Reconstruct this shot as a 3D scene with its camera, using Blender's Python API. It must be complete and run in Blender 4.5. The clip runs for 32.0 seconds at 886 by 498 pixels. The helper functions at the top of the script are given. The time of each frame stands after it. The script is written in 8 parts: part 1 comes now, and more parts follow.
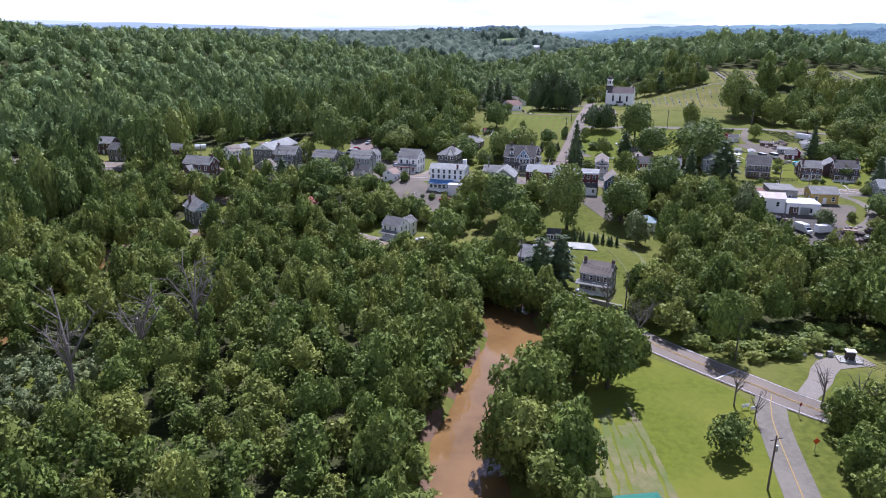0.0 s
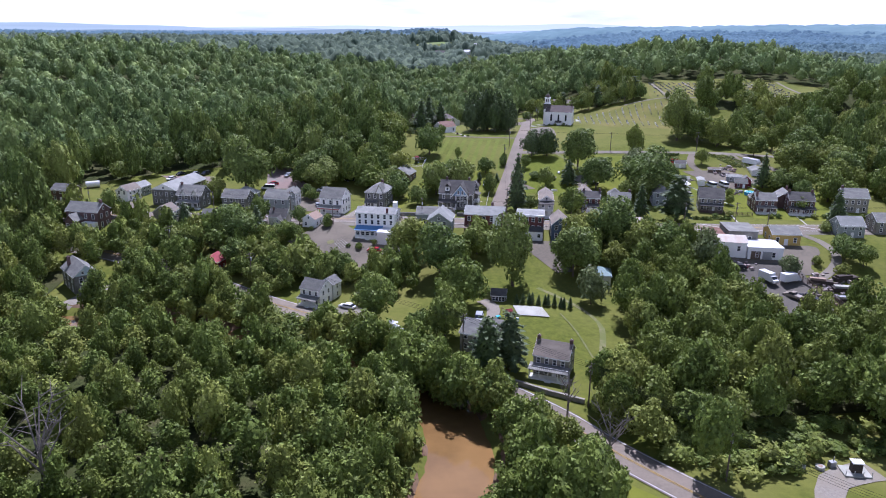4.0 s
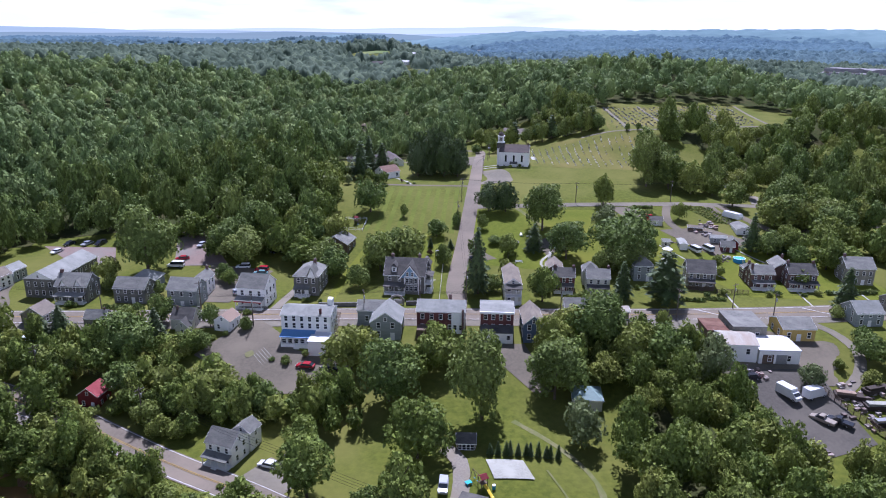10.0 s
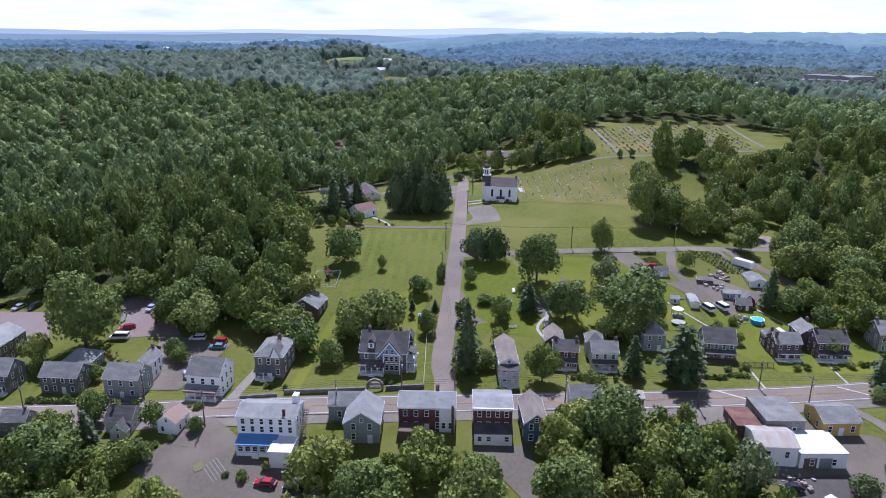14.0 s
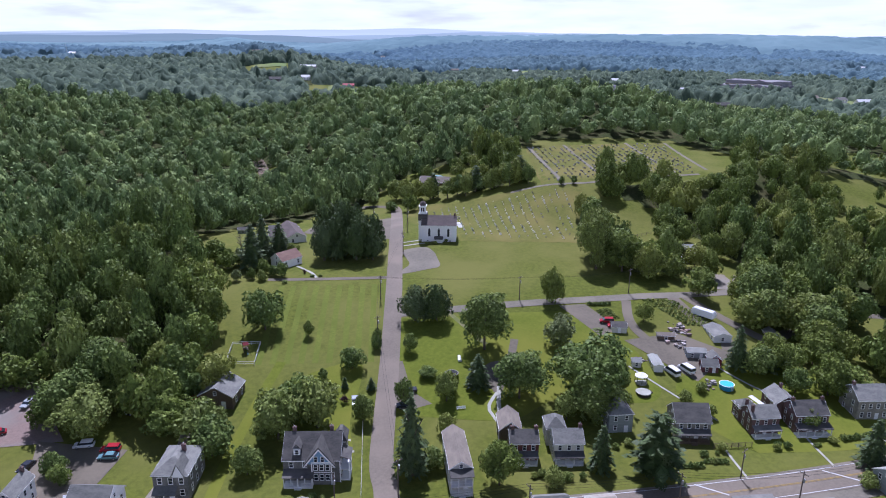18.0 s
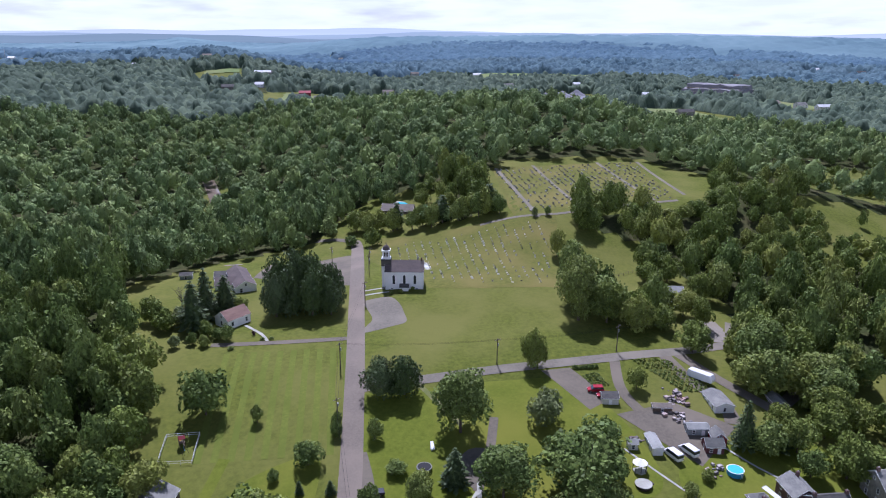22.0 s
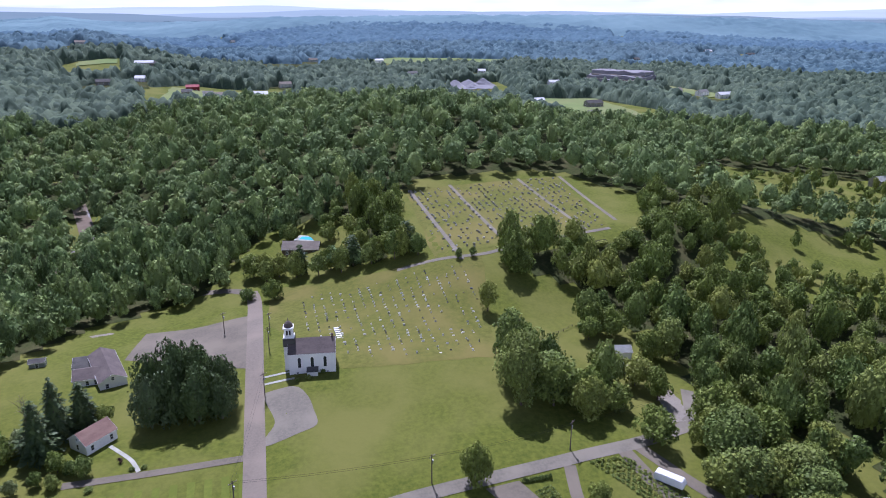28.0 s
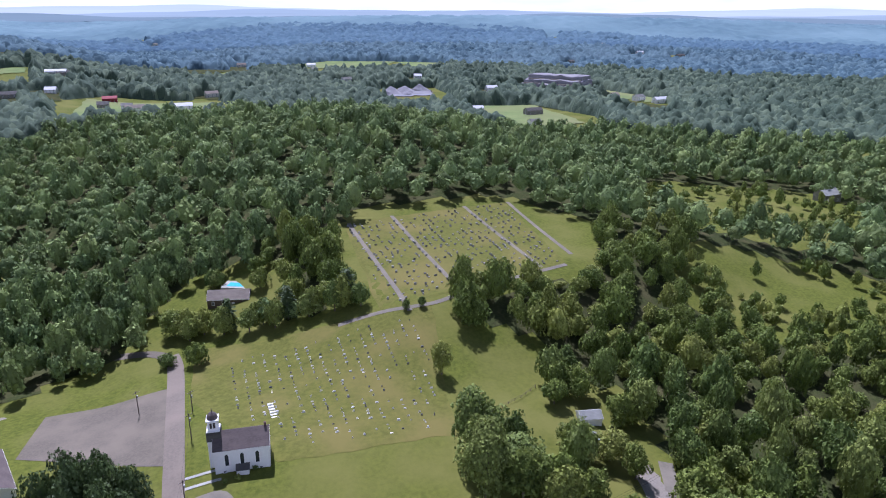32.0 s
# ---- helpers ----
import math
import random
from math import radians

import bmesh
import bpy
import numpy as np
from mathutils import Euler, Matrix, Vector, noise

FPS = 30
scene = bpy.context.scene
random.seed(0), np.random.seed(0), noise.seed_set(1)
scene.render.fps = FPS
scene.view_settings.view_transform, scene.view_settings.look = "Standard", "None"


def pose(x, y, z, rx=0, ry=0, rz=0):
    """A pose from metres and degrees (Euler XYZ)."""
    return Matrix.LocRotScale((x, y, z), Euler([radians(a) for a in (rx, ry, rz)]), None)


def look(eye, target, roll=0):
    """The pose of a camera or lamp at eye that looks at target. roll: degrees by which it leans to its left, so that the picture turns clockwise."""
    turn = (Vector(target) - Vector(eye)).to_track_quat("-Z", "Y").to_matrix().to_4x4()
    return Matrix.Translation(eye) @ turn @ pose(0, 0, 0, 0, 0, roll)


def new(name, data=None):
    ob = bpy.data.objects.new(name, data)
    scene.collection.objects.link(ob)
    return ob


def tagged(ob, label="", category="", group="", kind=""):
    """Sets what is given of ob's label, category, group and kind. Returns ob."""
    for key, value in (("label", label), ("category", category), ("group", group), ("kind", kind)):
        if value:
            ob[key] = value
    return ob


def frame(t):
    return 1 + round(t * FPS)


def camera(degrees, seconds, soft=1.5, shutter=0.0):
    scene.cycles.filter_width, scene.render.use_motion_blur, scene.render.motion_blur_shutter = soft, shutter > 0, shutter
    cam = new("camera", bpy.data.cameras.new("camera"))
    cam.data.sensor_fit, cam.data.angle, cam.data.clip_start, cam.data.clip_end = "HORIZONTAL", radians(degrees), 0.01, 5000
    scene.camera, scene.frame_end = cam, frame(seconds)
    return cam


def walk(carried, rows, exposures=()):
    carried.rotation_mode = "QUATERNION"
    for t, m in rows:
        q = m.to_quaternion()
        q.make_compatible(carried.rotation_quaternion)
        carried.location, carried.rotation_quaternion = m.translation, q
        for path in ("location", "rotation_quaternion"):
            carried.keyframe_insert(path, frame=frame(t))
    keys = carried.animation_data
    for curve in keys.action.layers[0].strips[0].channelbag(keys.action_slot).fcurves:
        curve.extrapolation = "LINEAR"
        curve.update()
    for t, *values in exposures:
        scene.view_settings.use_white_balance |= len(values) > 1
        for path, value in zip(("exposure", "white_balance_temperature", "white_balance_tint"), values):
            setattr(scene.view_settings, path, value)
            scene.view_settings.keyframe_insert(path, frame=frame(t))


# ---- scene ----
cam = camera(65.3, 32.0, soft=1.0)
METRES, EYE, TILT, LEAN, TURN = 268.0, 53.3, -17.2, -0.35, 0.0
EXPOSURE = [(0.0, 0.48, 5290, 31.0), (8.0, 0.43, 5270, 31.0), (11.0, 0.36, 5210, 30.5), (15.0, 0.27, 5190, 30.5), (21.0, 0.17, 5210, 31.0), (27.0, 0.27, 5210, 32.0), (32.0, 0.31, 5210, 33.0)]
ROWS = [
    (0.0, 0.0, 0.0, 0.0, 0.0, 0.0, -0.0),
    (0.5, 0.0009, 0.0141, 0.0071, -0.01, -0.02, 0.03),
    (1.0, 0.0021, 0.0276, 0.0152, -0.13, -0.04, 0.09),
    (1.5, 0.003, 0.0411, 0.024, -0.15, -0.05, 0.12),
    (2.0, 0.0041, 0.0544, 0.0327, -0.15, -0.06, 0.12),
    (2.5, 0.0059, 0.0676, 0.0415, -1.2, -0.07, 0.46),
    (3.0, 0.0068, 0.0805, 0.0501, -5.05, -0.16, 1.65),
    (3.5, 0.0075, 0.0937, 0.0586, -5.32, -0.16, 1.7),
    (5.5, 0.0113, 0.1465, 0.0931, -5.33, -0.2, 1.66),
    (6.0, 0.0123, 0.1597, 0.1016, -5.34, -0.2, 1.66),
    (6.5, 0.0136, 0.173, 0.1102, -5.66, -0.2, 1.74),
    (7.0, 0.0145, 0.1862, 0.1189, -6.8, -0.23, 2.08),
    (7.5, 0.0153, 0.1993, 0.1276, -6.9, -0.24, 2.11),
    (8.0, 0.0164, 0.2125, 0.1363, -6.91, -0.23, 2.12),
    (8.5, 0.0184, 0.2254, 0.1451, -7.32, -0.23, 2.27),
    (9.0, 0.0195, 0.2385, 0.154, -8.6, -0.28, 2.67),
    (9.5, 0.0209, 0.2515, 0.1629, -9.26, -0.3, 2.86),
    (10.0, 0.0227, 0.2642, 0.1719, -10.11, -0.35, 3.13),
    (10.5, 0.0243, 0.277, 0.1809, -11.32, -0.42, 3.49),
    (11.0, 0.026, 0.2899, 0.1899, -11.62, -0.45, 3.58),
    (11.5, 0.0279, 0.3029, 0.1988, -11.73, -0.45, 3.62),
    (12.0, 0.03, 0.3159, 0.2078, -11.72, -0.45, 3.6),
    (12.5, 0.0322, 0.3287, 0.2168, -11.91, -0.48, 3.66),
    (13.0, 0.0345, 0.3416, 0.2257, -11.93, -0.48, 3.66),
    (13.5, 0.0368, 0.3544, 0.2348, -11.95, -0.48, 3.68),
    (14.0, 0.0392, 0.367, 0.2438, -11.94, -0.48, 3.69),
    (14.5, 0.0421, 0.3797, 0.2527, -12.04, -0.48, 3.73),
    (15.0, 0.0453, 0.3922, 0.2616, -13.19, -0.56, 4.09),
    (15.5, 0.048, 0.4044, 0.2705, -15.05, -0.72, 4.63),
    (17.5, 0.0603, 0.4538, 0.3059, -17.36, -0.98, 5.27),
    (18.0, 0.0634, 0.4661, 0.3141, -17.6, -1.0, 5.33),
    (18.5, 0.0673, 0.4781, 0.3225, -17.76, -1.02, 5.38),
    (19.0, 0.0708, 0.4894, 0.3302, -18.38, -1.06, 5.56),
    (19.5, 0.0748, 0.5014, 0.3388, -19.4, -1.16, 5.86),
    (20.0, 0.0783, 0.5136, 0.3472, -20.05, -1.21, 6.05),
    (20.5, 0.0824, 0.5256, 0.3559, -20.08, -1.2, 6.08),
    (21.0, 0.0868, 0.5374, 0.3648, -20.21, -1.2, 6.15),
    (21.5, 0.0913, 0.5494, 0.3735, -20.45, -1.25, 6.25),
    (22.0, 0.0956, 0.5613, 0.3821, -20.77, -1.48, 6.32),
    (22.5, 0.1, 0.5732, 0.3908, -21.1, -1.81, 6.41),
    (23.0, 0.1045, 0.5849, 0.3993, -21.41, -2.16, 6.49),
    (23.5, 0.1094, 0.5968, 0.4079, -21.79, -2.54, 6.59),
    (24.0, 0.1143, 0.6085, 0.4166, -22.43, -2.94, 6.78),
    (24.5, 0.1193, 0.6202, 0.4253, -23.12, -3.35, 6.97),
    (26.5, 0.141, 0.6681, 0.4608, -25.92, -3.92, 7.7),
    (27.0, 0.1467, 0.6799, 0.4695, -26.76, -4.03, 7.94),
    (27.5, 0.1526, 0.6919, 0.4782, -27.66, -4.18, 8.19),
    (28.0, 0.1586, 0.7035, 0.4868, -28.53, -4.32, 8.41),
    (28.5, 0.1646, 0.7151, 0.4954, -29.33, -4.45, 8.62),
    (29.0, 0.1709, 0.7268, 0.5037, -29.98, -4.56, 8.78),
    (29.5, 0.1772, 0.7385, 0.5118, -30.63, -4.67, 8.93),
    (30.0, 0.1836, 0.7499, 0.52, -31.27, -4.8, 9.1),
    (30.5, 0.1902, 0.7613, 0.5281, -31.92, -4.93, 9.26),
    (31.0, 0.1971, 0.7726, 0.5362, -32.55, -5.07, 9.42),
    (31.5, 0.2042, 0.7839, 0.5442, -33.17, -5.2, 9.58),
    (32.0, 0.2114, 0.7951, 0.5522, -33.76, -5.33, 9.73),
]
walk(cam, [(t, pose(0, 0, EYE, TILT, LEAN, TURN) @ pose(METRES * x, METRES * y, METRES * z, 90 + pitch, roll, yaw)) for t, x, y, z, yaw, pitch, roll in ROWS], EXPOSURE)

# ---- light: high summer sun ahead of the camera, hazy sky with thin broken cloud ----
SUN_TURN, SUN_HEIGHT = 14.0, 58.0
sun = new("sun", bpy.data.lights.new("sun", "SUN"))
sun.data.energy, sun.data.angle, sun.data.color = 5.0, radians(0.6), (1.0, 0.965, 0.91)
sun_way = Vector((math.sin(radians(SUN_TURN)) * math.cos(radians(SUN_HEIGHT)), math.cos(radians(SUN_TURN)) * math.cos(radians(SUN_HEIGHT)), math.sin(radians(SUN_HEIGHT))))
sun.matrix_world = look(sun_way * 900, (0, 0, 0))

world = bpy.data.worlds.new("sky")
scene.world = world
world.use_nodes = True
wt = world.node_tree
wt.nodes.clear()
w_out = wt.nodes.new("ShaderNodeOutputWorld")
w_bg = wt.nodes.new("ShaderNodeBackground")
w_sky = wt.nodes.new("ShaderNodeTexSky")
w_sky.sky_type, w_sky.sun_disc = "NISHITA", False
w_sky.sun_elevation, w_sky.sun_rotation = radians(SUN_HEIGHT), radians(SUN_TURN)
w_sky.air_density, w_sky.dust_density, w_sky.ozone_density = 1.0, 0.2, 1.6
w_co = wt.nodes.new("ShaderNodeTexCoord")
w_map = wt.nodes.new("ShaderNodeMapping")
w_map.inputs["Scale"].default_value = (2.2, 2.2, 14.0)
w_noise = wt.nodes.new("ShaderNodeTexNoise")
w_noise.inputs["Scale"].default_value, w_noise.inputs["Detail"].default_value = 2.6, 7.0
w_ramp = wt.nodes.new("ShaderNodeValToRGB")
w_ramp.color_ramp.elements[0].position, w_ramp.color_ramp.elements[1].position = 0.14, 0.44
w_mix = wt.nodes.new("ShaderNodeMix")
w_mix.data_type = "RGBA"
w_cloud = wt.nodes.new("ShaderNodeMix")
w_cloud.data_type = "RGBA"
w_cloud.inputs["A"].default_value, w_cloud.inputs["B"].default_value = (15.6, 16.5, 16.9, 1), (17.6, 18.5, 18.7, 1)
w_fleece = wt.nodes.new("ShaderNodeTexNoise")
w_fleece.inputs["Scale"].default_value, w_fleece.inputs["Detail"].default_value = 5.5, 6.0
w_bank = wt.nodes.new("ShaderNodeMapRange")
w_bank.inputs["From Min"].default_value, w_bank.inputs["From Max"].default_value = 0.36, 0.62
wt.links.new(w_map.outputs["Vector"], w_fleece.inputs["Vector"])
wt.links.new(w_fleece.outputs["Fac"], w_bank.inputs["Value"])
wt.links.new(w_bank.outputs["Result"], w_cloud.inputs["Factor"])
wt.links.new(w_cloud.outputs["Result"], w_mix.inputs["B"])
wt.links.new(w_co.outputs["Generated"], w_map.inputs["Vector"])
wt.links.new(w_map.outputs["Vector"], w_noise.inputs["Vector"])
wt.links.new(w_noise.outputs["Fac"], w_ramp.inputs["Fac"])
w_sep = wt.nodes.new("ShaderNodeSeparateXYZ")
w_low = wt.nodes.new("ShaderNodeMapRange")
w_low.inputs["From Min"].default_value, w_low.inputs["From Max"].default_value = 0.12, 0.55
w_low.inputs["To Min"].default_value, w_low.inputs["To Max"].default_value = 1.0, 0.06
w_mul = wt.nodes.new("ShaderNodeMath")
w_mul.operation = "MULTIPLY"
wt.links.new(w_co.outputs["Generated"], w_sep.inputs["Vector"])
wt.links.new(w_sep.outputs["Z"], w_low.inputs["Value"])
wt.links.new(w_ramp.outputs["Color"], w_mul.inputs[0])
wt.links.new(w_low.outputs["Result"], w_mul.inputs[1])
wt.links.new(w_mul.outputs["Value"], w_mix.inputs["Factor"])
wt.links.new(w_sky.outputs["Color"], w_mix.inputs["A"])
wt.links.new(w_mix.outputs["Result"], w_bg.inputs["Color"])
wt.links.new(w_bg.outputs["Background"], w_out.inputs["Surface"])
w_bg.inputs["Strength"].default_value = 0.052

# ---- materials ----
def mat(name, a, b=None, grain=3.0, patch=0.15, rough=0.85, bump=0.0, metal=0.0, spec=0.3, vary=0.0, c=None, stretch=None, island=0.0, tint=None, leafy=0.0, ragged=0.0, thin=0.46):
    """A procedural material: colours a and b mixed by fine grain, c laid over in large patches; vary: lightness by object; tint: a second colour by tree."""
    m = bpy.data.materials.new(name)
    m.use_nodes = True
    nt = m.node_tree
    n, l = nt.nodes, nt.links
    bsdf = n["Principled BSDF"]
    bsdf.inputs["Roughness"].default_value, bsdf.inputs["Metallic"].default_value = rough, metal
    bsdf.inputs["Specular IOR Level"].default_value = spec
    co = n.new("ShaderNodeTexCoord")
    src = co.outputs["Object"]
    if stretch:
        mp = n.new("ShaderNodeMapping")
        mp.inputs["Scale"].default_value = stretch
        l.new(src, mp.inputs["Vector"])
        src = mp.outputs["Vector"]
    fine = n.new("ShaderNodeTexNoise")
    fine.inputs["Scale"].default_value, fine.inputs["Detail"].default_value, fine.inputs["Roughness"].default_value = grain, 5.0, 0.65
    l.new(src, fine.inputs["Vector"])

    def mixed(fac, one, two, blend="MIX"):
        x = n.new("ShaderNodeMix")
        x.data_type, x.blend_type = "RGBA", blend
        for key, v in (("A", one), ("B", two)):
            if isinstance(v, tuple):
                x.inputs[key].default_value = (*v, 1)
            else:
                l.new(v, x.inputs[key])
        if isinstance(fac, float):
            x.inputs["Factor"].default_value = fac
        else:
            l.new(fac, x.inputs["Factor"])
        return x.outputs["Result"]

    def span(out, lo, hi, p=0.35, q=0.65):
        r = n.new("ShaderNodeMapRange")
        r.inputs["From Min"].default_value, r.inputs["From Max"].default_value = p, q
        r.inputs["To Min"].default_value, r.inputs["To Max"].default_value = lo, hi
        l.new(out, r.inputs["Value"])
        return r.outputs["Result"]

    col = mixed(span(fine.outputs["Fac"], 0, 1), a, b or tuple(v * 0.8 for v in a))
    if c:
        large = n.new("ShaderNodeTexNoise")
        large.inputs["Scale"].default_value, large.inputs["Detail"].default_value = patch, 4.0
        l.new(src, large.inputs["Vector"])
        col = mixed(span(large.outputs["Fac"], 0, 0.9, 0.42, 0.66), col, c)
    info = n.new("ShaderNodeObjectInfo") if vary or tint else None
    geo = n.new("ShaderNodeNewGeometry") if island else None
    if tint:
        att = n.new("ShaderNodeAttribute")
        att.attribute_name = "tint"
        add = n.new("ShaderNodeMath")
        add.operation = "ADD"
        l.new(att.outputs["Fac"], add.inputs[0])
        l.new(info.outputs["Random"], add.inputs[1])
        fr = n.new("ShaderNodeMath")
        fr.operation = "FRACT"
        l.new(add.outputs["Value"], fr.inputs[0])
        pw = n.new("ShaderNodeMath")
        pw.operation, pw.inputs[1].default_value = "POWER", 2.3
        l.new(fr.outputs["Value"], pw.inputs[0])
        col = mixed(pw.outputs["Value"], col, tint)
    for fac, amount in ((info.outputs["Random"] if vary else None, vary), (geo.outputs["Random Per Island"] if island else None, island)):
        if amount:
            hsv = n.new("ShaderNodeHueSaturation")
            l.new(span(fac, 1 - amount, 1 + amount, 0, 1), hsv.inputs["Value"])
            l.new(col, hsv.inputs["Color"])
            col = hsv.outputs["Color"]
    l.new(col, bsdf.inputs["Base Color"])
    if bump:
        bp = n.new("ShaderNodeBump")
        bp.inputs["Strength"].default_value, bp.inputs["Distance"].default_value = min(1.0, bump * 10), bump
        l.new(fine.outputs["Fac"], bp.inputs["Height"])
        l.new(bp.outputs["Normal"], bsdf.inputs["Normal"])
    if leafy:
        tr = n.new("ShaderNodeBsdfTranslucent")
        l.new(col, tr.inputs["Color"])
        ms = n.new("ShaderNodeMixShader")
        ms.inputs["Fac"].default_value = leafy
        l.new(bsdf.outputs["BSDF"], ms.inputs[1])
        l.new(tr.outputs["BSDF"], ms.inputs[2])
        out = ms.outputs["Shader"]
        if ragged:
            cell = n.new("ShaderNodeTexNoise")
            cell.inputs["Scale"].default_value, cell.inputs["Detail"].default_value = ragged, 2.0
            geo2 = n.new("ShaderNodeNewGeometry")
            l.new(geo2.outputs["Position"], cell.inputs["Vector"])
            gap = n.new("ShaderNodeMath")
            gap.operation, gap.inputs[1].default_value = "GREATER_THAN", thin
            l.new(cell.outputs["Fac"], gap.inputs[0])
            hole = n.new("ShaderNodeBsdfTransparent")
            cut = n.new("ShaderNodeMixShader")
            l.new(gap.outputs["Value"], cut.inputs["Fac"])
            l.new(hole.outputs["BSDF"], cut.inputs[1])
            l.new(out, cut.inputs[2])
            out = cut.outputs["Shader"]
        l.new(out, n["Material Output"].inputs["Surface"])
    return m


LEAF = mat("leaves", (0.179, 0.227, 0.043), (0.098, 0.141, 0.031), 1.6, rough=0.55, spec=0.1, island=0.4, tint=(0.241, 0.265, 0.057), leafy=0.15, bump=0.08, ragged=3.2, thin=0.43)
LEAF_DARK = mat("dark_leaves", (0.161, 0.213, 0.050), (0.085, 0.131, 0.034), 1.3, rough=0.55, spec=0.1, island=0.4, tint=(0.222, 0.260, 0.062), leafy=0.14, bump=0.1, ragged=2.2, thin=0.42)
# Slope leaf colour made paler and bluer to stand in for haze.
LEAF_HAZED = mat("hazed_slope_leaves", (0.194, 0.257, 0.087), (0.111, 0.167, 0.062), 0.8, rough=0.7, spec=0.1, island=0.4, tint=(0.251, 0.313, 0.101), leafy=0.15, bump=0.12, ragged=1.5, thin=0.43)
NEEDLE = mat("needles", (0.080, 0.117, 0.031), (0.045, 0.072, 0.020), 1.8, rough=0.6, spec=0.25, island=0.3, tint=(0.093, 0.126, 0.048), leafy=0.1, bump=0.1, ragged=3.0, thin=0.42)
LEAF_PALE = mat("pale_leaves", (0.174, 0.208, 0.087), (0.116, 0.151, 0.061), 1.6, rough=0.5, spec=0.12, island=0.3, tint=(0.196, 0.228, 0.084), leafy=0.15, bump=0.1, ragged=3.0, thin=0.43)
PLUM = mat("plum_leaves", (0.08, 0.03, 0.036), (0.05, 0.02, 0.025), 1.8, rough=0.6, island=0.3, leafy=0.1, bump=0.2, ragged=3.0)
# Four far leaf colours with air haze mixed in, bluer with distance.
HILLHAZELEAF = mat("hazed_hill_leaves", (0.067, 0.098, 0.060), (0.040, 0.064, 0.044), 0.35, 0.006, rough=0.85, spec=0.1, c=(0.073, 0.102, 0.066), tint=(0.119, 0.156, 0.093), bump=0.6)
FARHAZELEAF = mat("hazed_far_leaves", (0.071, 0.120, 0.141), (0.049, 0.089, 0.112), 0.16, 0.004, rough=0.9, spec=0.05, c=(0.091, 0.141, 0.158), tint=(0.113, 0.176, 0.190))
BLUEHAZELEAF = mat("hazed_ridge_leaves", (0.075, 0.132, 0.172), (0.057, 0.102, 0.145), 0.12, 0.003, rough=0.9, spec=0.05, c=(0.095, 0.158, 0.193), tint=(0.111, 0.181, 0.217))
HAZELEAF = mat("hazed_horizon_leaves", (0.122, 0.196, 0.218), (0.088, 0.149, 0.175), 0.022, 0.0019, rough=0.95, spec=0.05, c=(0.182, 0.270, 0.286), tint=(0.144, 0.224, 0.243))
BARK = mat("bark", (0.13, 0.10, 0.075), (0.08, 0.06, 0.045), 6, rough=0.95, bump=0.03)
DEADWOOD = mat("dead_branches", (0.22, 0.19, 0.16), (0.15, 0.13, 0.11), 5, rough=0.95)
GRASS = mat("meadow_grass", (0.129, 0.143, 0.021), (0.077, 0.096, 0.014), 0.7, 0.035, rough=0.95, spec=0.1, c=(0.156, 0.155, 0.037), bump=0.08)
LAWN = mat("mown_lawn", (0.133, 0.158, 0.017), (0.094, 0.119, 0.012), 0.8, 0.05, rough=0.95, spec=0.1, c=(0.169, 0.177, 0.025), bump=0.04)
STRIPE = mat("mowing_stripe", (0.148, 0.169, 0.027), (0.112, 0.137, 0.022), 0.9, 0.08, rough=0.95, spec=0.1, c=(0.107, 0.133, 0.020), bump=0.03)
DRYLAWN = mat("cemetery_grass", (0.145, 0.145, 0.029), (0.093, 0.103, 0.020), 0.6, 0.05, rough=0.95, spec=0.1, c=(0.173, 0.151, 0.043), bump=0.06)
TRACK = mat("trodden_grass", (0.205, 0.190, 0.100), (0.150, 0.160, 0.060), 1.2, 0.2, rough=0.95, spec=0.1, c=(0.13, 0.15, 0.045))
SANDLAWN = mat("dry_lawn", (0.210, 0.182, 0.092), (0.140, 0.146, 0.048), 0.5, 0.16, rough=0.95, spec=0.1, c=(0.115, 0.150, 0.036))
LITTER = mat("forest_floor", (0.062, 0.074, 0.024), (0.034, 0.043, 0.015), 0.8, 0.12, rough=0.95, spec=0.03, c=(0.078, 0.074, 0.032), bump=0.3)
ASPHALT = mat("asphalt", (0.158, 0.136, 0.099), (0.123, 0.107, 0.078), 1.2, 0.08, rough=0.9, spec=0.2, c=(0.188, 0.160, 0.115))
YARDASPHALT = mat("yard_asphalt", (0.113, 0.102, 0.083), (0.084, 0.077, 0.064), 1.2, 0.08, rough=0.9, spec=0.2, c=(0.139, 0.124, 0.098))
STREET = mat("street_asphalt", (0.200, 0.168, 0.127), (0.157, 0.134, 0.102), 1.5, 0.06, rough=0.88, spec=0.2, c=(0.236, 0.195, 0.146))
SHOULDER = mat("shoulder_asphalt", (0.189, 0.170, 0.128), (0.145, 0.131, 0.098), 1.2, 0.1, rough=0.9, spec=0.2, c=(0.218, 0.194, 0.145))
GRAVEL = mat("gravel", (0.272, 0.245, 0.197), (0.198, 0.178, 0.142), 2.5, 0.2, rough=0.95, spec=0.15, c=(0.231, 0.202, 0.149))
REDGRAVEL = mat("reddish_gravel", (0.260, 0.190, 0.158), (0.200, 0.150, 0.126), 2.0, 0.15, rough=0.95, spec=0.15, c=(0.220, 0.200, 0.171))
CHURCHROOF = mat("dark_brown_shingles", (0.120, 0.096, 0.084), (0.088, 0.072, 0.064), 1.6, 0.25, rough=0.9, bump=0.03, c=(0.138, 0.110, 0.095), stretch=(1, 1, 3))
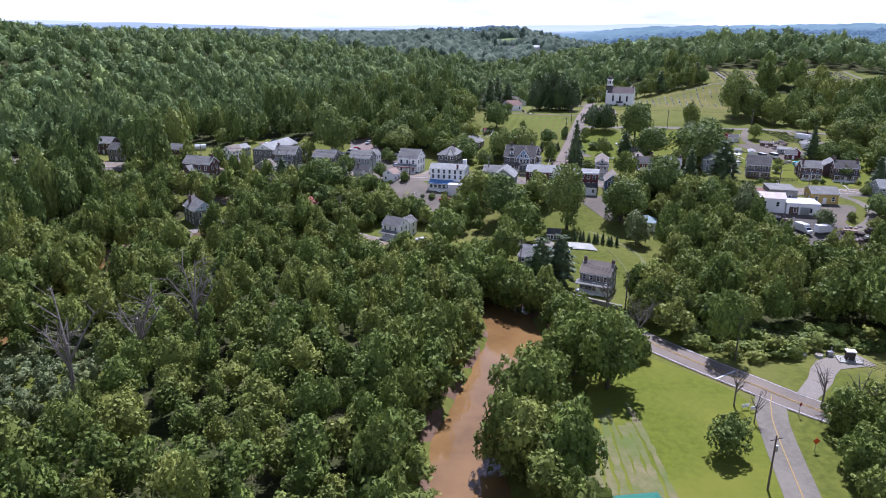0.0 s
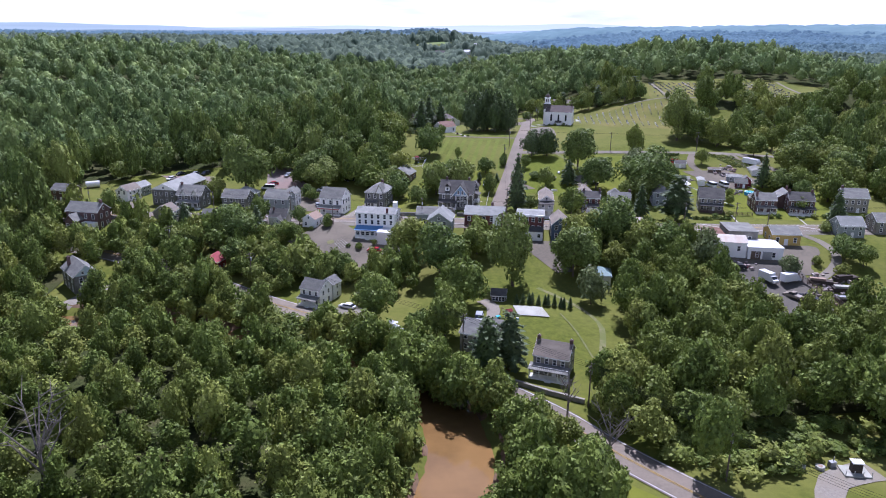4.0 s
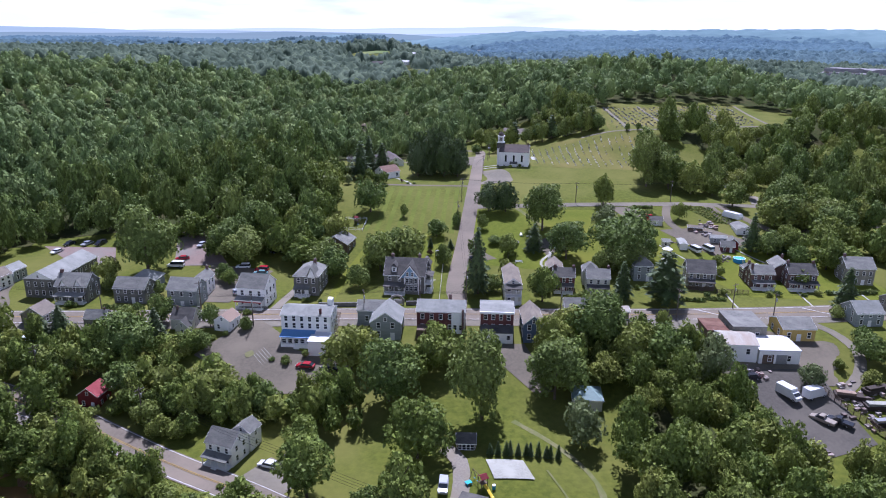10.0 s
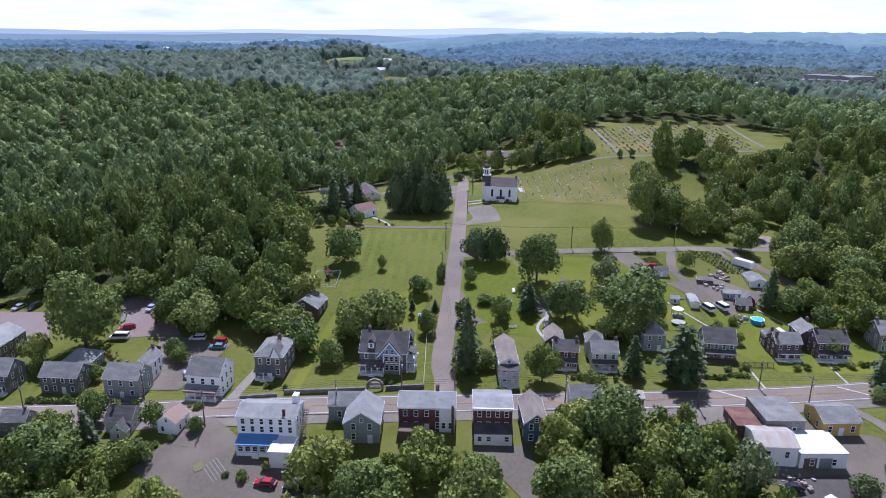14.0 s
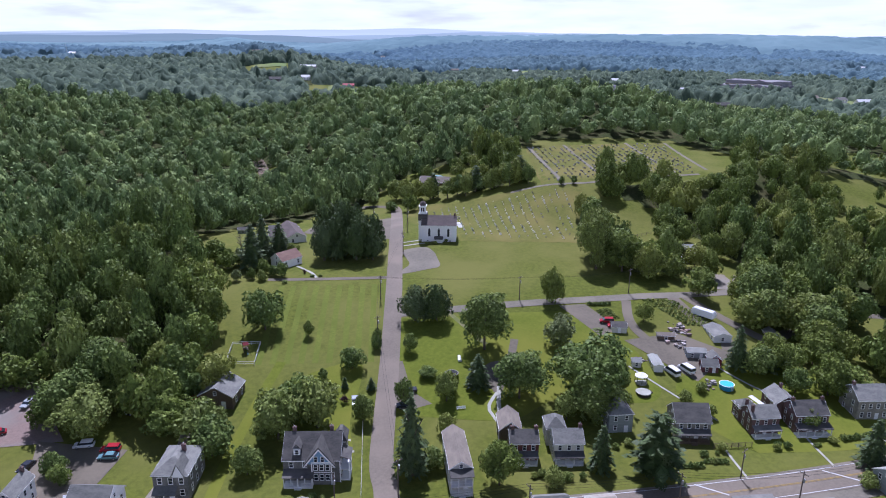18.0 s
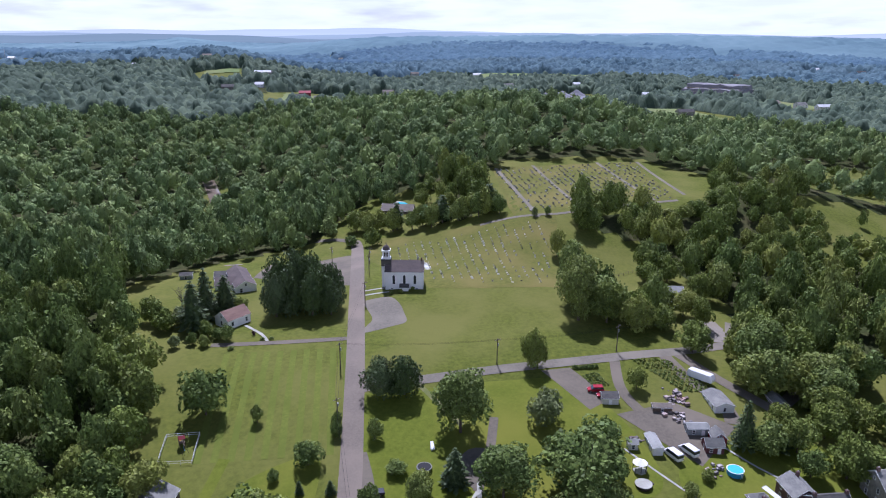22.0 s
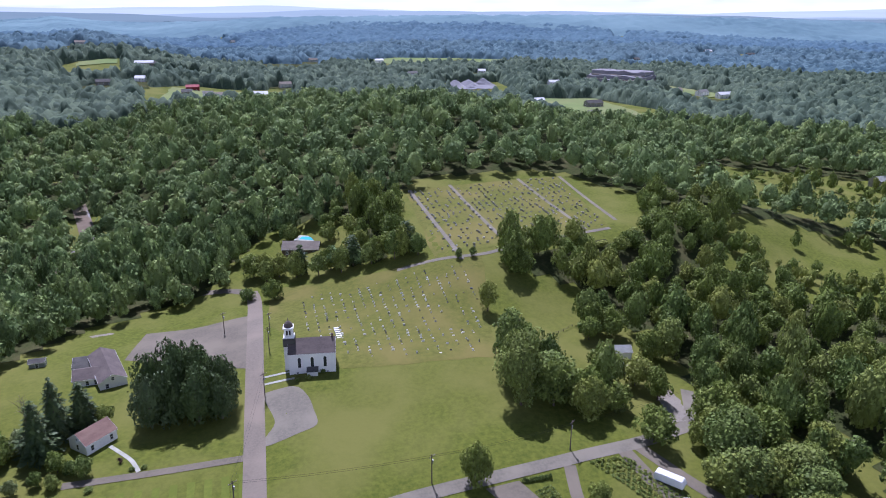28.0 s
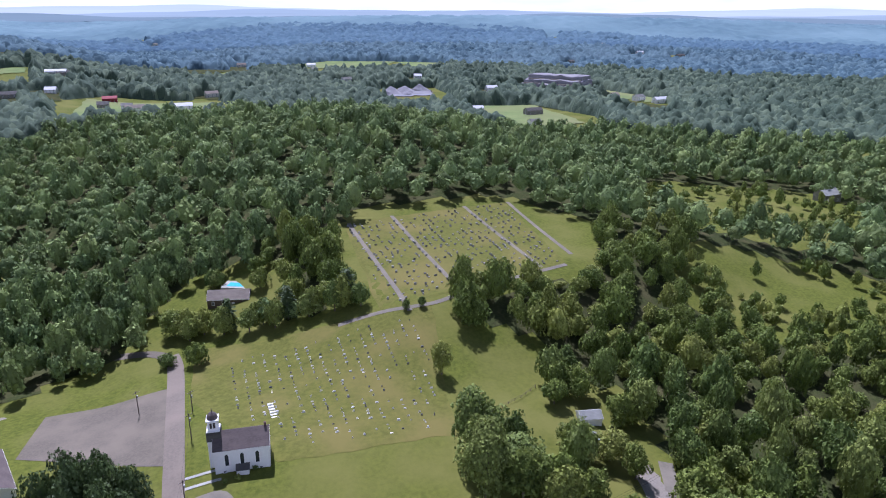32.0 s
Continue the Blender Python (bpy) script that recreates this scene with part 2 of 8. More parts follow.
CONCRETE = mat("concrete", (0.370, 0.367, 0.305), (0.290, 0.290, 0.240), 2.0, 0.3, rough=0.9, c=(0.420, 0.414, 0.348))
PAINTLINE = mat("road_paint", (0.62, 0.62, 0.60), (0.50, 0.50, 0.48), 3.0, rough=0.8)
YELLOWLINE = mat("yellow_road_paint", (0.396, 0.270, 0.070), (0.324, 0.225, 0.080), 3.0, rough=0.8)
MUD = mat("muddy_bank", (0.20, 0.125, 0.07), (0.13, 0.08, 0.045), 1.0, rough=0.9)
WATER = mat("brown_water", (0.205, 0.118, 0.042), (0.165, 0.095, 0.034), 0.35, rough=0.06, spec=0.8, c=(0.262, 0.152, 0.055), patch=0.08, bump=0.03)
# Pale base colour stands in for the sky's reflection on far water.
PALEWATER = mat("sky_painted_water", (0.255, 0.203, 0.155), (0.212, 0.165, 0.124), 0.3, rough=0.05, spec=0.9)
POOLWATER = mat("pool_water", (0.10, 0.52, 0.60), (0.08, 0.45, 0.55), 1.5, rough=0.08, spec=0.5)
WHITE = mat("white_siding", (0.88, 0.865, 0.83), (0.81, 0.798, 0.768), 1.2, 0.3, rough=0.7, c=(0.84, 0.825, 0.79))
CREAM = mat("cream_siding", (0.62, 0.60, 0.52), (0.55, 0.53, 0.46), 1.5, rough=0.75)
GREYSIDE = mat("grey_siding", (0.270, 0.295, 0.287), (0.220, 0.240, 0.235), 1.5, 0.3, rough=0.8, c=(0.315, 0.339, 0.324), stretch=(0.3, 0.3, 4))
BLUESIDE = mat("blue_siding", (0.105, 0.145, 0.215), (0.080, 0.115, 0.175), 1.5, rough=0.8)
TEAL = mat("blue_shingle", (0.22, 0.36, 0.50), (0.17, 0.29, 0.42), 3.0, rough=0.8)
STONE = mat("field_stone", (0.270, 0.254, 0.211), (0.155, 0.147, 0.126), 2.2, 0.4, rough=0.95, bump=0.05, c=(0.320, 0.295, 0.240))
DARKSTONE = mat("dark_stone", (0.175, 0.171, 0.152), (0.098, 0.097, 0.090), 2.5, 0.4, rough=0.95, bump=0.05, c=(0.230, 0.223, 0.193))
BRICK = mat("brown_brick", (0.150, 0.088, 0.078), (0.108, 0.066, 0.060), 3.0, 0.4, rough=0.9, c=(0.175, 0.118, 0.105))
DARKBRICK = mat("dark_red_brick", (0.130, 0.048, 0.046), (0.095, 0.038, 0.038), 3.0, 0.4, rough=0.9, c=(0.19, 0.075, 0.065))
BROWN = mat("brown_boards", (0.16, 0.115, 0.08), (0.11, 0.08, 0.058), 3.0, rough=0.85)
YELLOWSIDE = mat("yellow_siding", (0.56, 0.40, 0.12), (0.48, 0.34, 0.10), 2.0, rough=0.8)
REDBOARD = mat("red_boards", (0.21, 0.032, 0.036), (0.16, 0.026, 0.030), 2.0, rough=0.85)
SLATE = mat("grey_shingle_roof", (0.190, 0.188, 0.165), (0.130, 0.130, 0.116), 1.6, 0.3, rough=0.9, bump=0.03, c=(0.232, 0.228, 0.196), vary=0.18, stretch=(1, 1, 3))
DARKROOF = mat("dark_shingle_roof", (0.096, 0.091, 0.081), (0.064, 0.062, 0.056), 1.6, 0.3, rough=0.9, bump=0.03, c=(0.124, 0.116, 0.100), vary=0.15, stretch=(1, 1, 3))
BROWNROOF = mat("brown_shingle_roof", (0.215, 0.182, 0.143), (0.165, 0.142, 0.113), 1.6, 0.25, rough=0.9, bump=0.03, c=(0.250, 0.215, 0.167), vary=0.1, stretch=(1, 1, 3))
PALEROOF = mat("pale_grey_roof", (0.266, 0.272, 0.243), (0.204, 0.209, 0.187), 1.0, 0.22, rough=0.8, c=(0.318, 0.322, 0.286), vary=0.08)
WHITEROOF = mat("white_roof_coating", (0.646, 0.646, 0.646), (0.593, 0.593, 0.600), 1.0, 0.2, rough=0.7, c=(0.608, 0.608, 0.600))
METALROOF = mat("weathered_metal_roof", (0.420, 0.414, 0.362), (0.330, 0.300, 0.249), 1.2, 0.18, rough=0.65, metal=0.2, c=(0.300, 0.223, 0.164), stretch=(1, 0.25, 1))
REDROOF = mat("faded_red_roof", (0.33, 0.058, 0.062), (0.26, 0.045, 0.050), 1.5, 0.25, rough=0.75, c=(0.37, 0.09, 0.09))
RUSSETROOF = mat("russet_shingle_roof", (0.245, 0.150, 0.112), (0.185, 0.115, 0.090), 1.6, 0.25, rough=0.9, bump=0.03, c=(0.275, 0.180, 0.135), stretch=(1, 1, 3))
TERRACOTTA = mat("orange_brown_roof", (0.336, 0.247, 0.182), (0.280, 0.200, 0.149), 2.0, rough=0.9)
RUSTROOF = mat("rusted_roof", (0.16, 0.075, 0.05), (0.10, 0.05, 0.036), 1.4, 0.3, rough=0.9, c=(0.21, 0.12, 0.085))
BLUEROOF = mat("blue_porch_roof", (0.115, 0.26, 0.47), (0.10, 0.22, 0.41), 2.0, rough=0.55)
GREENROOF = mat("grey_green_roof", (0.24, 0.33, 0.31), (0.20, 0.28, 0.265), 1.5, rough=0.7)
TRIM = mat("white_trim", (0.86, 0.85, 0.82), (0.80, 0.79, 0.765), 4.0, rough=0.6)
GLASS = mat("window_glass", (0.030, 0.036, 0.045), (0.022, 0.027, 0.034), 1.0, rough=0.06, spec=0.6)
DARKWOOD = mat("dark_wood", (0.075, 0.058, 0.046), (0.05, 0.04, 0.033), 4.0, rough=0.85)
POLEWOOD = mat("weathered_pole", (0.16, 0.125, 0.10), (0.11, 0.088, 0.07), 5.0, rough=0.9)
BLACK = mat("black_rubber", (0.02, 0.02, 0.022), (0.014, 0.014, 0.015), 8.0, rough=0.8)
STEEL = mat("grey_metal", (0.42, 0.43, 0.44), (0.34, 0.35, 0.36), 4.0, rough=0.4, metal=0.7)
PAINT = {k: mat(k + "_car_paint", v, tuple(x * 0.94 for x in v), 2.0, rough=0.25, spec=0.6) for k, v in dict(
    red=(0.36, 0.016, 0.026), white=(0.78, 0.78, 0.78), dark=(0.022, 0.024, 0.030), blue=(0.05, 0.09, 0.16), silver=(0.42, 0.44, 0.46), teal=(0.14, 0.26, 0.28), tan=(0.35, 0.30, 0.24)).items()}
YELLOWPLASTIC = mat("yellow_plastic", (0.75, 0.55, 0.03), (0.68, 0.50, 0.03), 3.0, rough=0.4)
BLUEPLASTIC = mat("blue_plastic", (0.05, 0.30, 0.55), (0.045, 0.27, 0.5), 3.0, rough=0.5)
MARBLE = mat("pale_headstone", (0.80, 0.79, 0.74), (0.70, 0.69, 0.64), 4.0, rough=0.7, vary=0.2)
GRANITE = mat("grey_headstone", (0.20, 0.20, 0.205), (0.14, 0.14, 0.145), 6.0, rough=0.5, vary=0.4)
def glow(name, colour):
    """An even emission that stands in for daylight on a hazy backdrop."""
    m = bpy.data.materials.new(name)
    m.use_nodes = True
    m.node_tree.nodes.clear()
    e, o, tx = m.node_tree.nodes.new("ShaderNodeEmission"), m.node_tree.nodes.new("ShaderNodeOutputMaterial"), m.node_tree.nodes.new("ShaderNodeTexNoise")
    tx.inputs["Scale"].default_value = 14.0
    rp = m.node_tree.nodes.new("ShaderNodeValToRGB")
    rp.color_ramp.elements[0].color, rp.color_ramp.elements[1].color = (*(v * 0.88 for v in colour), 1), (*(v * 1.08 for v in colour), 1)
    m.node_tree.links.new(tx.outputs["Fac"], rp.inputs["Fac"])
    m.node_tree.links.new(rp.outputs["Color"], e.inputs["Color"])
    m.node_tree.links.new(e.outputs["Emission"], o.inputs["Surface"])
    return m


# Haze painted as emission: each ridge further off glows paler.
RIDGES = [glow("glowing_haze_ridge", c) for c in ((0.240, 0.320, 0.350), (0.380, 0.470, 0.510), (0.560, 0.640, 0.680))]
QUARRY = mat("quarry_rock", (0.244, 0.239, 0.248), (0.175, 0.172, 0.180), 0.06, 0.02, rough=0.95, c=(0.285, 0.275, 0.275))
FARFIELD = mat("far_field", (0.185, 0.235, 0.081), (0.135, 0.185, 0.068), 0.03, 0.012, rough=0.95, spec=0.05, c=(0.205, 0.215, 0.090))


# ---- the lie of the land ----
def ss(a, b, v):
    """Smooth step from 0 at a to 1 at b."""
    s = np.clip((v - a) / (b - a), 0.0, 1.0)
    return s * s * (3 - 2 * s)


def off_street(x, y):
    """Metres beyond the main street's centre line, away from the creek."""
    return (y + 0.205 * x - 274.5) / 1.0208


CREEK = [(90, -60), (30, 0), (8, 50), (4, 97), (11, 120), (17, 142), (14, 160), (2, 172), (-10, 178), (-32, 190), (-60, 209), (-84, 208), (-94, 190), (-84, 160), (-104, 128), (-190, 90), (-330, 80)]


def creek_way(x, y):
    """Distance to the creek's middle line."""
    best = np.full(np.shape(x), 1e9)
    for (ax, ay), (bx, by) in zip(CREEK, CREEK[1:]):
        dx, dy = bx - ax, by - ay
        s = np.clip(((x - ax) * dx + (y - ay) * dy) / (dx * dx + dy * dy), 0, 1)
        best = np.minimum(best, np.hypot(x - ax - s * dx, y - ay - s * dy))
    return best


def ground_at(x, y):
    """The ground's height: creek valley, village terrace, church hill, wooded hills and the far country."""
    x, y = np.asarray(x, float), np.asarray(y, float)
    u = off_street(x, y)
    z = -9 + 9 * ss(-62, -8, u)
    z = z + 12.5 * ss(2, 117, u) * (0.15 + 0.85 * ss(-120, 10, x)) * (1 - 0.5 * ss(150, 230, x) * (1 - ss(365, 440, y)))
    z = z + 3 * ss(110, 150, u) * ss(75, 100, x)
    z = z + 3.0 * np.exp(-((x - 40) ** 2 + (y - 197) ** 2) / 450)
    z = z - 7 * ss(150, 230, u) * (1 - ss(95, 170, x))
    z = z - 13 * ss(190, 330, u) * (1 - ss(40, 140, x))
    z = z + 11 * ss(130, 190, x) * ss(395, 455, y) * (1 - ss(320, 430, x)) * (1 - ss(800, 1100, y))
    z = z + 17 * np.exp(-((x - 335) ** 2 + (y - 700) ** 2) / (2 * 90**2))
    left = 0.42 * (np.clip(y, 300, 1500) - 500) - x
    z = z + 57 * ss(0, 430, left) * ss(330, 650, y) * (1 - 0.35 * ss(2100, 3200, y))
    z = z - 8 * ss(330, 560, x) * (1 - ss(900, 1500, y)) * ss(200, 330, y)
    far = ss(1200, 2600, np.hypot(x, y))
    z = z + far * (8 + 9 * np.sin(x / 410 + 1.3) * np.sin(y / 530 + 0.4) + 5 * np.sin(x / 190 + y / 230))
    ridge = (0.47 * x + 0.88 * y - 2850) / 330
    z = z + 55 * np.exp(-ridge * ridge) * ss(200, 900, x) * (1 - ss(2500, 3300, x))
    c = creek_way(x, y)
    return z - 3.2 * (1 - ss(4.2, 9.0, c))


# ---- building helpers ----
def put(name, verts, faces, material, parent=None, tint=None, smooth=False):
    """A mesh object from arrays of corners and of faces with one number of corners each."""
    verts, faces = np.asarray(verts, np.float32), np.asarray(faces, np.int32)
    me = bpy.data.meshes.new(name)
    n, k = faces.shape
    me.vertices.add(len(verts))
    me.vertices.foreach_set("co", verts.ravel())
    me.loops.add(n * k)
    me.loops.foreach_set("vertex_index", faces.ravel())
    me.polygons.add(n)
    me.polygons.foreach_set("loop_start", np.arange(0, n * k, k, dtype=np.int32))
    me.polygons.foreach_set("loop_total", np.full(n, k, np.int32))
    if smooth:
        me.polygons.foreach_set("use_smooth", np.ones(n, bool))
    if tint is not None:
        me.attributes.new("tint", "FLOAT", "POINT").data.foreach_set("value", np.asarray(tint, np.float32))
    me.update(calc_edges=True)
    me.materials.append(material)
    ob = new(name, me)
    ob.parent = parent
    return ob


def part(name, bm, material, parent, label=""):
    """Links a bmesh as one mesh object under a thing or a part."""
    me = bpy.data.meshes.new(name)
    bmesh.ops.recalc_face_normals(bm, faces=bm.faces)
    bm.to_mesh(me)
    bm.free()
    me.materials.append(material)
    ob = new(name, me)
    ob.parent = parent
    return tagged(ob, label)


def box(bm, x0, x1, y0, y1, z0, z1):
    v = [bm.verts.new((x, y, z)) for x in (x0, x1) for y in (y0, y1) for z in (z0, z1)]
    for f in ((0, 1, 3, 2), (4, 6, 7, 5), (0, 4, 5, 1), (2, 3, 7, 6), (0, 2, 6, 4), (1, 5, 7, 3)):
        bm.faces.new([v[i] for i in f])
    return bm


def boxed(*spans):
    bm = bmesh.new()
    for s in spans:
        box(bm, *s)
    return bm


def prism(bm, outline, axis, lo, hi):
    """An outline in the two axes other than axis, drawn out along axis from lo to hi."""
    def at(p, v):
        return (v, p[0], p[1]) if axis == "x" else (p[0], v, p[1]) if axis == "y" else (p[0], p[1], v)
    a, b = [bm.verts.new(at(p, lo)) for p in outline], [bm.verts.new(at(p, hi)) for p in outline]
    bm.faces.new(a)
    bm.faces.new(b[::-1])
    for i in range(len(a)):
        j = (i + 1) % len(a)
        bm.faces.new((a[i], b[i], b[j], a[j]))
    return bm


def tube(bm, p, q, r0, r1, sides=7):
    p, q = Vector(p), Vector(q)
    turn = (q - p).to_track_quat("Z", "Y")
    rings = [[bm.verts.new(c + turn @ Vector((r * math.cos(i * math.tau / sides), r * math.sin(i * math.tau / sides), 0))) for i in range(sides)] for c, r in ((p, r0), (q, r1))]
    for i in range(sides):
        j = (i + 1) % sides
        bm.faces.new((rings[0][i], rings[0][j], rings[1][j], rings[1][i]))
    bm.faces.new(rings[0][::-1])
    bm.faces.new(rings[1])
    return bm


def thing(name, x, y, turn, label, category, group="", z=None):
    """An empty at the base of a thing, on the ground unless z is given."""
    ob = new(name)
    ob.matrix_world = pose(x, y, float(ground_at(x, y)) if z is None else z, 0, 0, turn)
    return tagged(ob, label, category, group)


def smooth_way(points, step=3.0):
    """Points along a rounded line through the given ones."""
    p = np.array([points[0], *points, points[-1]], float)
    out = []
    for a, b, c, d in zip(p, p[1:], p[2:], p[3:]):
        n = max(2, int(np.hypot(*(c - b)) / step))
        for s in np.arange(n)[:, None] / n:
            out.append((0.5 * (2 * b + (c - a) * s + (2 * a - 5 * b + 4 * c - d) * s**2 + (3 * b - a - 3 * c + d) * s**3))[0:2])
    return np.array([np.ravel(o) for o in out] + [p[-1]])


def strip(name, points, width, material, lift=0.1, label="", shift=0.0, step=3.0, across=3, wobble=0.0, kind="structure", category=""):
    """A band that lies on the ground along a rounded line."""
    w = smooth_way(points, step)
    d = np.gradient(w, axis=0)
    d /= np.linalg.norm(d, axis=1)[:, None]
    side = np.stack([d[:, 1], -d[:, 0]], 1)
    wide = width(np.linspace(0, 1, len(w))) if callable(width) else np.full(len(w), width)
    if wobble:
        wide = wide * (1 + wobble * np.random.uniform(-1, 1, len(w)))
    cols = np.linspace(-0.5, 0.5, across)
    xy = w[:, None] + side[:, None] * (cols[None, :, None] * wide[:, None, None] + shift)
    z = ground_at(xy[..., 0], xy[..., 1]) + lift
    v = np.concatenate([xy, z[..., None]], -1).reshape(-1, 3)
    i = (np.arange(len(w) - 1)[:, None] * across + np.arange(across - 1)).ravel()
    return tagged(put(name, v, np.stack([i, i + 1, i + across + 1, i + across], 1), material), label, category, kind=kind)


def patch(name, corners, material, lift=0.06, n=10, label="", ragged=0.0, kind="structure"):
    """A four-cornered piece of surface that lies on the ground."""
    a, b, c, d = (np.array(p, float) for p in corners)
    s, t = np.meshgrid(np.linspace(0, 1, n + 1), np.linspace(0, 1, n + 1))
    s, t = s[..., None], t[..., None]
    xy = (1 - t) * ((1 - s) * a + s * b) + t * ((1 - s) * d + s * c)
    if ragged:
        xy = xy + np.random.uniform(-ragged, ragged, xy.shape)
    z = ground_at(xy[..., 0], xy[..., 1]) + lift
    v = np.concatenate([xy, z[..., None]], -1).reshape(-1, 3)
    i = (np.arange(n)[:, None] * (n + 1) + np.arange(n)).ravel()
    return tagged(put(name, v, np.stack([i, i + 1, i + n + 2, i + n + 1], 1), material), label, kind=kind)


def rounded(name, corners, material, lift=0.08, label="", kind="structure"):
    """A piece of surface with a rounded outline that lies on the ground."""
    rim = smooth_way(list(corners) + [corners[0]], 1.5)[:-1]
    mid = rim.mean(0)
    rings = np.concatenate([mid + (rim - mid) * s for s in (1.0, 0.75, 0.5, 0.25, 0.02)])
    n = len(rim)
    i, k = np.meshgrid(np.arange(n), np.arange(4))
    i, k = i.ravel(), k.ravel()
    f = np.stack([k * n + i, k * n + (i + 1) % n, (k + 1) * n + (i + 1) % n, (k + 1) * n + i], 1)
    return tagged(put(name, np.c_[rings, ground_at(rings[:, 0], rings[:, 1]) + lift], f, material), label, kind=kind)


def inside(x, y, corners):
    """Which of the points lie in the many-sided area."""
    hit = np.zeros(np.shape(x), bool)
    for (ax, ay), (bx, by) in zip(corners, corners[1:] + corners[:1]):
        if ay != by:
            hit ^= ((ay > y) != (by > y)) & (x < (bx - ax) * (y - ay) / (by - ay) + ax)
    return hit

# ---- ground, creek and roads ----
def lines(lo, hi, a, b, cell):
    core = list(np.arange(a, b + 1, cell))
    for sign in (-1, 1):
        v, g = core[0] if sign < 0 else core[-1], cell
        while lo < v < hi:
            g *= 1.16
            v += sign * g
            core = [max(v, lo)] + core if sign < 0 else core + [min(v, hi)]
    return np.array(core)


gx, gy = lines(-4900, 4900, -220, 440, 4.0), lines(-1500, 4900, 20, 600, 4.0)
mx, my = np.meshgrid(gx, gy)
grid = np.stack([mx, my, ground_at(mx, my)], -1).reshape(-1, 3)
gi = (np.arange(len(gy) - 1)[:, None] * len(gx) + np.arange(len(gx) - 1)).ravel()
tagged(put("ground", grid, np.stack([gi, gi + 1, gi + len(gx) + 1, gi + len(gx)], 1), GRASS, smooth=True), "rolling grassy ground of a creek valley and its hills", "ground", kind="structure")

WATER_LEVEL = -10.9
way = smooth_way(CREEK, 4.0)
side = np.gradient(way, axis=0)
side = np.stack([side[:, 1], -side[:, 0]], 1) / np.linalg.norm(side, axis=1)[:, None]
cv = np.concatenate([np.c_[way + s * side, np.full(len(way), WATER_LEVEL)] for s in (-7.5, 0, 7.5)])
ci = np.arange(len(way) - 1)
ci = np.concatenate([ci, ci + len(way)])
tagged(put("water", cv, np.stack([ci, ci + 1, ci + len(way) + 1, ci + len(way)], 1), WATER), "muddy brown creek water between wooded banks", "water", kind="structure")
strip("creek_bank", CREEK[2:-2], 15, MUD, 0.05, "bare brown mud along the creek's edge", across=9)
strip("water", [(41, 960), (48, 800), (52, 710), (49, 640), (20, 590)], 9, PALEWATER, 0.6, "far bend of the brown creek seen through woods", category="water")

MAIN = [(-240, 318), (-150, 292), (-62, 276.2), (3.8, 266.6), (53, 258), (103, 249.2), (150, 243.4), (210, 240), (330, 236)]
strip("street_shoulder", MAIN, 12.4, SHOULDER, 0.10, "pale worn asphalt shoulder of the village street", shift=0.5)
strip("road", MAIN, 8.2, STREET, 0.16, "two-lane village street of faded reddish asphalt", shift=-1.0)
for s in (-1.16, -0.84):
    strip("road_marking", MAIN, 0.14, YELLOWLINE, 0.21, "double yellow centre line", shift=s, across=2)
for s in (-4.6, 2.6):
    strip("road_marking", MAIN, 0.18, PAINTLINE, 0.21, "white edge line", shift=s, across=2)
for k in (0, 32, -150):
    strip("road_marking", [(113 + k, 252.6 - k * 0.15), (118 + k, 247.0 - k * 0.15)], 0.35, PAINTLINE, 0.22, "white bar across the lane", across=2)
HILL = [(44.5, 263), (46.5, 272), (48.3, 284), (60, 322), (71.7, 362), (80.5, 394), (91, 432), (99, 462), (104.5, 484), (105.5, 494)]
strip("road", HILL, 5.7, STREET, 0.14, "straight lane of worn reddish asphalt up the hill")
strip("road", [(105.5, 490), (101, 500), (88, 512), (60, 540)], 4.5, ASPHALT, 0.12, "narrow lane running into the woods")
LANE = [(69, 346), (78, 345.6), (87.2, 344), (108.4, 341.6), (127.3, 338.6), (147, 335.4), (167, 332.6), (180, 332.5), (192, 334.5), (206, 348)]
strip("road", LANE, 4.2, SHOULDER, 0.12, "pale asphalt side lane below the church lawn")
LOW = [(120, 62), (84, 92), (66, 107), (59, 115.5), (51, 125.5), (42.5, 137.5), (35.1, 149.9), (20.9, 167.1), (6.5, 184), (-8, 198.4), (-25.5, 212.4), (-43.6, 227.5), (-56, 236.5), (-90, 256), (-140, 276)]
strip("road", LOW, 7.4, STREET, 0.13, "two-lane creekside road with a yellow centre line")
for s, m in ((-0.16, YELLOWLINE), (0.16, YELLOWLINE), (-3.3, PAINTLINE), (3.3, PAINTLINE)):
    strip("road_marking", LOW, 0.15, m, 0.19, "painted line along the creekside road", shift=s, across=2)
strip("road", [(60, 112), (56.5, 104), (52, 86), (47, 62), (42, 20)], 5.2, SHOULDER, 0.12, "pale concrete side road past the park lawn")
strip("road_marking", [(60, 112), (56.5, 104), (52, 86), (47, 62), (42, 20)], 0.16, YELLOWLINE, 0.18, "yellow centre line of the side road", across=2)
strip("road_marking", [(57.3, 121.6), (52.2, 118.2)], 0.4, PAINTLINE, 0.2, "white stop line", across=2)
strip("road", [(66, 111.5), (72, 118), (77, 124.5), (86, 127)], lambda s: 3.4 + 2.4 * s, GRAVEL, 0.1, "gravel turnout by the pumping station", wobble=0.05)
strip("driveway", [(-56, 236), (-66, 234), (-77.4, 228.9), (-83.7, 214.8)], 4.2, GRAVEL, 0.1, "pale gravel drive to the grey house")
strip("driveway", [(73, 374.6), (52, 379.5), (31.1, 385)], 2.6, ASPHALT, 0.1, "narrow paved drive across the lawn")
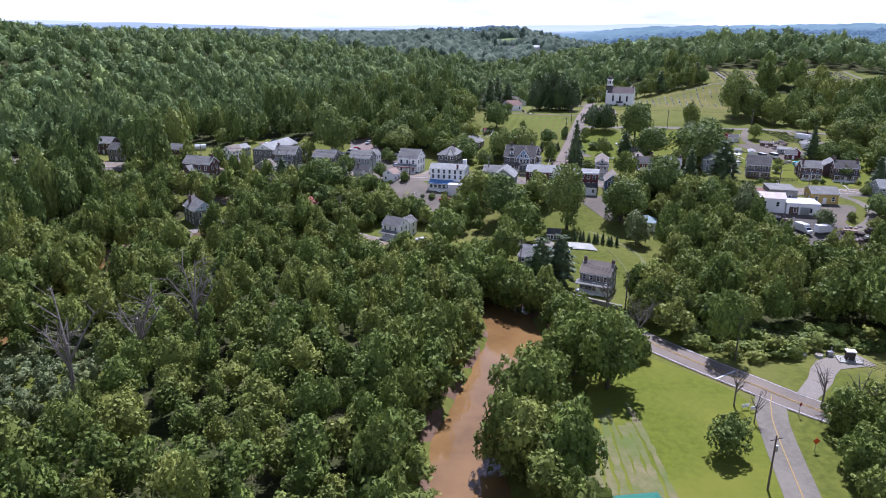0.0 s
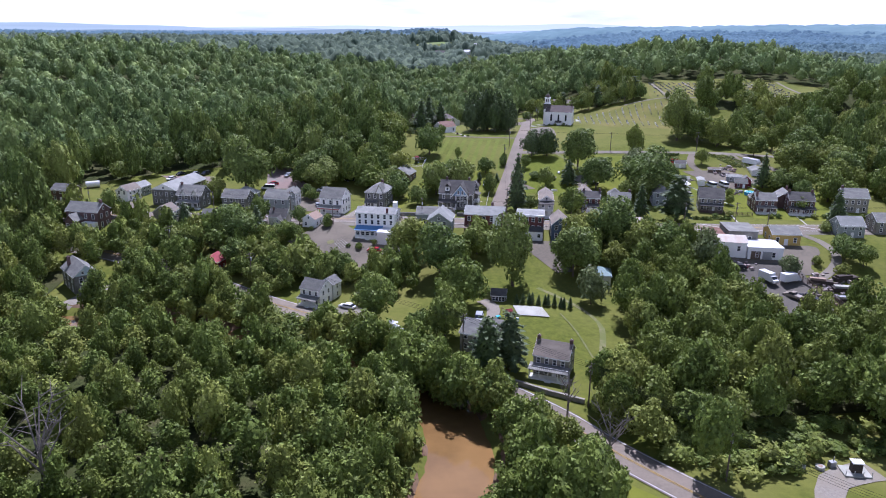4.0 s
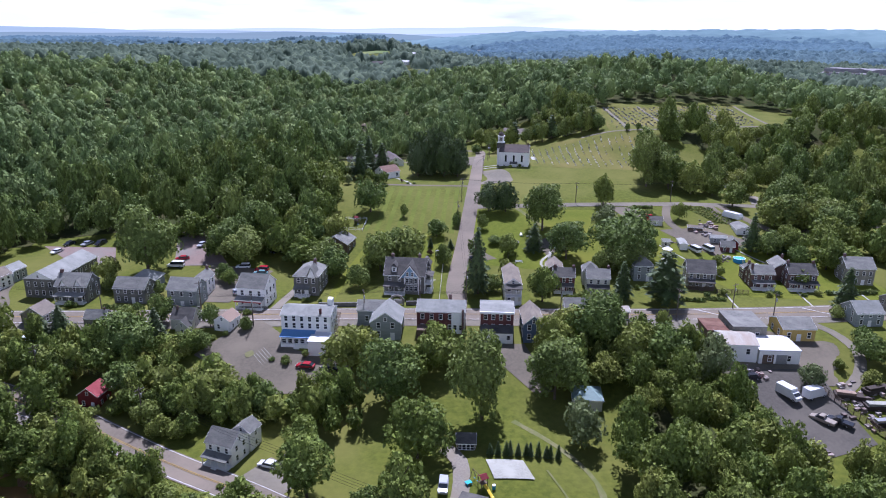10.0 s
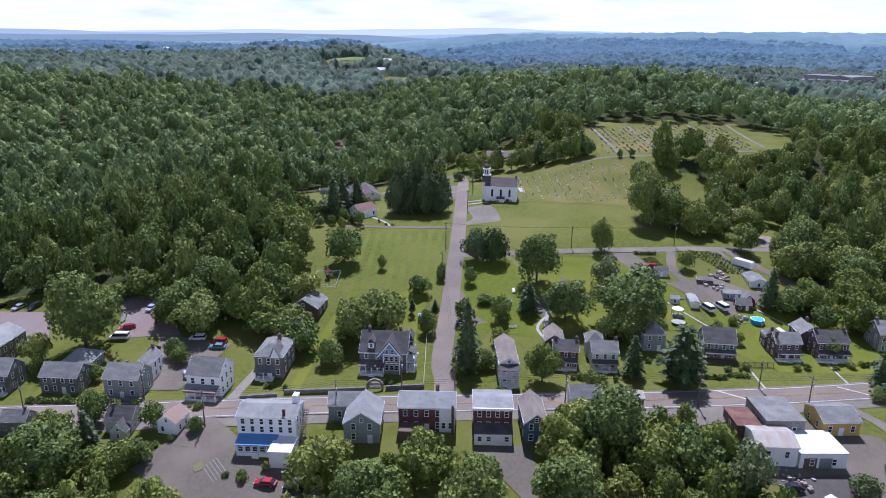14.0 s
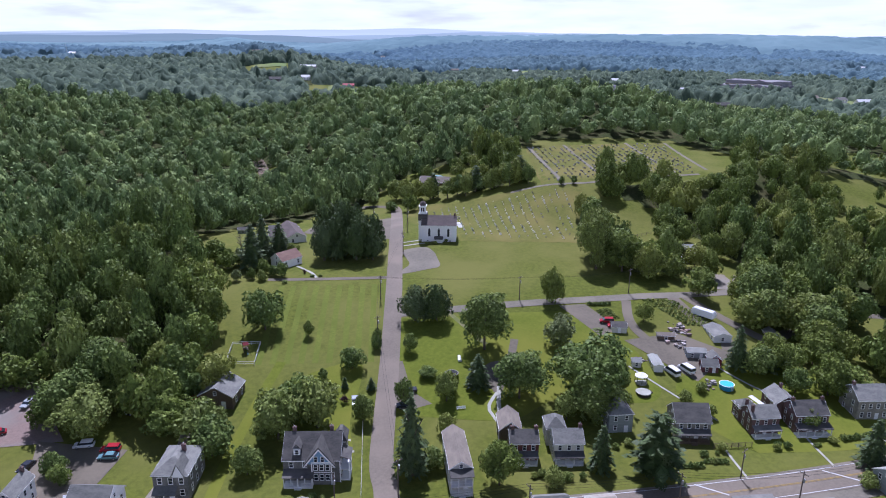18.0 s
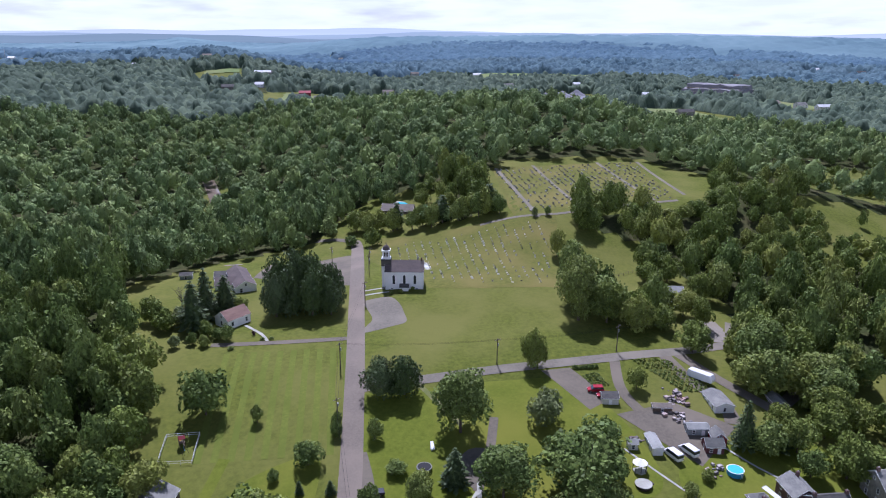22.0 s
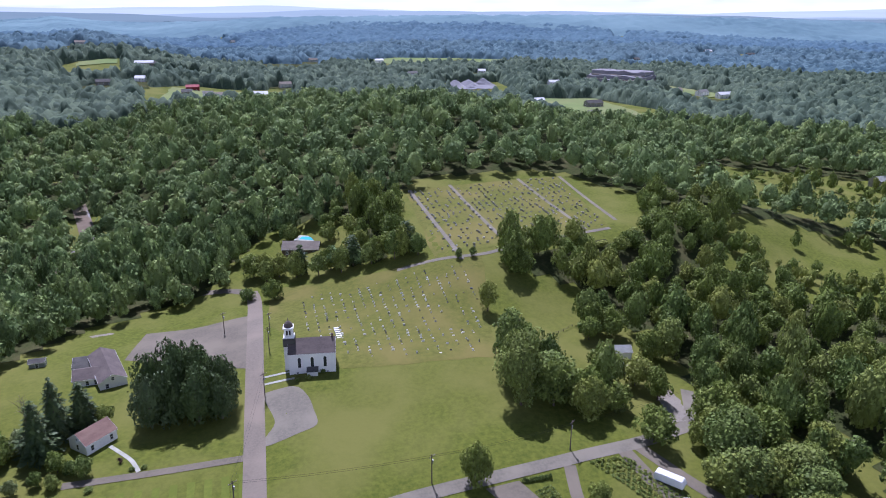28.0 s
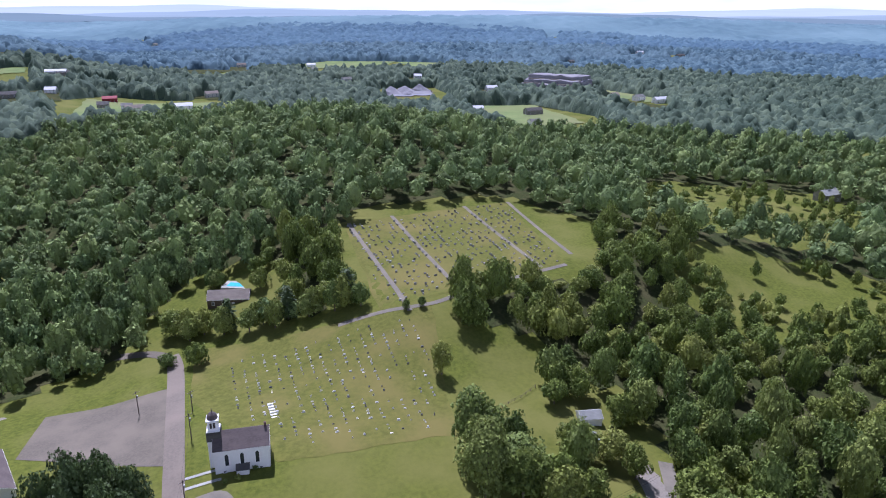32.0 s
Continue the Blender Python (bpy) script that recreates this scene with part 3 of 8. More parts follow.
strip("driveway", [(7, 272), (10, 283), (16, 300), (24, 318), (30, 330)], 2.8, LAWN, 0.05, "grassy track beside the stone house")
strip("driveway", [(-8, 272), (-5, 280), (2, 296), (4, 306)], 2.6, GRAVEL, 0.1, "gravel drive between two houses")
strip("driveway", [(61, 321), (60, 311), (58, 305)], 5, ASPHALT, 0.1, "short asphalt parking drive")
strip("driveway", [(24.5, 179), (30, 190), (32, 200), (30, 206)], 3.4, GRAVEL, 0.1, "gravel drive past the brown house")
strip("path", [(47, 213), (54, 202), (57.5, 190), (55.5, 180), (51, 168)], 1.3, TRACK, 0.07, "worn grassy track along the garden", wobble=0.2)
strip("path", [(48.6, 194), (50.2, 184), (50.6, 172)], 0.45, TRACK, 0.12, "thin pale path along the lawn", across=2)
strip("path", [(84.5, 345), (87, 334), (90, 322)], 1.6, TRACK, 0.08, "gravel path behind the houses")
strip("path", [(86, 302), (82, 292), (81, 284), (83, 276)], 1.1, CONCRETE, 0.12, "curved pale concrete garden path", across=2)
strip("path", [(42.9, 397.3), (44.9, 393.0), (46.9, 388.5), (47.6, 385.6), (48.1, 382.0)], 1.1, CONCRETE, 0.12, "curved concrete walk to the drive", across=2)
for y in (408.4, 404.2):
    strip("path", [(86.2, y + 2.2), (95.5, y - 0.9)], 1.0, CONCRETE, 0.12, "concrete walk from lane to church door", across=2)
for x in (129.5, 152, 171):
    strip("path", [(x, 264 - 0.17 * (x - 130)), (x - 3.2, 250.5 - 0.17 * (x - 130))], 0.6, CONCRETE, 0.12, "concrete garden walk to the street", across=2)
strip("path", [(126, 300), (131, 284), (135, 272)], 0.6, CONCRETE, 0.12, "long concrete walk through a back garden", across=2)
strip("path", [(151, 292), (154, 283), (158, 275)], 0.6, CONCRETE, 0.12, "concrete walk beside the pool", across=2)
for y in (292, 287.6):
    strip("path", [(42.5, y), (37.5, y + 0.8)], 0.8, CONCRETE, 0.12, "short walk to the lane", across=2)

rounded("parking_lot", [(84.6, 402), (94, 399.5), (96, 393), (95.4, 386), (94, 379.5), (88, 378.2), (78.6, 377), (80, 381), (84, 386), (84.6, 394)], SHOULDER, 0.09, "grey gravel lot with a rounded edge beside the church")
patch("parking_lot", [(86, 419), (100.5, 467), (62, 479), (52, 452)], ASPHALT, 0.09, 14, "broad asphalt parking lot above the church")
patch("parking_lot", [(-12, 268), (-27, 252), (-7, 233), (-1, 251)], ASPHALT, 0.12, 12, "asphalt lot behind the inn")
patch("parking_lot", [(-3, 250), (-9, 234), (13, 231.5), (12, 243)], ASPHALT, 0.14, 10, "asphalt lot below the inn with worn bays")
patch("parking_lot", [(-93, 347), (-66, 338), (-62, 320), (-72, 318)], REDGRAVEL, 0.1, 10, "reddish gravel lot behind the hall")
patch("parking_lot", [(-46, 347), (-36, 344), (-24, 312), (-42, 315)], REDGRAVEL, 0.1, 10, "reddish gravel yard among trees")
patch("parking_lot", [(-30, 314), (-9, 304), (-21, 281), (-29, 283)], ASPHALT, 0.12, 10, "grey asphalt yard between houses")
patch("parking_lot", [(107, 221), (127, 218.5), (124, 193), (106, 190)], YARDASPHALT, 0.12, 12, "asphalt yard behind the workshop")
patch("parking_lot", [(99, 250), (142, 243), (139, 238.5), (99, 239)], SHOULDER, 0.13, 10, "pale forecourt along the street")
patch("yard", [(100, 222), (128, 212), (139, 226), (112, 243)], ASPHALT, 0.09, 12, "worn asphalt yard round the workshops", ragged=0.8)
strip("driveway", [(99.5, 322), (93.4, 311.5), (88.5, 305), (84.5, 299.5)], 2.4, ASPHALT, 0.1, "narrow asphalt drive under a garden tree")
rounded("parking_place", [(84, 300), (91, 304), (93, 311), (88, 313), (82.5, 308)], ASPHALT, 0.11, "shaded asphalt parking place")
strip("path", [(84.5, 299.5), (81.5, 296.6), (79.6, 293), (80.2, 286)], 0.9, CONCRETE, 0.12, "pale curved garden walk", across=2)
strip("driveway", [(139, 240), (142, 232), (142, 222), (136, 214), (126, 208)], 2.8, SHOULDER, 0.1, "curving asphalt drive round the garden")
patch("parking_lot", [(132, 312), (150, 311), (160, 297), (141, 288)], ASPHALT, 0.1, 10, "asphalt yard with parked vans")
strip("driveway", [(146, 333.5), (140, 322), (139, 312), (142, 300)], 3.2, ASPHALT, 0.11, "asphalt drive from the lane")
strip("driveway", [(163, 331), (162, 318), (164, 306), (160, 298)], 4.4, ASPHALT, 0.12, "asphalt drive with a parked trailer")
patch("gravel_lot", [(185.4, 335.6), (194, 334.6), (201, 350), (194.5, 351)], GRAVEL, 0.12, 8, "pale gravel turning place at the lane's end", ragged=0.5)
strip("driveway", [(176, 299), (194, 306), (208, 312), (222, 310), (244, 300)], 4.0, ASPHALT, 0.1, "narrow asphalt drive under trees")
strip("driveway", [(168, 331), (171, 316), (176, 300)], 4.0, ASPHALT, 0.1, "gravel lane along the sheds")
patch("parking_lot", [(122, 336.5), (131, 335), (134, 318), (126, 316)], ASPHALT, 0.1, 8, "short asphalt drive with two red cars")
patch("parking_lot", [(54, 310), (61, 309), (66, 300), (58, 299)], ASPHALT, 0.1, 6, "small asphalt parking pad")
patch("parking_lot", [(46, 243), (58, 241), (60, 222), (55, 222)], ASPHALT, 0.12, 8, "asphalt drive between houses")
patch("parking_lot", [(-12.5, 205.5), (-4, 198), (2, 204), (-6, 212)], SHOULDER, 0.1, 6, "grey gravel pad beside the white house")
patch("concrete_pad", [(37.2, 199), (44.6, 197.4), (45.2, 191.2), (37.4, 192.6)], CONCRETE, 0.25, 6, "cracked pale concrete pad of a lost building")
rounded("lawn", [(17, 80), (50, 80), (54, 104), (53, 115), (37, 131), (30, 122), (24, 104)], LAWN, 0.05, "green park lawn beside the road")
for k in range(9):
    strip("dry_grass", [(19.5 + k * 1.65, 77), (20.5 + k * 1.6, 92), (22.5 + k * 1.3, 101 + 4 * math.sin(k * 1.7) + k * 0.6)], 1.25 + 0.35 * math.sin(k * 2.3), SANDLAWN, 0.07 + 0.004 * k, "dry yellowed streak of the park lawn", wobble=0.45, step=1.4)
patch("cemetery_lawn", [(101, 452), (110, 401), (158, 385), (190, 445)], DRYLAWN, 0.05, 16, "olive mown grass of the lower graveyard", ragged=0.5)
patch("cemetery_lawn", [(101, 452), (190, 445), (162, 459), (114, 492)], DRYLAWN, 0.05, 12, "olive mown grass at the graveyard's upper edge", ragged=0.5)
patch("cemetery_lawn", [(172, 452), (262, 446), (298, 532), (206, 549)], DRYLAWN, 0.05, 16, "olive mown grass of the upper graveyard", ragged=0.5)
for a, b in (((181, 446), (209, 548)), ((208, 455), (233, 546)), ((250, 450), (274, 538)), ((272, 454), (299, 531))):
    strip("path", [a, ((a[0] + b[0]) / 2, (a[1] + b[1]) / 2), b], 2.0, SHOULDER, 0.12, "grey gravel drive through the graves", wobble=0.06)
strip("path", [(158, 459.5), (172, 453), (190, 446), (215, 448), (262, 447)], 2.2, SHOULDER, 0.12, "grey cemetery drive along the lower edge")
for k in range(1, 20, 2):
    a, b = (21.5 + k * 1.95, 331 - k * 0.48), (33.5 + k * 1.95, 378 - k * 0.48)
    strip("mown_stripe", [a, ((a[0] + b[0]) / 2, (a[1] + b[1]) / 2), b], 1.8, STRIPE, 0.05, "lighter mowing stripe across the lawn", wobble=0.06)
rounded("lawn", [(54, 300), (66, 294), (84, 288), (100, 292), (124, 284), (132, 300), (128, 328), (108, 336), (84, 340), (66, 342), (60, 322)], LAWN, 0.05, "lush green back gardens behind the houses")
rounded("lawn", [(136, 258), (160, 252), (180, 252), (176, 284), (160, 292), (136, 290), (130, 274)], LAWN, 0.05, "bright green gardens round the brick houses")
rounded("lawn", [(24, 300), (40, 284), (44, 300), (52, 322), (44, 324), (30, 318)], LAWN, 0.05, "green lawn beside the large house")
patch("bare_earth", [(43, 490), (50, 489.5), (52, 487), (44, 487)], GRAVEL, 0.1, 6, "bare sandy patch in the grass", ragged=0.3)

# far country: fields and quarry floors
for c in ([(608, 1600), (742, 1660), (860, 1580), (700, 1400)], [(860, 1570), (930, 1500), (900, 1440), (800, 1370)], [(150, 1050), (310, 1000), (330, 1130), (190, 1190)], [(600, 985), (690, 940), (640, 800), (550, 800)],
          [(850, 1000), (900, 1000), (885, 860), (845, 880)], [(728, 850), (775, 842), (775, 765), (735, 760)], [(390, 1460), (495, 1515), (480, 1430), (390, 1420)], [(90, 1360), (95, 1395), (150, 1405), (145, 1360)], [(-420, 1890), (-250, 1960), (-180, 1880), (-330, 1760)]):
    patch("far_field", c, FARFIELD, 0.9, 10, "sunlit pasture among woods", ragged=2)
patch("far_quarry", [(560, 1110), (600, 1170), (660, 1140), (625, 1085)], QUARRY, 1.2, 8, "pale crushed-stone yard of a quarry", ragged=6)
patch("far_quarry", [(775, 1115), (815, 1130), (850, 1010), (805, 990)], QUARRY, 1.2, 8, "pale quarry floor", ragged=6)

for a, b in (((-11.9, 249.5), (-9.5, 244.9)), ((-11.3, 250.0), (-8.8, 245.3)), ((-10.7, 250.6), (-8.1, 245.8)), ((-10.0, 251.1), (-7.4, 246.2)), ((-9.4, 251.6), (-6.7, 246.7))):
    strip("parking_line", [a, b], 0.1, CONCRETE, 0.2, "white parking bay line", across=2)
rounded("planting_island", [(-14.1, 250.1), (-12.3, 251.1), (-11.7, 249.1), (-13.5, 248.3)], TRACK, 0.22, "small kerbed island with weeds")
strip("driveway", [(-86, 279), (-87, 290), (-91, 300), (-93, 314)], 6.0, ASPHALT, 0.11, "asphalt drive beside the stone hall")

# ---- trees ----
def leaf_quads(rng, centre, radius, number, leaf, droop=0.0, loose=0.42, deep=0.82):
    """Leaf clumps over the outsides of round lumps: corners and faces."""
    k = rng.choice(len(centre), number * 4, p=radius**2 / (radius**2).sum())
    way = rng.normal(size=(number * 4, 3))
    way /= np.linalg.norm(way, axis=1)[:, None]
    out = centre[k] + way * (radius[k] * rng.uniform(0.84, 1.10, number * 4))[:, None]
    buried = (np.linalg.norm(out[:, None] - centre[None], axis=2) < deep * radius[None]).any(1)
    keep = ~buried & (way[:, 2] > -0.6) & (out[:, 2] > -0.85)
    out, way = out[keep][:number], way[keep][:number]
    normal = way + rng.normal(scale=loose, size=way.shape) + (0, 0, 0.36 - droop)
    normal /= np.linalg.norm(normal, axis=1)[:, None]
    u = np.cross(normal, rng.normal(size=normal.shape))
    u /= np.linalg.norm(u, axis=1)[:, None]
    v = np.cross(normal, u)
    size = leaf * rng.uniform(0.55, 1.45, (len(out), 1))
    bend = normal * size * 0.3
    v4 = np.stack([out - u * size, out - v * size * 0.85 - bend, out + u * size, out + v * size * 0.85 - bend], 1).reshape(-1, 3)
    return v4, np.arange(len(v4)).reshape(-1, 4)


def ball(n, m, r):
    a, b = np.meshgrid(np.arange(n) * math.tau / n, np.linspace(-1.2, 1.45, m))
    v = np.stack([np.cos(a) * np.cos(b), np.sin(a) * np.cos(b), np.sin(b)], -1).reshape(-1, 3) * r
    i, j = np.meshgrid(np.arange(n), np.arange(m - 1))
    i, j = i.ravel(), j.ravel()
    return v, np.stack([j * n + i, j * n + (i + 1) % n, (j + 1) * n + (i + 1) % n, (j + 1) * n + i], 1)


def joined(*pieces):
    v, f, n = [], [], 0
    for a, b in pieces:
        v.append(a), f.append(b + n)
        n += len(a)
    return np.concatenate(v), np.concatenate(f)


def boughs(rng, lumps, tall, top=0.40):
    """The round boughs of a crown about its middle: places and reaches."""
    way = rng.normal(size=(lumps, 3))
    way[:, 2] = np.abs(way[:, 2]) * 0.9 - 0.4
    way /= np.linalg.norm(way, axis=1)[:, None]
    centre = np.concatenate([way * rng.uniform(0.45, 0.66, (lumps, 1)), [[0.06, 0, 0.88 - top], [0, -0.08, -0.1]]])
    centre[:, 2] *= tall
    return centre, np.concatenate([rng.uniform(0.26, 0.42, lumps), [top, 0.55]])


def husk(centre, radius, n, m, rng, rough=0.05):
    """One closed lumpy skin round all the boughs."""
    mid = np.array((0.0, 0.0, centre[:, 2].mean() - 0.05))
    v, f = ball(n, m, 1)
    v /= np.linalg.norm(v, axis=1)[:, None]
    c = centre - mid
    along = v @ c.T
    inner = radius[None] ** 2 - (c**2).sum(1)[None] + along**2
    reach = np.where(inner > 0, along + np.sqrt(np.maximum(inner, 0)), 0.2).max(1)
    return mid + v * np.maximum(reach, 0.3)[:, None] * rng.uniform(1 - rough, 1 + rough, (len(v), 1)), f


def seated(v, f):
    """Set a crown on z 0, 1 high."""
    v[:, 2] = (v[:, 2] - v[:, 2].min()) / np.ptp(v[:, 2])
    return v, f


def broadleaf(seed, number, leaf, lumps=11, core=(9, 6), tall=1.0, sprays=4, loose=0.62, inner=0.74, top=0.40):
    """A crown, 1 wide to each side and 1 high, standing on z 0: boughs that carry sprays of leaf clumps over a dark inner skin."""
    rng = np.random.default_rng(seed)
    centre, radius = boughs(rng, lumps, tall, top)
    way = rng.normal(size=(len(centre) * sprays, 3)) + (0, 0, 0.35)
    way /= np.linalg.norm(way, axis=1)[:, None]
    k = np.repeat(np.arange(len(centre)), sprays)
    tip = centre[k] + way * radius[k][:, None] * rng.uniform(0.72, 0.98, (len(k), 1))
    small = radius[k] * rng.uniform(0.34, 0.52, len(k))
    return seated(*joined(leaf_quads(rng, np.concatenate([centre, tip]), np.concatenate([radius * 0.96, small]), number, leaf, 0.0, loose, 0.70), husk(centre, radius * inner, *core, rng)))


def conifer(seed, whorls, limbs, leaf, slim=0.85, tufts=5, gap=0.0):
    """A pointed crown of branch whorls, 1 wide to each side at its foot and 1 high."""
    rng = np.random.default_rng(seed)
    out, lie = [], []
    for w in range(whorls):
        z = (w + rng.uniform(-0.3, 0.3)) / whorls
        turn0 = rng.uniform(0, math.tau)
        for b in range(max(3, round(limbs * (1 - 0.55 * z)))):
            turn = turn0 + b * math.tau / max(3, round(limbs * (1 - 0.55 * z))) + rng.normal(0, 0.16)
            long = max(0.05, (1 - max(z, 0)) ** slim * rng.uniform(0.68, 1.08) * (1 - gap * rng.random()))
            for s in np.linspace(0.38, 1.0, tufts):
                out.append((math.cos(turn) * long * s, math.sin(turn) * long * s, z + 0.035 * (1 - z) - 0.07 * s * s * (1 - z) + rng.normal(0, 0.008)))
                lie.append((math.cos(turn), math.sin(turn), s * long))
    out, lie = np.array(out), np.array(lie)
    n = len(out)
    u = np.stack([lie[:, 0], lie[:, 1], np.full(n, -0.25)], 1) + rng.normal(0, 0.18, (n, 3))
    u /= np.linalg.norm(u, axis=1)[:, None]
    v = np.cross(np.stack([lie[:, 0] * 0.4, lie[:, 1] * 0.4, np.ones(n)], 1) + rng.normal(0, 0.3, (n, 3)), u)
    v /= np.linalg.norm(v, axis=1)[:, None]
    size = leaf * rng.uniform(0.7, 1.3, (n, 1)) * (0.5 + 0.7 * (1 - out[:, 2:3]))
    flat = np.array((1.0, 1.0, 0.45))
    quads = np.stack([out - u * size * flat, out - v * size * 0.7 * flat - (0, 0, 0.012), out + u * size * flat, out + v * size * 0.7 * flat - (0, 0, 0.012)], 1).reshape(-1, 3)
    a = np.linspace(0, math.tau, 9)[:-1]
    cone = np.concatenate([np.stack([np.cos(a) * s, np.sin(a) * s, np.full(8, h)], 1) for s, h in ((0.55, 0.0), (0.62 * 0.6**slim, 0.4), (0.02, 0.93))])
    i = np.arange(8)
    j = (i + 1) % 8
    return seated(*joined((quads, np.arange(4 * n).reshape(-1, 4)), (cone, np.concatenate([np.stack([i, j, j + 8, i + 8], 1), np.stack([i + 8, j + 8, j + 16, i + 16], 1)]))))


def stature(x, y):
    """Trees are lowered to fit the camera's view of the white farmhouse, the stone houses and the upper graveyard."""
    return 1 - 0.42 * np.exp(-(((x + 18) / 24) ** 2) - ((y - 192) / 14) ** 2) - 0.35 * np.exp(-(((x - 30) / 18) ** 2) - ((y - 146) / 14) ** 2) - 0.45 * np.exp(-(((x - 262) / 34) ** 2) - ((y - 432) / 18) ** 2)


def grove(name, spots, kinds, material, label, tall=(14, 20), wide=(4.2, 6.2), skirt=0.12, category="woodland"):
    """Many trees in one mesh: woods that nobody could count."""
    rng = np.random.default_rng(len(name) * 101 + len(spots))
    vs, fs, ts, n = [], [], [], 0
    high = stature(spots[:, 0], spots[:, 1]) * rng.uniform(*tall, len(spots)) * rng.choice([0.6, 0.8, 0.95, 1.08], len(spots))
    for k, (v, f) in enumerate(kinds):
        mine = np.where(np.arange(len(spots)) % len(kinds) == k)[0]
        if not len(mine):
            continue
        p, h = spots[mine], high[mine]
        turn, r = rng.uniform(0, math.tau, len(mine)), rng.uniform(*wide, len(mine)) * (0.6 + 0.4 * h / tall[1])
        c, s = np.cos(turn)[:, None], np.sin(turn)[:, None]
        lift = ground_at(p[:, 0], p[:, 1])
        stretch = rng.uniform(0.88, 1.12, (len(mine), 1))
        x = (v[:, 0] * c - v[:, 1] * s) * r[:, None] * stretch + p[:, :1]
        y = (v[:, 0] * s + v[:, 1] * c) * r[:, None] / stretch + p[:, 1:2]
        z = lift[:, None] + (h * skirt)[:, None] + v[:, 2] * (h * (1 - skirt))[:, None]
        vs.append(np.stack([x, y, z], -1).reshape(-1, 3))
        fs.append((f[None] + (np.arange(len(mine)) * len(v))[:, None, None] + n).reshape(-1, 4))
        ts.append(np.repeat(rng.uniform(0, 1, len(mine)), len(v)))
        n += len(mine) * len(v)
    return tagged(put(name, np.concatenate(vs), np.concatenate(fs), material, tint=np.concatenate(ts)), label, category, kind="stuff")


def spread(area, gap, seed):
    """Uneven planting over a rectangle."""
    rng = np.random.default_rng(seed)
    x0, x1, y0, y1 = area
    px, py = np.meshgrid(np.arange(x0, x1, gap), np.arange(y0, y1, gap * 0.87))
    px[1::2] += gap / 2
    p = np.stack([px.ravel(), py.ravel()], 1)
    return p + rng.uniform(-0.42, 0.42, p.shape) * gap


# open land, where no wood grows; near edges and gaps are cut to fit the camera's view
OPEN = [
    [(20, 82), (21, 128), (33, 128), (40, 137), (52, 129), (60, 124), (75, 129), (90, 131), (100, 128), (125, 110), (125, 60), (100, 40), (30, 40)],
    [(-20, 214), (-40, 230), (-62, 246), (-112, 276), (-124, 304), (-112, 330), (-84, 350), (-60, 340), (-40, 346), (-8, 312), (6, 321), (13, 334), (18, 356), (20, 369), (19, 386), (13, 399), (7, 406), (8, 428), (12, 450), (22, 472), (45, 492), (105, 502), (122, 486), (186, 447), (178, 420), (188, 428), (210, 410), (192, 386), (160, 386), (158, 362), (172, 350), (196, 345), (206, 300), (215, 255), (200, 225), (128, 186), (104, 185), (100, 222), (64, 226), (57, 168), (38, 152), (20, 166)],
    [(200, 539), (223, 556), (300, 537), (304, 472), (266, 444), (225, 446), (168, 452), (172, 462)],
    [(98, 486), (113, 530), (128, 546), (150, 540), (160, 522), (146, 500), (126, 486)],
    [(300, 408), (326, 434), (350, 426), (388, 400), (398, 370), (360, 344), (322, 356), (304, 380)], [(366, 474), (390, 510), (432, 548), (484, 546), (512, 520), (534, 484), (520, 448), (470, 418), (420, 420), (388, 440)], [(176, 372), (194, 380), (212, 384), (210, 362), (196, 352), (180, 356)],
    [(47, 648), (46, 690), (53, 704), (56, 652)],
    [(596, 1400), (608, 1610), (742, 1670), (860, 1590), (940, 1500), (890, 1430), (820, 1340)], [(135, 1010), (150, 1160), (220, 1225), (340, 1150), (330, 1050), (300, 960)],
    [(510, 990), (545, 1120), (600, 1190), (680, 1160), (650, 1070), (600, 980)], [(755, 1120), (800, 1150), (870, 1150), (910, 1010), (850, 985), (790, 985)],
    [(590, 995), (690, 950), (690, 830), (620, 740), (520, 760), (545, 850)], [(842, 1005), (902, 1005), (890, 855), (838, 870)], [(722, 856), (780, 850), (782, 756), (728, 750)],
    [(370, 1360), (395, 1500), (505, 1525), (470, 1370)], [(55, 1250), (75, 1400), (155, 1415), (140, 1250)], [(-440, 1910), (-250, 1980), (-160, 1880), (-200, 1680), (-330, 1680)],
    [(-9, 175), (-4, 173.5), (-2.5, 161), (-6, 161)],
    [(60, 125), (64, 138), (80, 139), (90, 132), (74, 128)],
]


LOW_WAY = smooth_way(LOW, 6.0)


# plots kept free of wild trees: place and reach
PLOTS = [(-97, 270, 8), (-94, 307, 8), (-118, 304, 6), (-72, 276, 5), (-48, 241, 5), (-15, 211, 9), (-84, 231, 9), (-141, 303, 7), (-155, 321, 7), (38, 166, 9), (26, 180, 8), (34, 206, 6), (66, 217, 6), (138, 521, 12), (145, 532, 8), (200, 373, 7), (190, 365, 7), (-72, 196, 6), (194, 307, 4), (205, 311, 3), (217, 313, 3), (228, 308, 3), (-75, 112, 12), (197, 345, 6), (200, 338, 4), (190, 334, 5), (106, 196, 6), (109, 206, 4)]


def off_plots(x, y, ahead=6):
    """Outside the plots and the open strips cut from them towards the camera to keep them in view."""
    free = np.ones(np.shape(x), bool)
    for px, py, r in PLOTS:
        wx, wy = 20 - px, -10 - py
        n = math.hypot(wx, wy)
        s = np.clip(((x - px) * wx + (y - py) * wy) / n, 0, ahead)
        free &= np.hypot(x - px - s * wx / n, y - py - s * wy / n) > r + 1.5
    return free


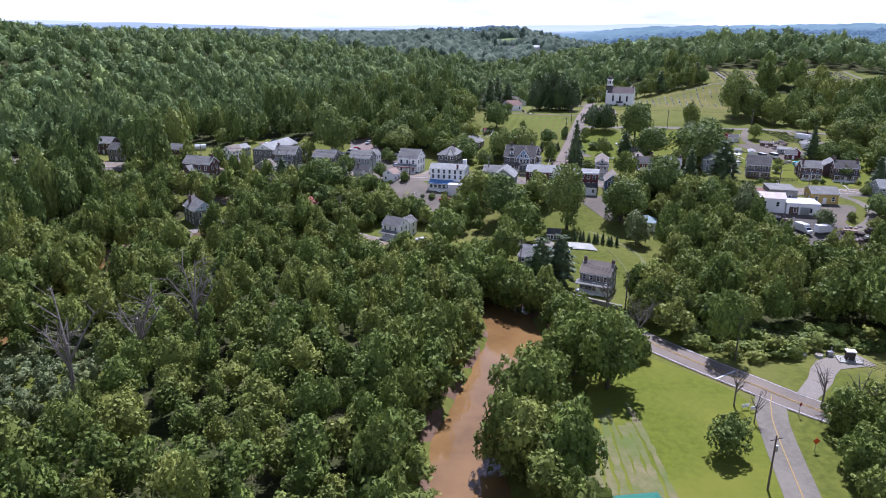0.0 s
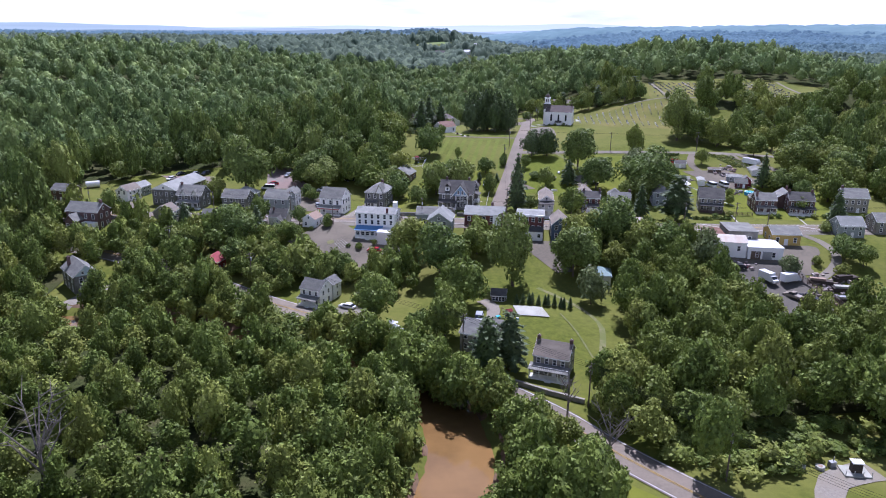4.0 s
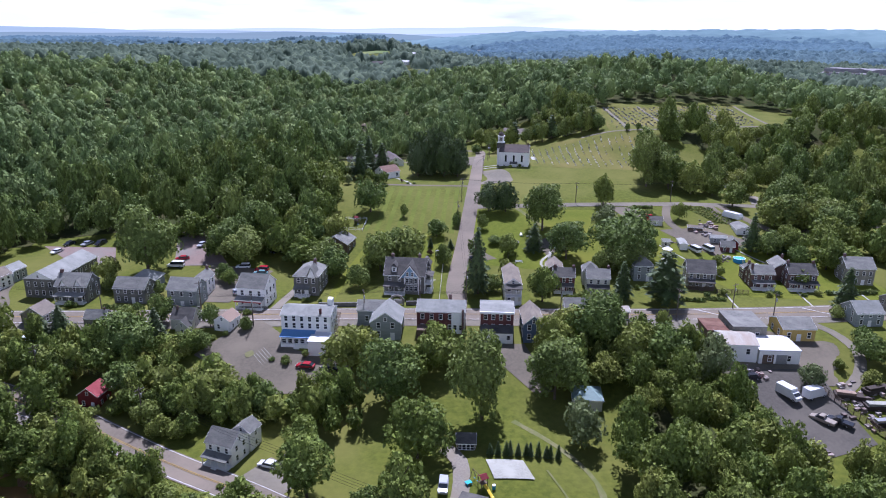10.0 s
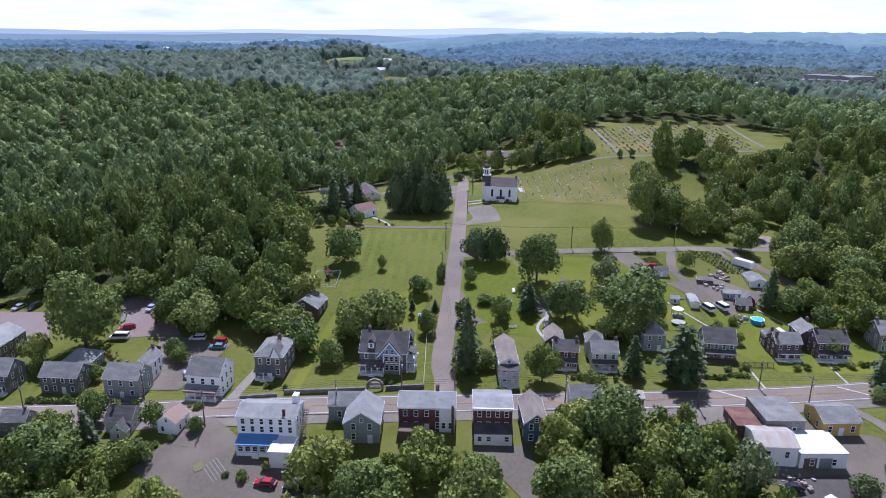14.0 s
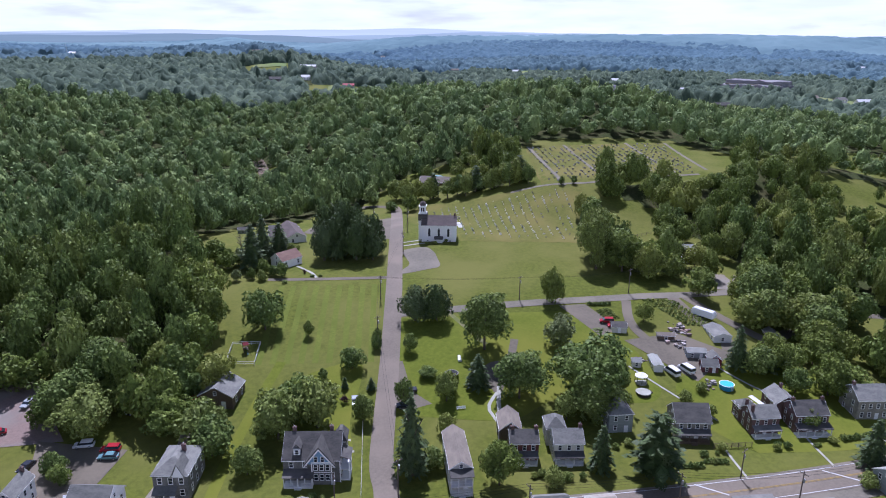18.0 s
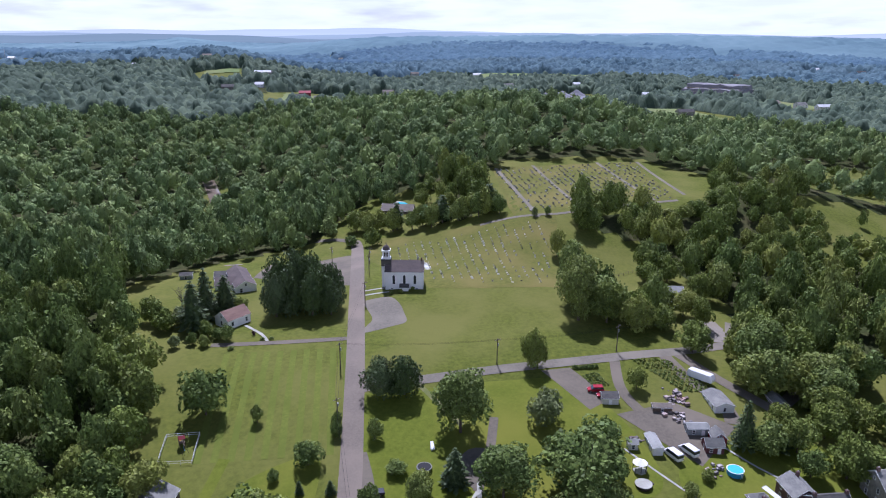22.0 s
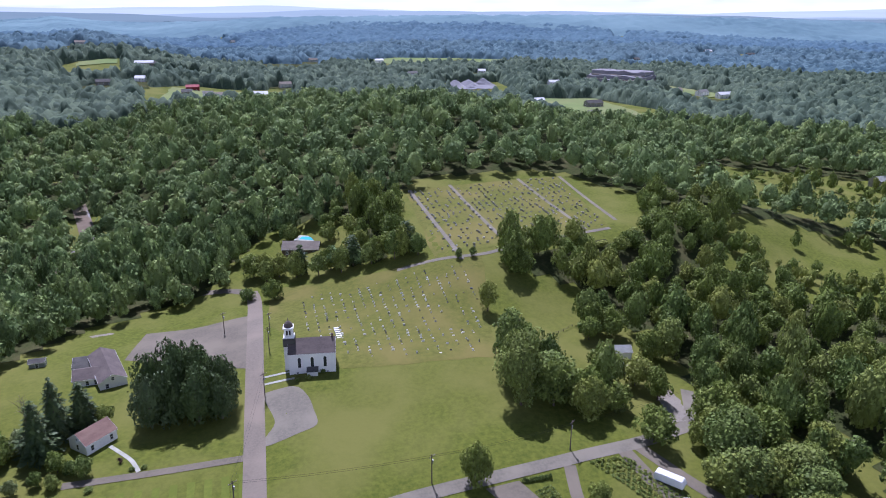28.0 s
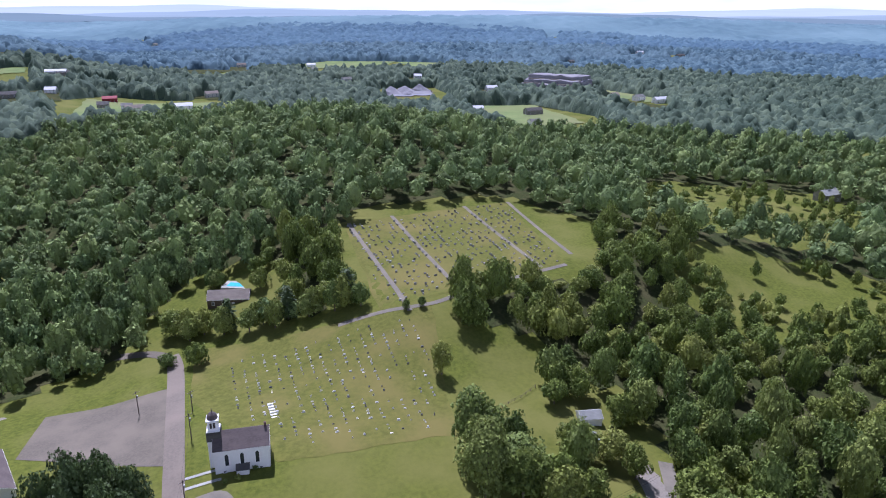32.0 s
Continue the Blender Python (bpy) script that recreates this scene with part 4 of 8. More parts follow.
def wooded(p, margin=6.5, edge=4.0, verge=5.5):
    x, y = p[:, 0], p[:, 1]
    keep = creek_way(x, y) > margin + 3.0 * ((y < 165) & (x > -8))
    for area in OPEN:
        for dx, dy in ((0, 0), (edge, 0), (-edge, 0), (0, edge), (0, -edge)):
            keep &= ~inside(x + dx, y + dy, area)
    return keep & off_plots(x, y) & (np.linalg.norm(p[:, None] - LOW_WAY[None], axis=2).min(1) > verge)


def off_path(x, y):
    """Distance on the plan from the line that the flight follows."""
    s = np.clip((0.225 * x + 0.974 * y) / 253, 0, 1)
    return np.hypot(x - 57 * s, y - 247 * s)


def in_view(x, y, pad=40):
    left, right = np.arctan2(x + pad, np.maximum(y, 1)), np.arctan2(x - 57 - pad, np.maximum(y - 235, 1))
    ahead = np.arctan2(x - 12 - pad, np.maximum(y - 20, 1))
    return (left > -0.60) & ((right < 1.19) | (ahead < 0.62)) & (y > 30)


LEAFY_NEAR = [broadleaf(s, 940, 0.073, 15, (6, 5)) for s in range(1, 8)]
LEAFY_EDGE = [broadleaf(s, 560, 0.081, 12, (6, 5), 0.95, 3, 0.55, 0.76, 0.5) for s in range(121, 129)]
LEAFY_MID = [broadleaf(s, 185, 0.130, 10, (7, 5), 0.95, 2, 0.6, 0.76, 0.48) for s in range(11, 19)]
LEAFY_THICK = [broadleaf(s, 230, 0.122, 10, (7, 5), 1.0, 2, 0.5, 0.78) for s in range(91, 96)]


def round_crown(seed):
    """A rounded lumpy crown for trees further off."""
    rng = np.random.default_rng(seed)
    centre, radius = boughs(rng, 7, 0.8, 0.60)
    return seated(*joined(husk(centre, radius * 0.80, 6, 4, rng, 0.10), leaf_quads(rng, centre, radius, 60, 0.150, -0.1, 0.55, 0.70)))


LEAFY_FAR = [round_crown(s) for s in range(21, 31)]

LEAFY_SLIM = [broadleaf(s, 660, 0.081, 17, (6, 5), 1.75) for s in range(111, 119)]
for area, gap, kinds, tall, wide, label in (((-170, 34, 34, 262), 6.3, LEAFY_SLIM, (9.5, 15), (2.8, 4.8), "dense summer wood of upright broadleaf trees along the creek"), ((34, 190, 34, 262), 7.0, LEAFY_NEAR, (11, 16.5), (3.6, 6.2), "full-crowned wood between creekside road and village")):
    near = spread(area, gap, 3)
    near = near[wooded(near, 6.5, 2.5) & (off_path(near[:, 0], near[:, 1]) < 165) & (np.abs(near[:, 0] - 12) < 0.70 * near[:, 1] + 40)]
    grove("woods", near, kinds, LEAF, label, tall, wide, 0.22)
rest = spread((-560, 1100, 60, 1100), 10.0, 5)
rest = rest[wooded(rest) & in_view(rest[:, 0], rest[:, 1])]
away = off_path(rest[:, 0], rest[:, 1])
mid = rest[(away < 345) & ((away >= 165) | (rest[:, 1] >= 262))]
near_slope = off_path(mid[:, 0], mid[:, 1]) < 215
grove("woods", mid[near_slope], LEAFY_EDGE, LEAF_DARK, "tall dark green broadleaf wood beside gardens and lawns", (14, 24), (4.8, 7.2), 0.10)
beside = ~near_slope & (mid[:, 0] > 150) & (mid[:, 1] < 540) & (mid[:, 1] > 262)
grove("woods", mid[beside], LEAFY_EDGE, LEAF, "mixed green wood between graveyards and far meadows", (9, 20), (5.0, 7.6), 0.06)
grove("woods", mid[~near_slope & ~beside], LEAFY_MID, LEAF_HAZED, "dark green broadleaf wood on the slopes round the village", (13, 23), (4.8, 7.2), 0.12)
far = spread((-560, 1100, 60, 1100), 11.4, 6)
far = far[wooded(far) & in_view(far[:, 0], far[:, 1])]
away = off_path(far[:, 0], far[:, 1])
far = far[(away >= 343) & (away < 720)]
grove("woods", far, LEAFY_FAR, LEAF_HAZED, "distant wooded hills of broadleaf trees", (12, 22), (5.8, 8.8), 0.28)

few = spread((290, 560, 335, 560), 9.0, 31)
held = np.zeros(len(few), bool)
for area in (OPEN[4], OPEN[5]):
    held |= inside(few[:, 0], few[:, 1], area)
grove("thicket", few[held & (np.random.default_rng(8).random(len(few)) < 0.2 + 0.3 * (np.sin(few[:, 0] / 13) * np.sin(few[:, 1] / 17) > 0.2))], LEAFY_MID, LEAF, "scattered trees and bushes across the side valley's meadows", (6, 13), (3.0, 5.2), 0.1)

# thickets between the gardens
THICKETS = [
    [(-78, 244), (-60, 262), (-42, 250), (-29, 247), (-9, 231), (14, 229), (14, 214), (-4, 222), (-22, 221), (-40, 235), (-60, 243)],
    [(201, 346), (222, 346), (230, 319), (206, 319), (199, 330)], [(190, 262), (200, 245), (225, 250), (222, 286), (198, 286)],
    [(-60, 352), (-45, 350), (-8, 332), (6, 322), (-6, 312), (-20, 324), (-40, 350)],
    [(-122, 262), (-95, 252), (-72, 249), (-66, 262), (-90, 283), (-122, 285)],
    [(66, 226), (101, 223), (101, 236), (80, 243), (66, 240)],
]
thick = spread((-125, 230, 40, 356), 4.7, 21)
hold = np.zeros(len(thick), bool)
for area in THICKETS:
    hold |= inside(thick[:, 0], thick[:, 1], area)
hold |= wooded(thick, 5.0, 2.0, 4.6) & (creek_way(thick[:, 0], thick[:, 1]) < 17) & (thick[:, 1] > 60) & (thick[:, 1] < 250) & (thick[:, 0] < 46)
hold &= off_plots(thick[:, 0], thick[:, 1])
grove("thicket", thick[hold], LEAFY_THICK, LEAF, "mixed garden trees and tall shrubs between the plots", (6.5, 12.5), (2.9, 4.8), 0.05)
brush = spread((-80, 110, 60, 240), 3.2, 22)
bx, by = brush[:, 0], brush[:, 1]
to_road = np.linalg.norm(brush[:, None] - LOW_WAY[None], axis=2).min(1)
hold = inside(bx, by, [(50, 134), (60, 142), (84, 143), (100, 140), (97, 132), (76, 129), (66, 126), (60, 124)]) | inside(bx, by, [(66, 103), (84, 108), (104, 98), (90, 60), (60, 60), (61, 92)]) | ((creek_way(bx, by) > 7.5) & (creek_way(bx, by) < 12) & (by < 215) & (to_road > 6.5)) | ((to_road > 6) & (to_road < 9.5) & (bx < 30) & (bx > -22) & (by < 200 - bx * 1.05 - 6))
grove("undergrowth", brush[hold], LEAFY_FAR[:4], LEAF, "tangled vines and shrubs along creek and road", (1.6, 3.6), (2.3, 3.6), 0.0)


young = spread((296, 540, 340, 552), 7.6, 43)
young = young[inside(young[:, 0], young[:, 1], [(300, 404), (322, 428), (330, 400), (326, 374), (350, 356), (332, 350), (306, 376)]) | inside(young[:, 0], young[:, 1], [(372, 472), (420, 528), (436, 516), (424, 484), (444, 460), (500, 456), (500, 446), (470, 424), (424, 426), (394, 444)])]
grove("young_trees", young, LEAFY_FAR, LEAF, "young trees and shrubs before far meadows", (4, 8), (2.6, 4.0), 0.04)
scrub = spread((-86, -64, 98, 130), 2.6, 41)
grove("undergrowth", scrub, LEAFY_FAR[:4], LEAF_PALE, "pale shrubs round dead trees in a gap of the wood", (1.5, 4.5), (1.4, 2.4), 0.0)


FARMS = [(149, 1215), (102, 1195), (214, 1095), (603, 1441), (727, 1088), (623, 878), (832, 930), (843, 895), (845, 865), (1160, 1349), (522, 1605), (-81, 1575), (-23, 1442), (182, 1368), (108, 1680), (541, 2331), (1448, 1408), (1482, 1315), (1685, 1962), (581, 1277), (263, 1087), (190, 1124), (332, 1186), (1598, 1670), (712, 1269)]


def glade(x, y):
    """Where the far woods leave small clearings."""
    return (np.sin(x / 97 + 2) * np.sin(y / 121) + 0.7 * np.sin(x / 41 + y / 63) > 1.42) & (np.hypot(x, y) > 1150)


def hashed(i, j, k):
    """Even chance numbers from whole-numbered cells."""
    v = np.sin(i * 127.1 + j * 311.7 + k * 74.7) * 43758.5453
    return v - np.floor(v)


def crowns_over(x, y, gap):
    """The height of a closed canopy of round crowns over its floor, and a chance number for the tree."""
    best, who = np.zeros(np.shape(x)), np.zeros(np.shape(x))
    ci, cj = np.floor(x / gap), np.floor(y / gap)
    for di in (-1, 0, 1):
        for dj in (-1, 0, 1):
            i, j = ci + di, cj + dj
            tx, ty = (i + 0.15 + 0.7 * hashed(i, j, 1)) * gap, (j + 0.15 + 0.7 * hashed(i, j, 2)) * gap
            r, h = gap * (0.62 + 0.34 * hashed(i, j, 3)), 11 + 9 * hashed(i, j, 4)
            d2 = ((x - tx) ** 2 + (y - ty) ** 2) / r**2
            z = h * (0.08 + 0.92 * np.sqrt(np.maximum(0, 1 - d2))) * (d2 < 1)
            who = np.where(z > best, hashed(i, j, 5), who)
            best = np.maximum(best, z)
    return best, who


# Each band further off takes a leaf colour painted with more haze.
for lo, hi, cell, gap, m, label in ((712, 1400, 3.2, 9.5, HILLHAZELEAF, "wooded hills beyond the graveyard"), (1380, 1900, 4.8, 12.5, FARHAZELEAF, "woods of the middle distance"), (1870, 2420, 7.0, 15.0, BLUEHAZELEAF, "wooded ridge far behind the fields")):
    wx_, wy_ = np.meshgrid(np.arange(-hi * 0.66, hi * 0.98, cell), np.arange(lo * 0.25, hi + 60, cell))
    wrng = np.random.default_rng(int(lo))
    wx_, wy_ = wx_ + wrng.uniform(-0.3, 0.3, wx_.shape) * cell, wy_ + wrng.uniform(-0.3, 0.3, wx_.shape) * cell
    up, who = crowns_over(wx_, wy_, gap)
    px, py = wx_.ravel(), wy_.ravel()
    away = off_path(px, py) + 26 * np.sin(px / 31) * np.sin(py / 37)
    keep = in_view(px, py, 60) & (away > lo) & (away < hi) & ~glade(px, py)
    for fx_, fy_ in FARMS:
        n = math.hypot(fx_ - 50, fy_ - 200)
        s = np.clip(((px - fx_) * (50 - fx_) + (py - fy_) * (200 - fy_)) / n, 0, n * 0.06)
        keep &= np.hypot(px - fx_ - s * (50 - fx_) / n, py - fy_ - s * (200 - fy_) / n) > 17
    for area in OPEN:
        keep &= ~inside(px, py, area)
    keep = keep.reshape(wx_.shape)
    rim, inner = np.full(keep.shape, 0.5), keep.copy()
    for high in (0.75, 1.0):
        inner[1:-1, 1:-1] &= inner[:-2, 1:-1] & inner[2:, 1:-1] & inner[1:-1, :-2] & inner[1:-1, 2:]
        rim[inner] = high
    up = up * rim * (0.8 + 0.4 * who)
    wz = ground_at(wx_, wy_) + np.where(keep, up + wrng.uniform(-1.7, 1.7, up.shape), -1.0)
    some = keep[:-1, :-1] | keep[1:, :-1] | keep[:-1, 1:] | keep[1:, 1:]
    wi = (np.arange(wx_.shape[0] - 1)[:, None] * wx_.shape[1] + np.arange(wx_.shape[1] - 1))[some]
    wq = np.stack([wi, wi + 1, wi + wx_.shape[1] + 1, wi + wx_.shape[1]], 1)
    used, wq = np.unique(wq, return_inverse=True)
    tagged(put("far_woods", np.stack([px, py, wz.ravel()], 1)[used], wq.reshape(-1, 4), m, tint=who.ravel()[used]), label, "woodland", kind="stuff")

# the rolling country towards the horizon, wholly wooded, haze mixed into its leaf colour
fx, fy = np.meshgrid(np.arange(-3200, 4700, 26.0), np.arange(500, 4850, 26.0))
frng = np.random.default_rng(77)
fz = ground_at(fx, fy) + frng.uniform(-4, 5, fx.shape) - 6 + 19 * ss(2260, 2420, off_path(fx, fy))
fp = np.stack([fx + frng.uniform(-9, 9, fx.shape), fy + frng.uniform(-9, 9, fx.shape), fz], -1).reshape(-1, 3)
fi = (np.arange(fx.shape[0] - 1)[:, None] * fx.shape[1] + np.arange(fx.shape[1] - 1)).ravel()
fq = np.stack([fi, fi + 1, fi + fx.shape[1] + 1, fi + fx.shape[1]], 1)
mid_of = fp[fq].mean(1)
reach = off_path(mid_of[:, 0], mid_of[:, 1])
fq = fq[in_view(mid_of[:, 0], mid_of[:, 1], 60) & (reach > 2300) & (reach < 4860)]
used, fq = np.unique(fq, return_inverse=True)
tagged(put("far_woods", fp[used], fq.reshape(-1, 4), HAZELEAF, tint=frng.uniform(0, 1, len(used)), smooth=True), "wooded country towards the horizon, tinted blue-green for haze", "woodland", kind="stuff")

# leaf litter under the woods
for x0, x1, y0, y1, cell in ((-420, 640, 40, 800, 7.0), (-1400, 2100, 800, 2500, 24.0)):
    lx, ly = np.meshgrid(np.arange(x0, x1, cell), np.arange(y0, y1, cell))
    lp = np.stack([lx, ly, ground_at(lx, ly) + (0.12 if cell < 10 else 0.8)], -1).reshape(-1, 3)
    li = (np.arange(lx.shape[0] - 1)[:, None] * lx.shape[1] + np.arange(lx.shape[1] - 1)).ravel()
    lq = np.stack([li, li + 1, li + lx.shape[1] + 1, li + lx.shape[1]], 1)
    mid_of = lp[lq].mean(1)[:, :2]
    hold = (wooded(mid_of, 9.0, 9.0, 8.0)) & ((mid_of[:, 1] > 262) | (np.abs(mid_of[:, 0] - 12) < 0.6 * mid_of[:, 1] + 25)) & (off_path(mid_of[:, 0], mid_of[:, 1]) < 2300) & in_view(mid_of[:, 0], mid_of[:, 1], 60) & ~glade(mid_of[:, 0], mid_of[:, 1])
    held = np.pad(hold.reshape(lx.shape[0] - 1, lx.shape[1] - 1), 1)
    around = sum(held[1 + a:held.shape[0] - 1 + a, 1 + b:held.shape[1] - 1 + b].astype(int) for a in (-1, 0, 1) for b in (-1, 0, 1))
    hold &= around.ravel() >= 6
    used, lq = np.unique(lq[hold], return_inverse=True)
    tagged(put("forest_floor", lp[used], lq.reshape(-1, 4), LITTER, smooth=True), "dark leaf litter under the trees", "ground", kind="structure")

# blue ridges on the skyline, their daylight and haze given by emission
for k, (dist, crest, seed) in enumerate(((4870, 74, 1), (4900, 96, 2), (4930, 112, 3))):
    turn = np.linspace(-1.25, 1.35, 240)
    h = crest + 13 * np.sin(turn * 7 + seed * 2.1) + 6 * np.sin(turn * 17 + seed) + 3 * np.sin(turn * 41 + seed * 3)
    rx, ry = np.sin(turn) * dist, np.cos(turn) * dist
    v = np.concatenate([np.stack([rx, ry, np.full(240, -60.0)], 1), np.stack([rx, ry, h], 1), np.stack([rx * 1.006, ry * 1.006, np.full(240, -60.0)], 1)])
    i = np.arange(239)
    tagged(put("backdrop", v, np.concatenate([np.stack([i, i + 1, i + 241, i + 240], 1), np.stack([i + 240, i + 241, i + 481, i + 480], 1)]), RIDGES[k]), "distant ridge on the skyline, glowing in haze blue", "ridge", kind="structure")

# ---- single trees of gardens, lawns and lanes ----
def shared(name, shape, material):
    ob = put(name, *shape, material)
    me = ob.data
    bpy.data.objects.remove(ob)
    return me


CROWNS = {
    "great": [shared("crown", broadleaf(s, 2600, 0.045, 18, (9, 6)), LEAF_DARK) for s in (36, 37)],
    "broad": [shared("crown", broadleaf(s, 1400, 0.064, 16, (7, 5)), LEAF) for s in (31, 32, 33, 34, 35)],
    "dark": [shared("crown", broadleaf(s, 1250, 0.066, 16, (7, 5)), LEAF_DARK) for s in (41, 42, 43)],
    "pale": [shared("crown", broadleaf(s, 1000, 0.072, 13, (7, 5)), LEAF_PALE) for s in (51, 52)],
    "full pine": [shared("crown", broadleaf(s, 1700, 0.052, 22, (7, 5), 1.15, 5, 0.7, 0.72), NEEDLE) for s in (81, 82, 83)],
    "plum": [shared("crown", broadleaf(55, 200, 0.12, 8, (8, 5)), PLUM)],
    "spruce": [shared("crown", conifer(s, 17, 11, 0.17, 0.72), NEEDLE) for s in (61, 62, 63)],
    "pine": [shared("crown", conifer(s, 12, 10, 0.21, 0.36, 6, 0.4), NEEDLE) for s in (71, 72, 73)],
}
tb = bmesh.new()
tube(tb, (0, 0, -0.06), (0.02, 0, 0.5), 0.055, 0.035, 8)
tube(tb, (0.02, 0, 0.48), (0, 0.02, 0.88), 0.035, 0.008, 6)
for k, (a, b) in enumerate(((0.25, 0.3), (0.32, 2.2), (0.38, 4.1), (0.45, 5.2), (0.52, 1.2), (0.58, 3.1))):
    tube(tb, (0.02, 0, a), (0.30 * math.cos(b), 0.30 * math.sin(b), a + 0.24), 0.018, 0.005, 5)
TRUNK = bpy.data.meshes.new("trunk")
tb.to_mesh(TRUNK)
tb.free()
TRUNK.materials.append(BARK)
TREE_LABELS = {"broad": "full-crowned green broadleaf tree on grass", "dark": "dense dark green rounded tree or shrub", "pale": "pale grey-green leafy tree", "plum": "small rounded purple-leaved shrub on lawn", "spruce": "tall pointed dark green spruce", "pine": "spreading dark green pine tree", "full pine": "full dark green pine with billowing boughs"}


def tree(x, y, h, r, kind, count=[0]):
    """A tree h metres high and r wide to each side: trunk with limbs, and crown."""
    count[0] += 1
    small = h < 6.5 and kind in ("broad", "dark", "plum")
    ob = thing("shrub" if small else "tree", x, y, (x * 37 + y * 61) % 360, TREE_LABELS[kind], "shrub" if small else "tree", "garden trees")
    stem = new("trunk", TRUNK)
    stem.parent, stem.scale = ob, (h * 0.42, h * 0.42, h)
    skirt = 0.0 if small else {"spruce": 0.03, "pine": 0.10, "full pine": 0.02, "dark": 0.08}.get(kind, 0.06)
    crown = new("crown", (pick := CROWNS["great" if r > 7.2 and kind in ("broad", "dark") else kind])[count[0] % len(pick)])
    crown.parent, crown.location, crown.scale = ob, (0, 0, h * skirt), (r * 1.12, r * 1.12, h * (1 - skirt))
    return ob


for x, y, h, r in ((40.3, 215.1, 21.9, 7.5), (24.0, 204.3, 14.8, 6.9), (18.1, 186.4, 14.4, 5.4), (1.4, 196.9, 14.1, 6.0), (59.1, 219.6, 15.6, 7.6), (20.6, 226.5, 16.4, 7.4), (12.5, 238.9, 13.4, 7.0), (33.1, 236.2, 12.6, 6.2), (26.5, 231.0, 9.5, 4.6), (27.4, 241.0, 4.2, 2.4), (38.5, 239, 5.0, 2.6), (9.0, 246.5, 4.6, 2.6), (64.5, 236, 11.5, 5.4), (70.5, 240, 10.5, 5.2), (206.4, 384, 12, 5.4), (191, 356, 11, 5.6), (183, 361.5, 12, 6.0), (209, 367, 12, 5.5), (196, 384, 9, 4.2), (61.9, 225.4, 13.6, 6.7), (77.0, 234.2, 17.0, 7.8), (81.2, 227.0, 14.0, 6.6), (99.5, 209.2, 10.2, 5.2), (-44.1, 254.4, 13.0, 7.5), (-49.7, 249.6, 11.6, 6.1), (-28.0, 253.4, 6.7, 3.8), (-31.1, 250.6, 6.3, 3.7), (-19.3, 236.0, 9.2, 6.4), (115.5, 236.8, 3.7, 1.9), (0.6, 308.6, 10.8, 6.8), (-8.3, 321.5, 9.3, 5.4), (-18.1, 313.1, 12.6, 7.4), (-28.6, 321.0, 8.8, 5.3),):
    tree(x, y, h, r, "broad")
for x, y, h, r in ((-49.5, 310.9, 24, 9.8), (-39.0, 340.3, 10.6, 6.7), (-46.4, 341.6, 5.1, 4.3), (88.6, 319.6, 18.5, 8.2), (120.6, 338.6, 13.8, 4.3), (89.3, 295.6, 13.9, 7.8), (108.2, 288.9, 18.9, 11.3), (71.2, 266.1, 11.4, 4.4), (173.7, 331.0, 11.8, 6.0), (164.2, 347.6, 14.3, 6.3), (160.1, 360.1, 15.8, 8.8), (150.0, 360.6, 24, 7.8), (180.9, 307.9, 14.0, 8.1), (193.6, 302.3, 14.4, 7.5), (175.8, 272.0, 9.7, 7.0), (154.8, 262.3, 6.4, 3.3), (156.4, 374.5, 24, 8.0), (172.2, 412.9, 12.5, 3.9), (158.3, 356.0, 16.9, 7.0), (167.0, 351.6, 14.5, 5.8), (201.6, 390.7, 12.2, 5.1), (111.3, 479.7, 9.7, 4.3),):
    tree(x, y, h, r, "broad")
for x, y, h, r in ((111.2, 509.2, 11.9, 6.2), (191.3, 346.7, 12.6, 4.3), (196.0, 330.4, 15.1, 6.9), (185.9, 314.7, 18.7, 8.2), (174.0, 346.9, 10.0, 4.9), (30.8, 114.4, 16.7, 6.0), (17.7, 106.4, 12.7, 5.4), (19.4, 88.6, 13.9, 5.1), (12.8, 89.3, 12.4, 4.7), (39.9, 126.8, 5.7, 2.3), (143.9, 319.6, 7.1, 2.9), (172.2, 272.7, 14.0, 5.3), (178.3, 309.5, 12.0, 7.2), (191.4, 297.2, 13.4, 7.9), (-2.0, 313.7, 15.5, 6.2), (-16.5, 332.2, 14.6, 7.3), (-24.1, 321.6, 13.7, 7.6),):
    tree(x, y, h, r, "broad")
for x, y, h, r in ((10.6, 91.5, 15, 5.2), (13.6, 99.5, 16, 5.4), (16.4, 111.5, 11.5, 3.8), (20.5, 118.5, 10, 3.6), (66.5, 98.5, 10, 4.2), (62.5, 88.5, 9, 3.8), (70.5, 92.0, 11, 4.6), (60.8, 79.5, 9, 3.6), (75.0, 102.5, 10, 4.2), (79.5, 96, 11, 4.6), (72, 82, 10, 4.4)):
    tree(x, y, h, r, "broad")
